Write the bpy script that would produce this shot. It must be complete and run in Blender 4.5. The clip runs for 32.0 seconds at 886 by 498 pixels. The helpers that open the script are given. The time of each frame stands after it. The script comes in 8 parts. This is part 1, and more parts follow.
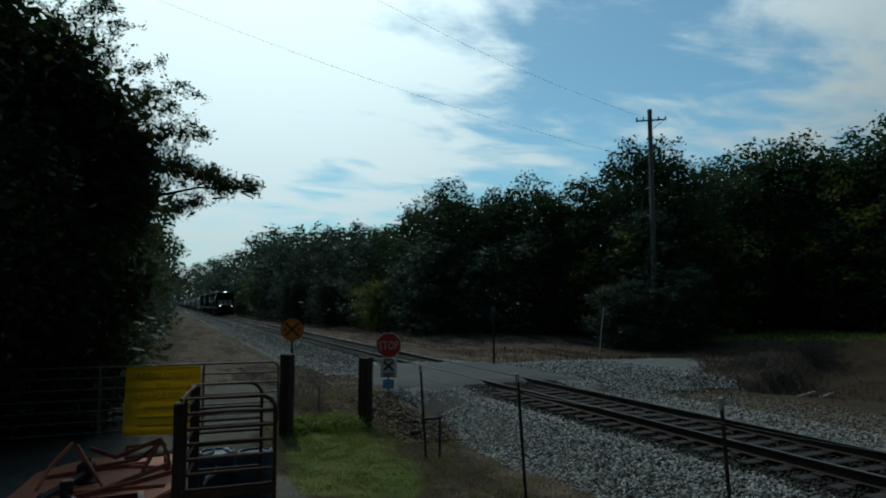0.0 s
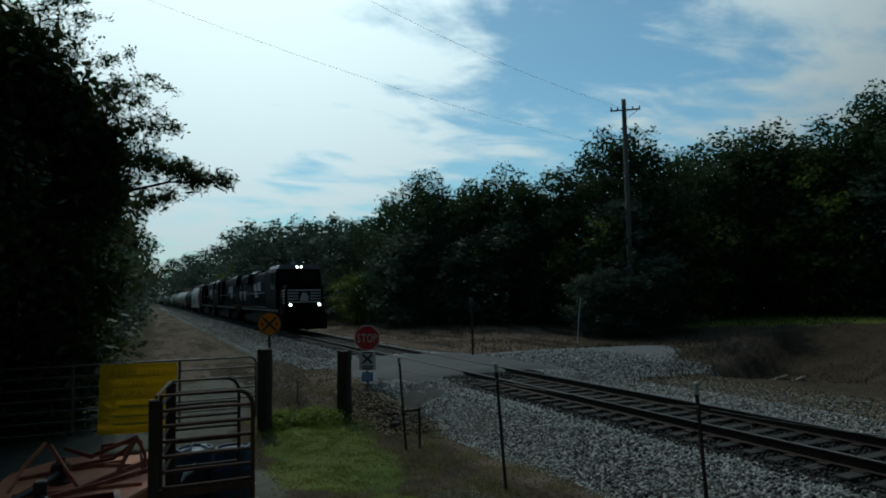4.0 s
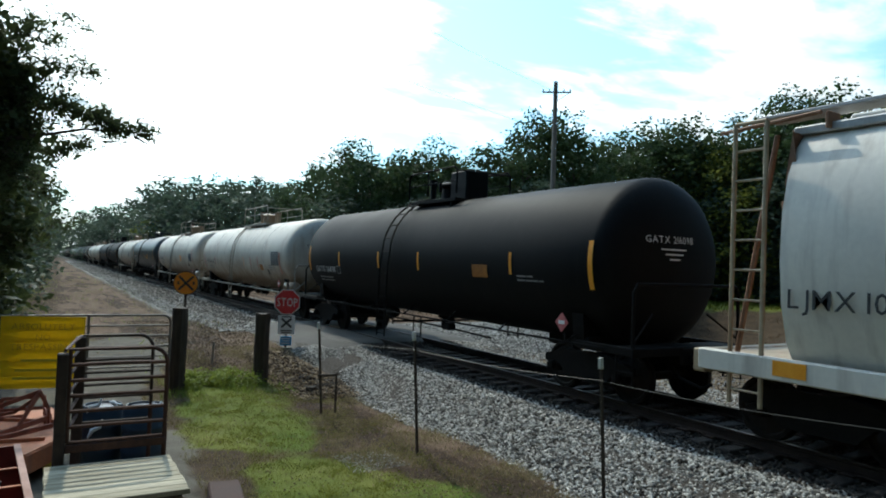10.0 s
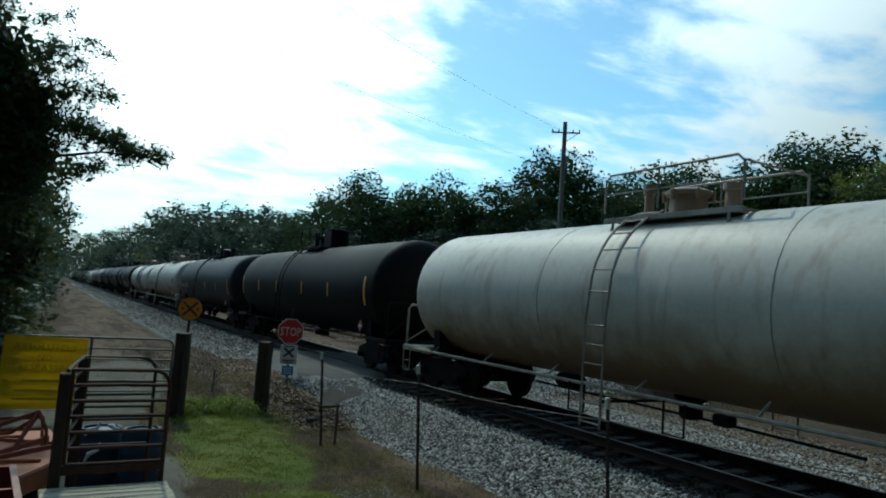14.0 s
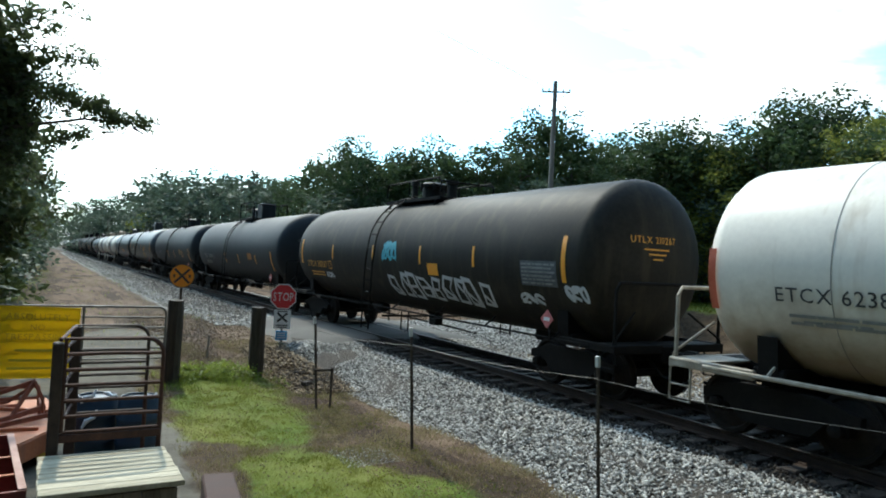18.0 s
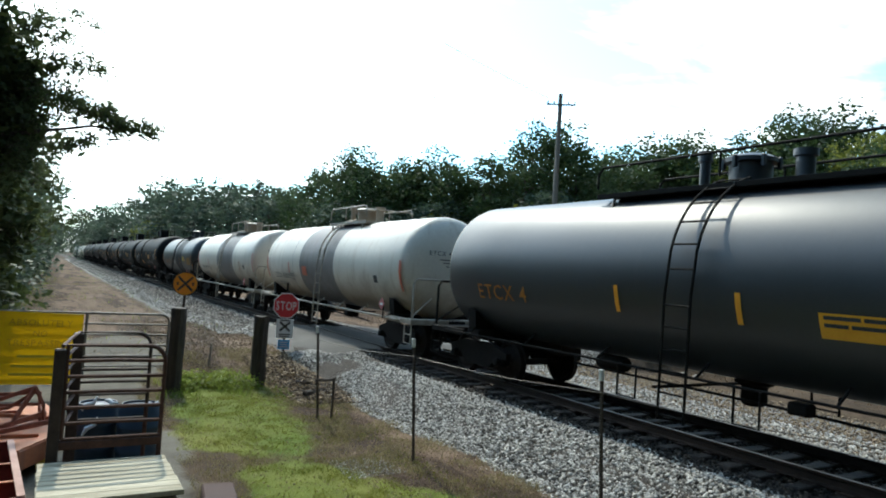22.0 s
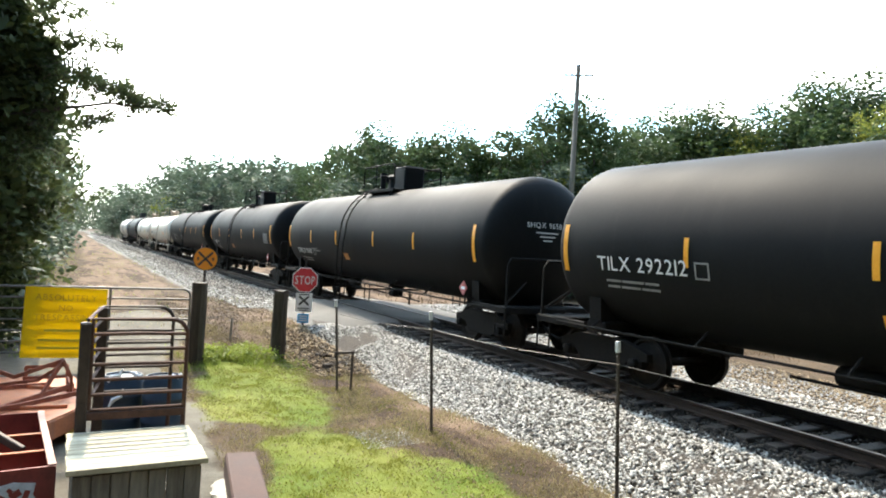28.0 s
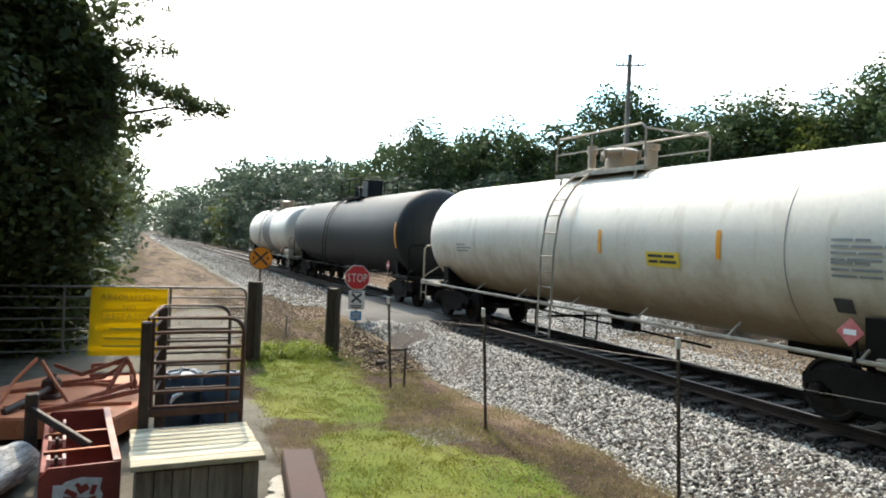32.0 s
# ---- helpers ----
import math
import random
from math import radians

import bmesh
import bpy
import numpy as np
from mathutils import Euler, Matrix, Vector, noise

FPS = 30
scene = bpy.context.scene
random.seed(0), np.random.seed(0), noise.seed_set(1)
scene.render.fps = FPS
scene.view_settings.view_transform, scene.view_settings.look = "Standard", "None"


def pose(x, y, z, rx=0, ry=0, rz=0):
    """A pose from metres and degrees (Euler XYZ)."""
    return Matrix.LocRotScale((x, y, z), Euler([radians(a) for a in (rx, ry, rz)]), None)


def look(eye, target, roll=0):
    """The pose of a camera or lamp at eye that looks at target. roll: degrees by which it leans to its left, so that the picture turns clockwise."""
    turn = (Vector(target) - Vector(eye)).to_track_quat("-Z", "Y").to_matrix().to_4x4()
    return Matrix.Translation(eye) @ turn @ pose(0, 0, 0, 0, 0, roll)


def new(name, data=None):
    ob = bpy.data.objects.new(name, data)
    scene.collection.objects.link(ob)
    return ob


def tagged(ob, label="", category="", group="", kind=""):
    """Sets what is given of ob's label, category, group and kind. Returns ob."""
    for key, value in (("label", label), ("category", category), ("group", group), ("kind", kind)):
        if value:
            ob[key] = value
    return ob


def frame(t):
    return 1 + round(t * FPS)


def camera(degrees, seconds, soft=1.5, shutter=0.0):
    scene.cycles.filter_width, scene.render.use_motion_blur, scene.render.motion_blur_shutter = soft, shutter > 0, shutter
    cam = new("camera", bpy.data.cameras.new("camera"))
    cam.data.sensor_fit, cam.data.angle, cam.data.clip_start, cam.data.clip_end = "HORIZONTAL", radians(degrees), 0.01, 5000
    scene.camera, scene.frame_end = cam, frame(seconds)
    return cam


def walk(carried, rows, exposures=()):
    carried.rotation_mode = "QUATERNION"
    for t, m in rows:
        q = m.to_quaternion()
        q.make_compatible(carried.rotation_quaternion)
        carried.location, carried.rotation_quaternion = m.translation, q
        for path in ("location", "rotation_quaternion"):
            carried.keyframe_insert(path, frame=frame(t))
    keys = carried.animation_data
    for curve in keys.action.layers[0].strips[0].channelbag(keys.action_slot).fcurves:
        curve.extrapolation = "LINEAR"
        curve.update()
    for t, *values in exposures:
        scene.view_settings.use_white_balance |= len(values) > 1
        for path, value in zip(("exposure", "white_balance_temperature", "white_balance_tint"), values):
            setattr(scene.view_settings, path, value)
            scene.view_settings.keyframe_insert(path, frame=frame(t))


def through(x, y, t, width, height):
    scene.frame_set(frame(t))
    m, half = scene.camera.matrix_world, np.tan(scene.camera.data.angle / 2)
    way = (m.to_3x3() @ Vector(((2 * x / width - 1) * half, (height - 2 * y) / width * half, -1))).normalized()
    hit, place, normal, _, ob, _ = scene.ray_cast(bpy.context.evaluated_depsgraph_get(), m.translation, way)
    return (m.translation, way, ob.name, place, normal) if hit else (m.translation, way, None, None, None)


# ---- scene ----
import functools

cam = camera(67.0, 32.0, soft=1.9)
PATH = [
    (0.0, 0.037, 0.087, 2.346, -22.37, 4.63, 0.00),
    (0.5, 0.034, 0.061, 2.341, -24.34, 4.90, -0.26),
    (1.0, 0.026, 0.039, 2.343, -23.93, 4.72, 0.04),
    (1.5, 0.020, 0.060, 2.345, -23.48, 6.13, 0.16),
    (2.0, 0.035, 0.033, 2.338, -24.31, 5.30, 0.05),
    (2.5, 0.043, 0.016, 2.341, -24.07, 4.72, 0.79),
    (3.0, 0.049, 0.051, 2.336, -24.56, 4.36, -0.28),
    (3.5, 0.046, 0.036, 2.337, -24.98, 5.25, -0.39),
    (4.0, 0.059, 0.094, 2.333, -24.20, 3.93, 1.01),
    (4.5, 0.055, 0.052, 2.336, -22.25, 7.44, -0.17),
    (6.5, 0.084, 0.014, 2.329, -23.31, 6.01, -1.32),
    (7.0, 0.071, 0.025, 2.330, -23.59, 6.60, -1.14),
    (7.5, 0.068, 0.040, 2.328, -23.64, 6.25, -1.49),
    (8.0, 0.059, 0.022, 2.333, -25.22, 7.48, -3.16),
    (8.5, 0.051, -0.008, 2.325, -23.61, 6.94, -3.30),
    (9.0, 0.047, -0.019, 2.299, -26.51, 1.77, -2.32),
    (9.5, -0.002, -0.039, 2.316, -26.52, 1.61, -1.33),
    (10.0, -0.013, -0.046, 2.322, -30.74, 1.49, -2.15),
    (10.5, -0.019, -0.036, 2.300, -29.43, 2.53, -1.57),
    (11.0, -0.035, -0.083, 2.308, -31.93, 5.62, -4.18),
    (11.5, -0.051, -0.058, 2.286, -33.07, 4.94, -2.06),
    (12.0, -0.013, -0.106, 2.300, -26.58, 6.15, -0.54),
    (12.5, 0.002, -0.091, 2.314, -28.93, 4.93, -1.52),
    (13.0, -0.035, -0.066, 2.283, -30.73, 5.26, -2.84),
    (13.5, -0.044, 0.007, 2.280, -30.43, 4.91, -4.03),
    (15.5, -0.030, -0.041, 2.285, -31.00, 3.66, -3.76),
    (16.0, -0.030, -0.006, 2.291, -31.48, 1.51, -3.23),
    (16.5, -0.042, 0.005, 2.276, -32.32, 0.30, -3.02),
    (17.0, -0.027, -0.000, 2.287, -31.77, 1.12, -3.60),
    (17.5, -0.036, -0.016, 2.291, -31.22, 1.67, -3.30),
    (18.0, -0.029, -0.013, 2.290, -31.08, 1.35, -3.13),
    (18.5, -0.024, 0.011, 2.275, -30.73, 1.26, -3.02),
    (19.0, -0.019, 0.013, 2.273, -29.37, 1.72, -2.60),
    (19.5, -0.041, -0.037, 2.279, -28.49, 1.92, -2.63),
    (20.0, 0.002, -0.044, 2.294, -30.44, 2.62, -2.95),
    (20.5, 0.001, -0.019, 2.281, -31.12, 1.97, -3.47),
    (21.0, -0.003, 0.028, 2.290, -30.51, 2.44, -5.39),
    (21.5, -0.029, 0.006, 2.276, -31.36, 2.29, -4.04),
    (22.0, -0.022, 0.010, 2.287, -30.80, 2.27, -3.81),
    (22.5, -0.023, -0.021, 2.288, -32.21, 1.16, -3.79),
    (23.0, -0.025, -0.000, 2.290, -32.68, 1.46, -4.16),
    (23.5, -0.021, -0.018, 2.287, -32.26, 1.08, -3.80),
    (24.0, -0.013, -0.039, 2.288, -31.77, 1.62, -3.94),
    (24.5, -0.006, -0.022, 2.287, -30.62, 1.86, -4.17),
    (25.0, -0.024, 0.019, 2.276, -31.71, 1.02, -3.60),
    (25.5, -0.012, 0.005, 2.276, -31.64, 0.88, -3.42),
    (27.5, -0.026, -0.026, 2.292, -29.89, 0.33, -3.68),
    (28.0, -0.025, -0.023, 2.280, -29.30, -0.05, -3.46),
    (28.5, -0.013, -0.004, 2.287, -28.88, -0.60, -4.17),
    (29.0, -0.013, 0.004, 2.273, -28.79, -0.47, -3.86),
    (29.5, -0.002, 0.023, 2.270, -27.84, -0.64, -3.84),
    (30.0, -0.006, 0.010, 2.283, -27.61, -0.72, -3.89),
    (30.5, -0.012, 0.023, 2.273, -27.25, 0.26, -2.75),
    (31.0, -0.010, 0.046, 2.277, -26.89, -0.21, -1.73),
    (31.5, -0.022, 0.047, 2.271, -26.78, -0.11, -3.21),
    (32.0, 0.006, 0.068, 2.275, -24.98, -0.59, -2.58),
]
EXPOSURE = [(0, -2.85, 5700, -8), (4.5, -2.9, 5700, -8), (6.5, -3.1, 5700, -8), (8.5, -3.1, 5700, -8), (9.0, -3.0, 5700, -8), (9.5, -1.85, 5700, -6), (10.0, -1.1, 6100, 2), (10.5, -1.15, 6100, 2), (11.0, -2.05, 5800, -6), (12.0, -2.5, 5500, -8), (13.0, -2.1, 5600, -8), (13.5, -2.0, 5600, -8),
            (15.5, -1.85, 5600, -6), (16.0, -1.3, 5700, -4), (17.0, -0.65, 6100, 2), (18.0, -0.5, 6100, 2), (19.0, -0.05, 6300, 3), (20.0, -0.45, 5700, -3), (21.0, -0.5, 5800, -3), (22.0, -0.57, 6200, 3), (23.0, -0.55, 6200, 3), (24.0, 0.0, 6700, 8), (25.0, 0.35, 6900, 9), (28.0, 0.8, 7000, 10), (30.0, 1.05, 7000, 10), (31.0, 0.35, 7000, 10), (32.0, 0.15, 7000, 10)]
walk(cam, [(t, pose(x, y, z, 90 + pitch, roll, yaw)) for t, x, y, z, yaw, pitch, roll in PATH], EXPOSURE)

# ---- light ----
SUN_AZ, SUN_EL = 4.0, 50.0
SUN_DIR = Vector((math.sin(radians(SUN_AZ)) * math.cos(radians(SUN_EL)), math.cos(radians(SUN_AZ)) * math.cos(radians(SUN_EL)), math.sin(radians(SUN_EL))))


def sky():
    world = bpy.data.worlds.new("sky")
    world.use_nodes = True
    scene.world = world
    nt = world.node_tree
    n, l = nt.nodes, nt.links
    n.clear()
    out = n.new("ShaderNodeOutputWorld")
    bg = n.new("ShaderNodeBackground")
    air = n.new("ShaderNodeTexSky")
    air.sky_type = "NISHITA"
    air.sun_disc = False
    air.sun_elevation = radians(SUN_EL)
    air.sun_rotation = radians(SUN_AZ)
    air.air_density, air.dust_density, air.ozone_density = 1.0, 0.5, 1.0
    co = n.new("ShaderNodeTexCoord")
    sep = n.new("ShaderNodeSeparateXYZ")
    l.new(co.outputs["Generated"], sep.inputs[0])

    def m(op, a, b=None, c=None):
        k = n.new("ShaderNodeMath")
        k.operation = op
        for i, v in enumerate((a, b, c)):
            if v is None:
                continue
            if isinstance(v, (int, float)):
                k.inputs[i].default_value = v
            else:
                l.new(v, k.inputs[i])
        return k.outputs[0]
    up = m("MAXIMUM", m("ADD", sep.outputs[2], 0.10), 0.03)
    comb = n.new("ShaderNodeCombineXYZ")
    l.new(m("DIVIDE", sep.outputs[0], up), comb.inputs[0])
    l.new(m("DIVIDE", sep.outputs[1], up), comb.inputs[1])
    big = n.new("ShaderNodeTexNoise")
    big.inputs["Scale"].default_value, big.inputs["Detail"].default_value, big.inputs["Roughness"].default_value = 1.1, 9, 0.62
    mp = n.new("ShaderNodeMapping")
    mp.inputs["Location"].default_value = (CLOUD_X, CLOUD_Y, 0)
    mp.inputs["Scale"].default_value = (0.8, 1.25, 1)
    mp.inputs["Rotation"].default_value = (0, 0, radians(-14))
    l.new(comb.outputs[0], mp.inputs[0])
    l.new(mp.outputs[0], big.inputs["Vector"])
    wisp = n.new("ShaderNodeTexNoise")
    wisp.inputs["Scale"].default_value, wisp.inputs["Detail"].default_value, wisp.inputs["Distortion"].default_value = 2.6, 9, 0.7
    l.new(mp.outputs[0], wisp.inputs["Vector"])
    # thin cloud gathers and glows round the sun
    dot = n.new("ShaderNodeVectorMath")
    dot.operation = "DOT_PRODUCT"
    nrm = n.new("ShaderNodeVectorMath")
    nrm.operation = "NORMALIZE"
    l.new(co.outputs["Generated"], nrm.inputs[0])
    l.new(nrm.outputs[0], dot.inputs[0])
    dot.inputs[1].default_value = SUN_DIR
    near = m("MAXIMUM", dot.outputs["Value"], 0.0)
    halo = m("POWER", near, 2.5)
    def lobe(direction, sharp, weight):
        d = n.new("ShaderNodeVectorMath")
        d.operation = "DOT_PRODUCT"
        l.new(nrm.outputs[0], d.inputs[0])
        d.inputs[1].default_value = Vector(direction).normalized()
        return m("MULTIPLY", m("POWER", m("MAXIMUM", d.outputs["Value"], 0.0), sharp), weight)
    thick = m("ADD", m("MULTIPLY", big.outputs[0], 0.66), m("MULTIPLY", wisp.outputs[0], 0.42))
    for bank in CLOUD_BANKS:
        thick = m("ADD", thick, lobe(*bank))
    # thin haze low over the horizon
    cover = m("ADD", thick, m("MULTIPLY", m("POWER", 2.718, m("MULTIPLY", m("MAXIMUM", sep.outputs[2], 0.0), -9.0)), 0.10))
    ramp = n.new("ShaderNodeValToRGB")
    ramp.color_ramp.elements[0].position, ramp.color_ramp.elements[1].position = 0.55, 0.73
    ramp.color_ramp.interpolation = "EASE"
    l.new(cover, ramp.inputs[0])
    shine = m("ADD", CLOUD * 0.52, m("MULTIPLY", halo, CLOUD * 7.6))
    white = n.new("ShaderNodeCombineColor")
    for i, k in enumerate((0.97, 1.0, 1.02)):
        l.new(m("MULTIPLY", shine, k), white.inputs[i])
    mix = n.new("ShaderNodeMix")
    mix.data_type = "RGBA"
    l.new(m("MULTIPLY_ADD", ramp.outputs[0], 0.9, 0.05), mix.inputs[0])
    tint = n.new("ShaderNodeMix")
    tint.data_type, tint.blend_type = "RGBA", "MULTIPLY"
    tint.inputs[0].default_value = 1.0
    tint.inputs[7].default_value = (1.4, 1.75, 1.7, 1)
    # the clear sky is brighter on the sun's side
    forward = m("MULTIPLY_ADD", m("MINIMUM", m("MULTIPLY", near, 1.6), 1.0), 2.7, 0.45)
    ahead = n.new("ShaderNodeVectorMath")
    ahead.operation = "SCALE"
    l.new(air.outputs[0], ahead.inputs[0])
    l.new(forward, ahead.inputs["Scale"])
    l.new(ahead.outputs[0], tint.inputs[6])
    l.new(tint.outputs[2], mix.inputs[6])
    l.new(white.outputs[0], mix.inputs[7])
    l.new(mix.outputs[2], bg.inputs[0])
    bg.inputs[1].default_value = SKY
    l.new(bg.outputs[0], out.inputs[0])


SKY, CLOUD, CLOUD_X, CLOUD_Y = 0.105, 12.0, 3.1, 1.7
# cloud banks: the way to each, how sharp its edge is, how thick it is (minus: a clear stretch)
CLOUD_BANKS = [((0.10, 0.93, 0.36), 26, 0.27), ((-0.05, 0.88, 0.48), 20, 0.10), ((0.35, 0.90, 0.27), 120, 0.10), ((0.25, 0.96, 0.15), 150, -0.07), ((0.52, 0.80, 0.30), 50, -0.07), ((0.77, 0.55, 0.33), 40, 0.20), ((-0.4, -0.85, 0.35), 2, -0.05)]
sky()
sun = new("sun", bpy.data.lights.new("sun", "SUN"))
sun.data.energy, sun.data.angle, sun.data.color = 5.0, radians(0.6), (1.0, 0.91, 0.78)
sun.matrix_world = look((0, 0, 60), Vector((0, 0, 60)) - SUN_DIR)


# ---- materials ----
def surf(name, c1, c2, scale=3.0, rough=0.7, metal=0.0, bump=0.2, fine=40.0, stretch=(1, 1, 1), island=0.0, rand=0.0, spec=0.5, streak=None, dist=0.01, grime=None):
    """A surface with colour that varies at two scales, wear and fine relief, at real size."""
    mt = bpy.data.materials.new(name)
    mt.use_nodes = True
    nt = mt.node_tree
    n, l = nt.nodes, nt.links
    b = n["Principled BSDF"]
    co = n.new("ShaderNodeTexCoord")
    mp = n.new("ShaderNodeMapping")
    mp.inputs["Scale"].default_value = stretch
    l.new(co.outputs["Object"], mp.inputs[0])
    a = n.new("ShaderNodeTexNoise")
    a.inputs["Scale"].default_value, a.inputs["Detail"].default_value, a.inputs["Roughness"].default_value = scale, 5, 0.6
    f = n.new("ShaderNodeTexNoise")
    f.inputs["Scale"].default_value, f.inputs["Detail"].default_value = fine, 3
    l.new(mp.outputs[0], a.inputs["Vector"])
    l.new(mp.outputs[0], f.inputs["Vector"])
    ad = n.new("ShaderNodeMath")
    ad.operation = "MULTIPLY_ADD"
    l.new(f.outputs[0], ad.inputs[0])
    ad.inputs[1].default_value = 0.35
    l.new(a.outputs[0], ad.inputs[2])
    last = ad.outputs[0]
    src = None
    if island:
        src = n.new("ShaderNodeNewGeometry").outputs["Random Per Island"]
    elif rand:
        src = n.new("ShaderNodeObjectInfo").outputs["Random"]
    if src is not None:
        k = n.new("ShaderNodeMath")
        k.operation = "MULTIPLY_ADD"
        l.new(src, k.inputs[0])
        k.inputs[1].default_value = (island or rand)
        l.new(last, k.inputs[2])
        k2 = n.new("ShaderNodeMath")
        k2.operation = "SUBTRACT"
        l.new(k.outputs[0], k2.inputs[0])
        k2.inputs[1].default_value = (island or rand) / 2
        last = k2.outputs[0]
    r = n.new("ShaderNodeValToRGB")
    r.color_ramp.elements[0].position, r.color_ramp.elements[1].position = 0.45, 0.9
    r.color_ramp.elements[0].color, r.color_ramp.elements[1].color = (*c1, 1), (*c2, 1)
    l.new(last, r.inputs[0])
    col = r.outputs[0]
    if streak:
        # dirt and rust that runs down from above in streaks
        sm = n.new("ShaderNodeMapping")
        sm.inputs["Scale"].default_value = (3.0, 3.0, 0.35)
        l.new(co.outputs["Object"], sm.inputs[0])
        sn = n.new("ShaderNodeTexNoise")
        sn.inputs["Scale"].default_value, sn.inputs["Detail"].default_value = 1.3, 6
        l.new(sm.outputs[0], sn.inputs["Vector"])
        sr = n.new("ShaderNodeValToRGB")
        sr.color_ramp.elements[0].position, sr.color_ramp.elements[1].position = streak[1], streak[1] + 0.22
        l.new(sn.outputs[0], sr.inputs[0])
        mx = n.new("ShaderNodeMix")
        mx.data_type = "RGBA"
        k = n.new("ShaderNodeMath")
        k.operation = "MULTIPLY"
        l.new(sr.outputs[0], k.inputs[0])
        k.inputs[1].default_value = streak[2]
        l.new(k.outputs[0], mx.inputs[0])
        l.new(col, mx.inputs[6])
        mx.inputs[7].default_value = (*streak[0], 1)
        col = mx.outputs[2]
    if grime:
        # mud and rust thrown up from the track: patchy, thickest low down on the shell
        colour, top, strength = grime
        gs = n.new("ShaderNodeSeparateXYZ")
        l.new(co.outputs["Object"], gs.inputs[0])
        gn = n.new("ShaderNodeTexNoise")
        gn.inputs["Scale"].default_value, gn.inputs["Detail"].default_value, gn.inputs["Roughness"].default_value = 1.2, 7, 0.65
        l.new(co.outputs["Object"], gn.inputs["Vector"])
        ga = n.new("ShaderNodeMath")
        ga.operation = "MULTIPLY_ADD"
        l.new(gn.outputs[0], ga.inputs[0])
        ga.inputs[1].default_value = -1.9
        l.new(gs.outputs[2], ga.inputs[2])
        gr = n.new("ShaderNodeMapRange")
        gr.inputs["From Min"].default_value, gr.inputs["From Max"].default_value = top - 0.45 - 0.95, top + 0.45 - 0.95
        gr.inputs["To Min"].default_value, gr.inputs["To Max"].default_value = strength, 0.0
        l.new(ga.outputs[0], gr.inputs[0])
        gm = n.new("ShaderNodeMix")
        gm.data_type = "RGBA"
        l.new(gr.outputs[0], gm.inputs[0])
        l.new(col, gm.inputs[6])
        gm.inputs[7].default_value = (*colour, 1)
        col = gm.outputs[2]
    l.new(col, b.inputs["Base Color"])
    rr = n.new("ShaderNodeMapRange")
    rr.inputs["To Min"].default_value, rr.inputs["To Max"].default_value = max(0.05, rough - 0.12), min(1, rough + 0.12)
    l.new(a.outputs[0], rr.inputs[0])
    l.new(rr.outputs[0], b.inputs["Roughness"])
    b.inputs["Metallic"].default_value = metal
    b.inputs["Specular IOR Level"].default_value = spec
    if bump:
        bp = n.new("ShaderNodeBump")
        bp.inputs["Strength"].default_value, bp.inputs["Distance"].default_value = bump, dist
        l.new(ad.outputs[0], bp.inputs["Height"])
        l.new(bp.outputs[0], b.inputs["Normal"])
    return mt


def glow(name, colour, power):
    mt = bpy.data.materials.new(name)
    mt.use_nodes = True
    b = mt.node_tree.nodes["Principled BSDF"]
    b.inputs["Base Color"].default_value = (*colour, 1)
    b.inputs["Emission Color"].default_value = (*colour, 1)
    b.inputs["Emission Strength"].default_value = power
    return mt


def glimmer(mt, colour, share):
    """Thin plastic: part of the light from behind comes through."""
    n, l = mt.node_tree.nodes, mt.node_tree.links
    t = n.new("ShaderNodeBsdfTranslucent")
    t.inputs[0].default_value = (*colour, 1)
    mx = n.new("ShaderNodeMixShader")
    mx.inputs[0].default_value = share
    l.new(n["Principled BSDF"].outputs[0], mx.inputs[1])
    l.new(t.outputs[0], mx.inputs[2])
    l.new(mx.outputs[0], n["Material Output"].inputs[0])


def leafy(name, dark, light, through=0.35):
    """Leaves: colour varies from leaf to leaf, and some light comes through them."""
    mt = bpy.data.materials.new(name)
    mt.use_nodes = True
    nt = mt.node_tree
    n, l = nt.nodes, nt.links
    b = n["Principled BSDF"]
    g = n.new("ShaderNodeNewGeometry")
    o = n.new("ShaderNodeObjectInfo")
    co = n.new("ShaderNodeTexCoord")
    ns = n.new("ShaderNodeTexNoise")
    ns.inputs["Scale"].default_value = 0.5
    l.new(co.outputs["Object"], ns.inputs["Vector"])
    ad = n.new("ShaderNodeMath")
    ad.operation = "MULTIPLY_ADD"
    l.new(g.outputs["Random Per Island"], ad.inputs[0])
    ad.inputs[1].default_value = 0.5
    l.new(ns.outputs[0], ad.inputs[2])
    a2 = n.new("ShaderNodeMath")
    a2.operation = "MULTIPLY_ADD"
    l.new(o.outputs["Random"], a2.inputs[0])
    a2.inputs[1].default_value = 0.3
    l.new(ad.outputs[0], a2.inputs[2])
    r = n.new("ShaderNodeValToRGB")
    r.color_ramp.elements[0].position, r.color_ramp.elements[1].position = 0.45, 1.15
    r.color_ramp.elements[0].color, r.color_ramp.elements[1].color = (*dark, 1), (*light, 1)
    l.new(a2.outputs[0], r.inputs[0])
    l.new(r.outputs[0], b.inputs["Base Color"])
    b.inputs["Roughness"].default_value = 0.55
    b.inputs["Specular IOR Level"].default_value = 0.3
    t = n.new("ShaderNodeBsdfTranslucent")
    l.new(r.outputs[0], t.inputs[0])
    mx = n.new("ShaderNodeMixShader")
    mx.inputs[0].default_value = through
    l.new(b.outputs[0], mx.inputs[1])
    l.new(t.outputs[0], mx.inputs[2])
    l.new(mx.outputs[0], n["Material Output"].inputs[0])
    return mt


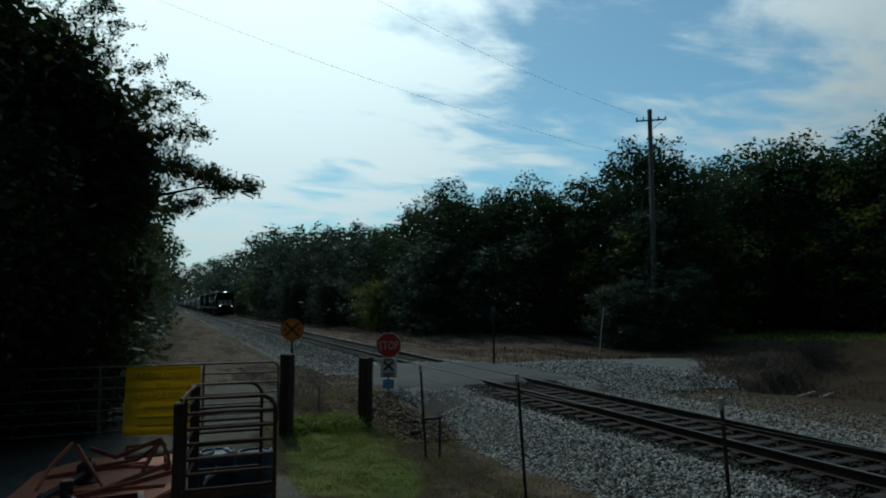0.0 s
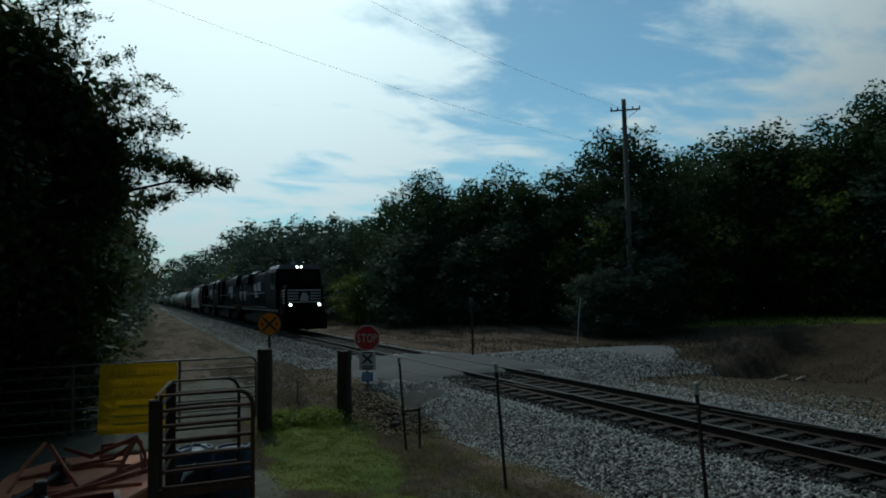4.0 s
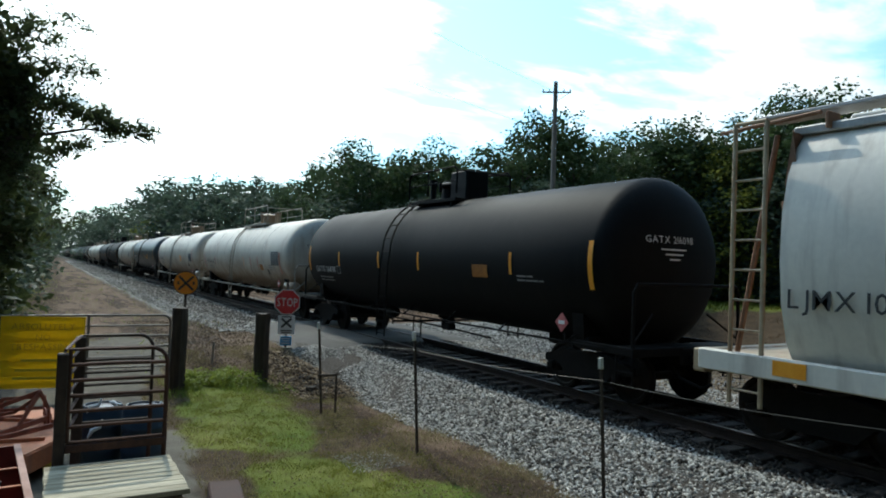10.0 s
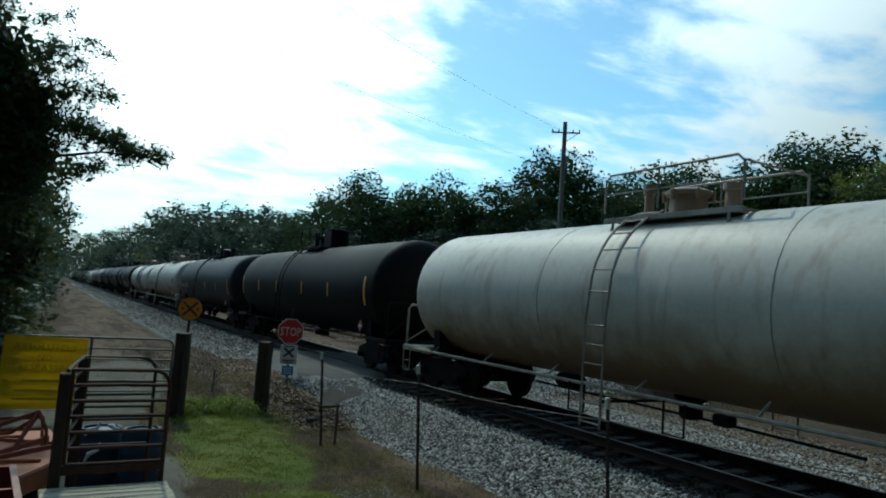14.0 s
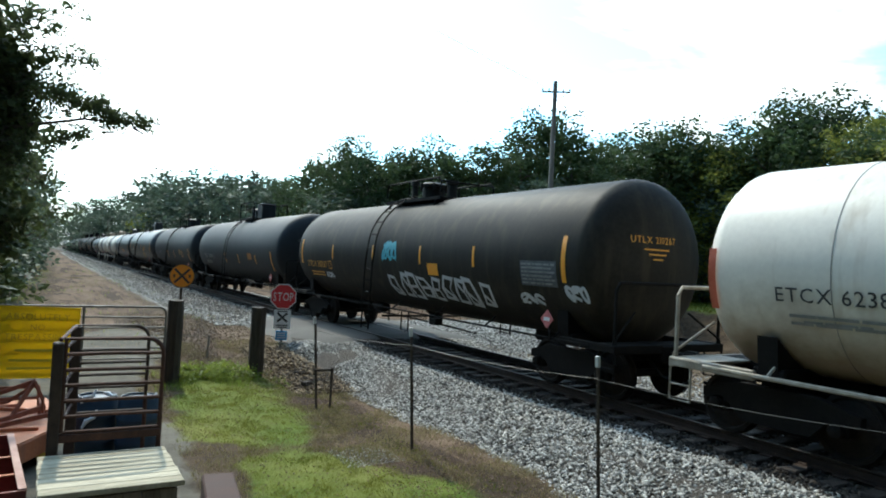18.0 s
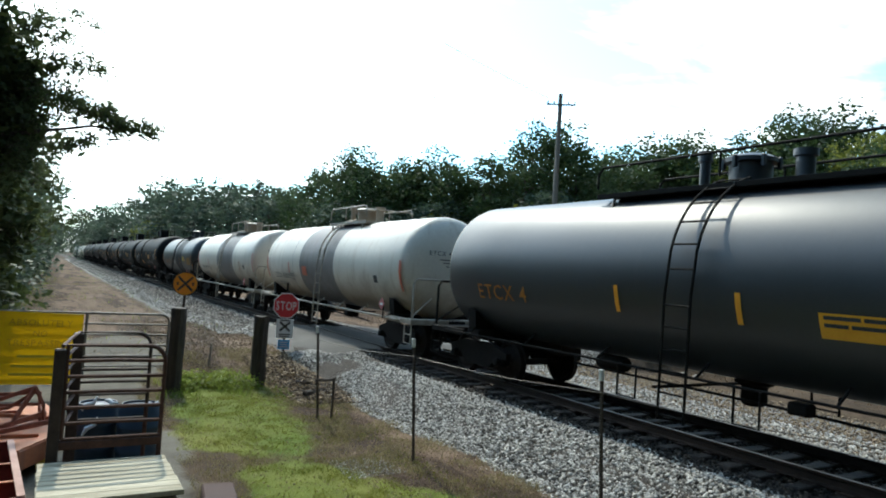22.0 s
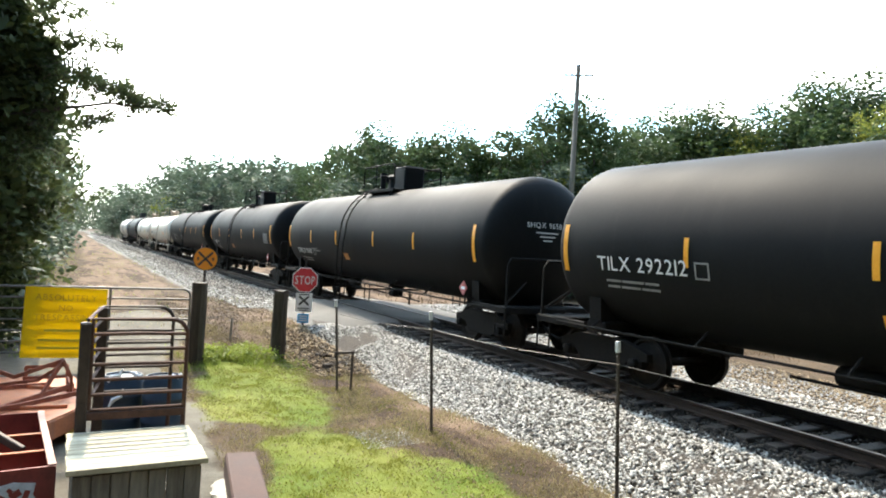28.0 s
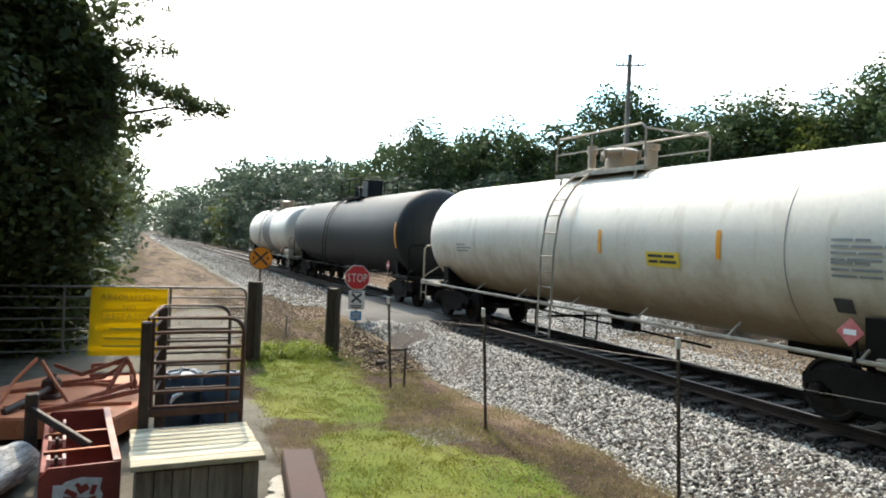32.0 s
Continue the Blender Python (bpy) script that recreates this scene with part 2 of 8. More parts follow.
def ground_mix():
    """Soil, turf, drive, bare earth and gravel on one sheet, by what covers each place."""
    mt = bpy.data.materials.new("ground")
    mt.use_nodes = True
    nt = mt.node_tree
    n, l = nt.nodes, nt.links
    b = n["Principled BSDF"]
    at = n.new("ShaderNodeVertexColor")
    at.layer_name = "cover"
    sep = n.new("ShaderNodeSeparateColor")
    l.new(at.outputs["Color"], sep.inputs[0])
    co = n.new("ShaderNodeTexCoord")

    def noise_(scale, detail=5):
        k = n.new("ShaderNodeTexNoise")
        k.inputs["Scale"].default_value, k.inputs["Detail"].default_value, k.inputs["Roughness"].default_value = scale, detail, 0.62
        l.new(co.outputs["Object"], k.inputs["Vector"])
        return k.outputs[0]
    coarse, mid, fine = noise_(0.45), noise_(2.6), noise_(26.0, 4)

    def ramp(src, c1, c2, a=0.35, z=0.68):
        r = n.new("ShaderNodeValToRGB")
        r.color_ramp.elements[0].position, r.color_ramp.elements[1].position = a, z
        r.color_ramp.elements[0].color, r.color_ramp.elements[1].color = (*c1, 1), (*c2, 1)
        l.new(src, r.inputs[0])
        return r.outputs[0]

    def blend(fac, a, c, kind="MIX"):
        m = n.new("ShaderNodeMix")
        m.data_type, m.blend_type = "RGBA", kind
        if isinstance(fac, float):
            m.inputs[0].default_value = fac
        else:
            l.new(fac, m.inputs[0])
        l.new(a, m.inputs[6])
        l.new(c, m.inputs[7])
        return m.outputs[2]

    def rough_edge(w):
        a = n.new("ShaderNodeMath")
        a.operation = "MULTIPLY_ADD"
        l.new(mid, a.inputs[0])
        a.inputs[1].default_value = 0.9
        l.new(w, a.inputs[2])
        r = n.new("ShaderNodeMapRange")
        r.inputs["From Min"].default_value, r.inputs["From Max"].default_value = 0.72, 1.05
        l.new(a.outputs[0], r.inputs[0])
        return r.outputs[0]
    soil = blend(fine, ramp(mid, (0.022, 0.014, 0.008), (0.105, 0.068, 0.037)), ramp(coarse, (0.030, 0.019, 0.010), (0.125, 0.082, 0.045)))
    turf = blend(fine, ramp(mid, (0.055, 0.085, 0.008), (0.14, 0.165, 0.022)), ramp(coarse, (0.070, 0.110, 0.010), (0.22, 0.195, 0.05)))
    drive = blend(fine, ramp(mid, (0.075, 0.067, 0.052), (0.17, 0.152, 0.12)), ramp(coarse, (0.09, 0.082, 0.064), (0.20, 0.18, 0.14)))
    bare = blend(fine, ramp(mid, (0.060, 0.036, 0.022), (0.20, 0.132, 0.082)), ramp(coarse, (0.085, 0.054, 0.033), (0.25, 0.172, 0.114)))
    # dark drifts paint tree shade, along with fallen leaves, into the earth colour
    drift = n.new("ShaderNodeMapping")
    drift.inputs["Scale"].default_value = (1.3, 0.22, 1)
    l.new(co.outputs["Object"], drift.inputs[0])
    lf = n.new("ShaderNodeTexNoise")
    lf.inputs["Scale"].default_value, lf.inputs["Detail"].default_value, lf.inputs["Roughness"].default_value = 0.8, 3, 0.55
    l.new(drift.outputs[0], lf.inputs["Vector"])
    leaf_and_shade = ramp(lf.outputs[0], (0, 0, 0), (1, 1, 1), 0.50, 0.57)
    bare = blend(leaf_and_shade, bare, ramp(fine, (0.024, 0.013, 0.008), (0.068, 0.040, 0.022)))
    pad = blend(fine, ramp(mid, (0.10, 0.095, 0.088), (0.28, 0.27, 0.25)), ramp(fine, (0.08, 0.077, 0.07), (0.33, 0.32, 0.30)))
    col = blend(rough_edge(sep.outputs[2]), soil, bare)
    col = blend(rough_edge(sep.outputs[1]), col, drive)
    col = blend(rough_edge(sep.outputs[0]), col, turf)
    col = blend(rough_edge(at.outputs["Alpha"]), col, pad)
    l.new(col, b.inputs["Base Color"])
    b.inputs["Roughness"].default_value = 0.95
    b.inputs["Specular IOR Level"].default_value = 0.2
    bp = n.new("ShaderNodeBump")
    bp.inputs["Strength"].default_value, bp.inputs["Distance"].default_value = 0.8, 0.04
    h = n.new("ShaderNodeMath")
    h.operation = "MULTIPLY_ADD"
    l.new(fine, h.inputs[0])
    h.inputs[1].default_value = 0.6
    l.new(mid, h.inputs[2])
    l.new(h.outputs[0], bp.inputs["Height"])
    l.new(bp.outputs[0], b.inputs["Normal"])
    return mt


GROUND = ground_mix()
BLADE = leafy("grass_blade", (0.068, 0.100, 0.009), (0.20, 0.205, 0.032), 0.45)
WEED = leafy("weed_leaf", (0.085, 0.13, 0.018), (0.26, 0.31, 0.06), 0.5)
STRAW = leafy("dry_grass_blade", (0.15, 0.125, 0.055), (0.34, 0.29, 0.15), 0.4)
ASPHALT = surf("worn_asphalt", (0.055, 0.051, 0.045), (0.12, 0.113, 0.10), 0.5, 0.9, 0, 0.5, 60.0)
STONE = surf("ballast_stone", (0.075, 0.068, 0.058), (0.54, 0.515, 0.46), 9.0, 0.85, 0, 0.3, 60.0, island=0.7)
# bed and oily stones are coloured darker still, for shade under the train
BEDROCK = surf("ballast_bed", (0.018, 0.014, 0.011), (0.085, 0.069, 0.053), 14.0, 0.95, 0, 1.0, 45.0, dist=0.05)
OILSHADE = surf("oily_shaded_ballast", (0.013, 0.0095, 0.007), (0.066, 0.050, 0.037), 9.0, 0.9, 0, 0.3, 60.0, island=0.7)
DEADBRUSH = leafy("dead_brown_brush", (0.045, 0.03, 0.017), (0.15, 0.105, 0.06), 0.2)
TIE = surf("creosoted_tie", (0.014, 0.010, 0.008), (0.050, 0.037, 0.028), 4.0, 0.9, 0, 0.6, 30.0, (6, 6, 1), rand=0.3)
RAILSTEEL = surf("rusty_rail_steel", (0.026, 0.016, 0.012), (0.065, 0.040, 0.028), 3.0, 0.6, 0.5, 0.2, 40.0)
RAILTOP = surf("dull_worn_rail_head", (0.09, 0.072, 0.06), (0.17, 0.14, 0.12), 2.0, 0.42, 0.8, 0.05, 60.0, (1, 0.1, 1))
BLACK = surf("black_tank_paint", (0.005, 0.0053, 0.0055), (0.011, 0.0112, 0.0115), 0.5, 0.62, 0, 0.04, 18.0, spec=0.12, streak=((0.015, 0.0145, 0.014), 0.55, 0.5))
GREYBLACK = surf("weathered_black_tank_paint", (0.016, 0.019, 0.021), (0.031, 0.036, 0.039), 0.4, 0.6, 0, 0.05, 16.0, spec=0.25, streak=((0.040, 0.043, 0.044), 0.52, 0.5))
BLUEBLACK = surf("blue_black_tank_paint", (0.008, 0.012, 0.016), (0.017, 0.023, 0.029), 0.5, 0.45, 0, 0.04, 18.0, spec=0.9, streak=((0.024, 0.028, 0.031), 0.56, 0.45))
BROWNBLACK = surf("grimy_black_tank_paint", (0.017, 0.016, 0.014), (0.042, 0.038, 0.031), 0.6, 0.58, 0, 0.05, 14.0, spec=0.12, streak=((0.075, 0.062, 0.042), 0.5, 0.55))
WHITE = surf("white_tank_paint", (0.59, 0.54, 0.45), (0.75, 0.70, 0.595), 0.35, 0.45, 0, 0.05, 14.0, streak=((0.40, 0.31, 0.20), 0.55, 0.6), grime=((0.27, 0.19, 0.115), 1.72, 0.8))
DIRTYWHITE = surf("grimy_white_tank_paint", (0.50, 0.455, 0.37), (0.68, 0.63, 0.53), 0.45, 0.5, 0, 0.05, 12.0, streak=((0.30, 0.19, 0.10), 0.53, 0.6), grime=((0.25, 0.155, 0.08), 1.85, 0.85))
BANDGREY = surf("grey_band_paint", (0.13, 0.12, 0.115), (0.23, 0.215, 0.205), 0.8, 0.55, 0, 0.06, 14.0, streak=((0.13, 0.10, 0.08), 0.5, 0.6))
HOPGREY = surf("hopper_grey_paint", (0.66, 0.62, 0.54), (0.83, 0.785, 0.69), 0.5, 0.55, 0, 0.06, 12.0, streak=((0.30, 0.25, 0.20), 0.5, 0.55))
HOPCREAM = surf("rust_stained_cream_steel", (0.30, 0.22, 0.13), (0.54, 0.45, 0.31), 1.4, 0.6, 0, 0.1, 14.0, streak=((0.30, 0.14, 0.06), 0.52, 0.7))
HOPRUST = surf("rusty_hopper_end", (0.15, 0.075, 0.04), (0.36, 0.20, 0.12), 0.9, 0.75, 0, 0.2, 16.0)
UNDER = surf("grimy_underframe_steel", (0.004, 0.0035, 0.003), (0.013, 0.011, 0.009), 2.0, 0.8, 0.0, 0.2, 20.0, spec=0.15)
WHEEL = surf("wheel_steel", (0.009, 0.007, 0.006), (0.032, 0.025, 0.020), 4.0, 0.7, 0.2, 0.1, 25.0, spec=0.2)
SILVER = surf("galvanised_rail", (0.33, 0.32, 0.31), (0.55, 0.54, 0.52), 3.0, 0.45, 0.5, 0.05, 30.0)
ORANGE = surf("orange_reflector", (0.80, 0.30, 0.02), (0.95, 0.42, 0.04), 5.0, 0.4, 0, 0.0)
FAINT = surf("faded_grey_stencil_paint", (0.16, 0.16, 0.155), (0.30, 0.30, 0.29), 6.0, 0.6, 0, 0.0)
DATAGREY = surf("dark_grey_data_panel", (0.055, 0.062, 0.068), (0.11, 0.12, 0.125), 7.0, 0.6, 0, 0.0)
AMBER = surf("amber_safety_panel", (0.72, 0.30, 0.015), (0.85, 0.42, 0.03), 4.0, 0.5, 0, 0.0)
DULLYELLOW = surf("faded_ochre_panel", (0.16, 0.09, 0.015), (0.30, 0.17, 0.03), 9.0, 0.6, 0, 0.0)
FADEDORANGE = surf("faded_orange_label", (0.28, 0.10, 0.015), (0.48, 0.19, 0.03), 7.0, 0.55, 0, 0.0)
REDORANGE = surf("red_orange_reflector", (0.45, 0.095, 0.05), (0.60, 0.16, 0.09), 5.0, 0.4, 0, 0.0)
PLACARD = surf("faded_red_placard", (0.45, 0.10, 0.10), (0.60, 0.20, 0.19), 8.0, 0.5, 0, 0.0)
GRIMERAIL = surf("grimy_cream_rail_paint", (0.20, 0.165, 0.12), (0.42, 0.38, 0.31), 3.0, 0.6, 0.1, 0.1, 30.0)
YELLOW = surf("yellow_placard", (0.72, 0.50, 0.04), (0.88, 0.64, 0.08), 4.0, 0.5, 0, 0.0)
INKWHITE = surf("white_stencil_paint", (0.62, 0.62, 0.60), (0.80, 0.80, 0.78), 6.0, 0.6, 0, 0.0)
INKBLACK = surf("black_stencil_paint", (0.025, 0.025, 0.025), (0.06, 0.06, 0.06), 6.0, 0.6, 0, 0.0)
INKORANGE = surf("orange_stencil_paint", (0.75, 0.33, 0.04), (0.85, 0.42, 0.08), 6.0, 0.6, 0, 0.0)
LOCOBLACK = surf("locomotive_black", (0.0018, 0.0018, 0.002), (0.004, 0.004, 0.0045), 0.6, 0.55, 0, 0.04, 20.0, spec=0.06, streak=((0.007, 0.0065, 0.006), 0.58, 0.4))
LOCOROOF = surf("pale_cab_roof", (0.22, 0.22, 0.23), (0.36, 0.36, 0.37), 1.2, 0.5, 0, 0.05, 20.0)
GLASS = surf("dark_window_glass", (0.012, 0.016, 0.018), (0.02, 0.025, 0.028), 1.0, 0.08, 0, 0.0)
LAMP = glow("lit_headlight", (1.0, 0.93, 0.80), 40.0)
REDLAMP = glow("small_red_marker", (0.9, 0.08, 0.04), 1.5)
POSTWOOD = surf("dark_weathered_timber", (0.028, 0.020, 0.014), (0.085, 0.063, 0.046), 2.0, 0.9, 0, 0.7, 30.0, (8, 8, 1))
POLEWOOD = surf("grey_pole_wood", (0.16, 0.135, 0.11), (0.32, 0.28, 0.235), 1.5, 0.9, 0, 0.5, 30.0, (8, 8, 0.6))
PALEWOOD = surf("sun_bleached_boards", (0.30, 0.25, 0.16), (0.60, 0.53, 0.38), 2.0, 0.85, 0, 0.5, 26.0, (1, 9, 1), rand=0.25)
BOXWOOD = surf("grey_box_boards", (0.11, 0.092, 0.072), (0.26, 0.225, 0.18), 2.0, 0.9, 0, 0.5, 26.0, (9, 9, 1), rand=0.3)
BARK = surf("tree_bark", (0.045, 0.036, 0.028), (0.14, 0.115, 0.09), 4.0, 0.95, 0, 1.0, 22.0, (3, 3, 0.6), dist=0.03)
RUSTTUBE = surf("rusty_tube", (0.036, 0.017, 0.012), (0.12, 0.058, 0.039), 6.0, 0.7, 0.3, 0.3, 50.0)
DARKTUBE = surf("dark_painted_tube", (0.024, 0.017, 0.014), (0.07, 0.049, 0.037), 6.0, 0.6, 0.3, 0.2, 50.0)
GATETUBE = surf("grey_gate_tube", (0.12, 0.11, 0.10), (0.26, 0.24, 0.22), 6.0, 0.55, 0.5, 0.2, 50.0)
TPOST = surf("rusty_post_steel", (0.025, 0.02, 0.017), (0.08, 0.06, 0.047), 6.0, 0.7, 0.4, 0.2, 50.0)
PALETIP = surf("pale_post_tip", (0.50, 0.49, 0.46), (0.68, 0.67, 0.64), 6.0, 0.7)
SIGNYELLOW = surf("sun_faded_yellow_board", (0.72, 0.52, 0.012), (0.88, 0.68, 0.03), 0.9, 0.55, 0, 0.1, 14.0)
glimmer(SIGNYELLOW, (0.85, 0.66, 0.02), 0.45)
SIGNINK = surf("faded_red_brown_letters", (0.50, 0.33, 0.02), (0.64, 0.46, 0.03), 5.0, 0.7, 0, 0.0)
SIGNRED = surf("stop_sign_red", (0.55, 0.025, 0.035), (0.68, 0.05, 0.06), 3.0, 0.4, 0, 0.02)
SIGNWHITE = surf("sign_white", (0.70, 0.71, 0.71), (0.84, 0.84, 0.84), 3.0, 0.45, 0, 0.02)
SIGNORANGE = surf("warning_sign_amber", (0.80, 0.25, 0.02), (0.90, 0.33, 0.03), 3.0, 0.4, 0, 0.02)
SIGNBLUE = surf("sign_blue", (0.06, 0.30, 0.62), (0.10, 0.40, 0.72), 3.0, 0.45, 0, 0.02)
REDPAINT = surf("faded_dark_red_paint", (0.15, 0.018, 0.014), (0.30, 0.048, 0.034), 3.0, 0.55, 0, 0.2, 30.0, streak=((0.12, 0.06, 0.045), 0.52, 0.6))
RUSTRED = surf("rusty_red_paint", (0.16, 0.050, 0.026), (0.42, 0.13, 0.070), 6, 0.75, 0, 0.4, 40)
ORANGEPAINT = surf("faded_orange_red_paint", (0.38, 0.10, 0.035), (0.60, 0.21, 0.09), 2.0, 0.6, 0, 0.2, 30.0, streak=((0.25, 0.13, 0.09), 0.5, 0.5))
DECAL = surf("worn_white_decal", (0.42, 0.44, 0.46), (0.70, 0.72, 0.74), 9.0, 0.6, 0, 0.0)
BLUEPLASTIC = surf("dark_blue_plastic", (0.014, 0.034, 0.058), (0.03, 0.062, 0.10), 3.0, 0.45, 0, 0.1, 30.0)
BROWNBEAM = surf("rusty_brown_beam", (0.040, 0.017, 0.012), (0.075, 0.036, 0.026), 2.0, 0.85, 0.0, 0.2, 30.0)
DRIFT = surf("bleached_log", (0.10, 0.095, 0.085), (0.72, 0.70, 0.66), 3.0, 0.9, 0, 1.0, 24.0, (1, 1, 6), dist=0.03)
WIRE = surf("dull_wire", (0.04, 0.036, 0.032), (0.08, 0.075, 0.07), 6.0, 0.5, 0.6, 0.0)
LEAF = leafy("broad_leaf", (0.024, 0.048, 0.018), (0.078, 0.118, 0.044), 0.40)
# blue-grey tint of distance haze is painted into this leaf colour
HAZYLEAF = leafy("hazy_wood_leaf", (0.036, 0.060, 0.040), (0.098, 0.136, 0.088), 0.42)
# one tree's leaves: dark as in shade within, painted paler as sunlit outside
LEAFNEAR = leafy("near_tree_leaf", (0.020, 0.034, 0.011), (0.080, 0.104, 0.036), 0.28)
LEAFLIT = leafy("lit_outer_leaf", (0.045, 0.068, 0.026), (0.15, 0.185, 0.085), 0.55)
LEAFPALE = leafy("yellow_green_leaf", (0.07, 0.10, 0.016), (0.22, 0.24, 0.05), 0.5)
LITTER = surf("leaf_litter_and_clods", (0.075, 0.05, 0.03), (0.30, 0.22, 0.13), 9.0, 0.9, 0, 0.3, 50.0, island=0.7)
GRAFFITI = {k: surf("spray_" + k, c, tuple(min(1, v * 1.2) for v in c), 6.0, 0.5, 0, 0.0) for k, c in
            {"silver": (0.50, 0.52, 0.54), "cyan": (0.10, 0.42, 0.48), "brown": (0.28, 0.15, 0.06), "grey": (0.24, 0.25, 0.27), "dark": (0.05, 0.04, 0.035), "ochre": (0.30, 0.19, 0.03)}.items()}


# ---- mesh building ----
class Build:
    """Collects faces for one mesh."""

    def __init__(self):
        self.v, self.f = [], []

    def add(self, verts, faces, m=None):
        k = len(self.v)
        if m is not None:
            verts = [m @ Vector(p) for p in verts]
        self.v.extend(tuple(p) for p in verts)
        self.f.extend(tuple(i + k for i in q) for q in faces)
        return self

    def box(self, c, s, ch=0.008, m=None):
        """A box with chamfered edges."""
        hx, hy, hz = (max(q / 2, 1e-4) for q in s)
        ch = min(ch, hx * 0.45, hy * 0.45, hz * 0.45)
        vs, idx = [], {}
        for sx in (-1, 1):
            for sy in (-1, 1):
                for sz in (-1, 1):
                    for a in range(3):
                        q = [sx * hx, sy * hy, sz * hz]
                        for b in range(3):
                            if b != a:
                                q[b] -= (sx, sy, sz)[b] * ch
                        idx[sx, sy, sz, a] = len(vs)
                        vs.append((c[0] + q[0], c[1] + q[1], c[2] + q[2]))
        fs = []
        for a in range(3):
            b, d = (a + 1) % 3, (a + 2) % 3
            for s0 in (-1, 1):
                ring = []
                for sb, sd in ((-1, -1), (1, -1), (1, 1), (-1, 1)):
                    q = [0, 0, 0]
                    q[a], q[b], q[d] = s0, sb, sd
                    ring.append(idx[(*q, a)])
                fs.append(ring if s0 > 0 else ring[::-1])
            for sb in (-1, 1):
                for sd in (-1, 1):
                    q0, q1 = [0, 0, 0], [0, 0, 0]
                    q0[a], q1[a] = -1, 1
                    q0[b] = q1[b] = sb
                    q0[d] = q1[d] = sd
                    ring = [idx[(*q0, b)], idx[(*q1, b)], idx[(*q1, d)], idx[(*q0, d)]]
                    fs.append(ring if sb * sd > 0 else ring[::-1])
        for sx in (-1, 1):
            for sy in (-1, 1):
                for sz in (-1, 1):
                    ring = [idx[sx, sy, sz, a] for a in range(3)]
                    fs.append(ring if sx * sy * sz > 0 else ring[::-1])
        return self.add(vs, fs, m)

    def tube(self, pts, r, n=7, caps=True, closed=False):
        """A round bar along a line of points; r may be one radius or one for each point."""
        pts = [Vector(p) for p in pts]
        rs = r if isinstance(r, (list, tuple)) else [r] * len(pts)
        vs, fs = [], []
        side = None
        for i, p in enumerate(pts):
            d = (pts[min(i + 1, len(pts) - 1)] - pts[max(i - 1, 0)]).normalized()
            if closed:
                d = (pts[(i + 1) % len(pts)] - pts[i - 1]).normalized()
            if side is None:
                side = d.orthogonal().normalized()
            side = (side - d * side.dot(d)).normalized()
            up = d.cross(side)
            for k in range(n):
                a = 2 * math.pi * k / n
                vs.append(p + (side * math.cos(a) + up * math.sin(a)) * rs[i])
        m = len(pts)
        for i in range(m if closed else m - 1):
            j = (i + 1) % m
            for k in range(n):
                fs.append((i * n + k, i * n + (k + 1) % n, j * n + (k + 1) % n, j * n + k))
        if caps and not closed:
            fs.append(tuple(range(n))[::-1])
            fs.append(tuple((m - 1) * n + k for k in range(n)))
        return self.add(vs, fs)

    def lathe(self, prof, n=24, m=None):
        """Turns (r, z) points round the z axis."""
        vs, fs = [], []
        for r, z in prof:
            for k in range(n):
                a = 2 * math.pi * k / n
                vs.append((r * math.cos(a), r * math.sin(a), z))
        for i in range(len(prof) - 1):
            for k in range(n):
                fs.append((i * n + k, i * n + (k + 1) % n, (i + 1) * n + (k + 1) % n, (i + 1) * n + k))
        fs.append(tuple(range(n))[::-1])
        fs.append(tuple((len(prof) - 1) * n + k for k in range(n)))
        return self.add(vs, fs, m)

    def prism(self, outline, depth, m=None):
        """A flat outline (x, y), thick along z from 0 to depth."""
        k = len(outline)
        vs = [(x, y, 0) for x, y in outline] + [(x, y, depth) for x, y in outline]
        fs = [tuple(range(k))[::-1], tuple(range(k, 2 * k))] + [(i, (i + 1) % k, k + (i + 1) % k, k + i) for i in range(k)]
        return self.add(vs, fs, m)

    def mesh(self, name, material, smooth=False):
        me = bpy.data.meshes.new(name)
        me.from_pydata(self.v, [], self.f)
        me.materials.append(material)
        if smooth:
            me.shade_smooth()
            me.set_sharp_from_angle(angle=radians(38))
        return me


KEPT = {}


def kept(key, make):
    """A mesh that alike parts share."""
    if key not in KEPT:
        KEPT[key] = make()
    return KEPT[key]


def part(name, me, parent, label="", at=(0, 0, 0), turn=0.0):
    ob = new(name, me)
    ob.parent = parent
    ob.location = at
    if turn:
        ob.rotation_euler = (0, 0, turn)
    if label:
        tagged(ob, label)
    return ob


def empty(name, at, label, category, group="", turn=0.0):
    ob = new(name)
    ob.empty_display_size = 0.3
    ob.location = at
    ob.rotation_euler = (0, 0, turn)
    return tagged(ob, label, category, group)


def scatter_mesh(name, verts, faces_per, quads, material):
    """A mesh from arrays: verts (n, 3); quads (m, 3 or 4) of indices."""
    me = bpy.data.meshes.new(name)
    k = quads.shape[1]
    me.vertices.add(len(verts))
    me.vertices.foreach_set("co", np.ascontiguousarray(verts, dtype=np.float32).ravel())
    me.loops.add(quads.size)
    me.loops.foreach_set("vertex_index", np.ascontiguousarray(quads, dtype=np.int32).ravel())
    me.polygons.add(len(quads))
    me.polygons.foreach_set("loop_start", np.arange(0, quads.size, k, dtype=np.int32))
    me.materials.append(material)
    me.update(calc_edges=True)
    return me


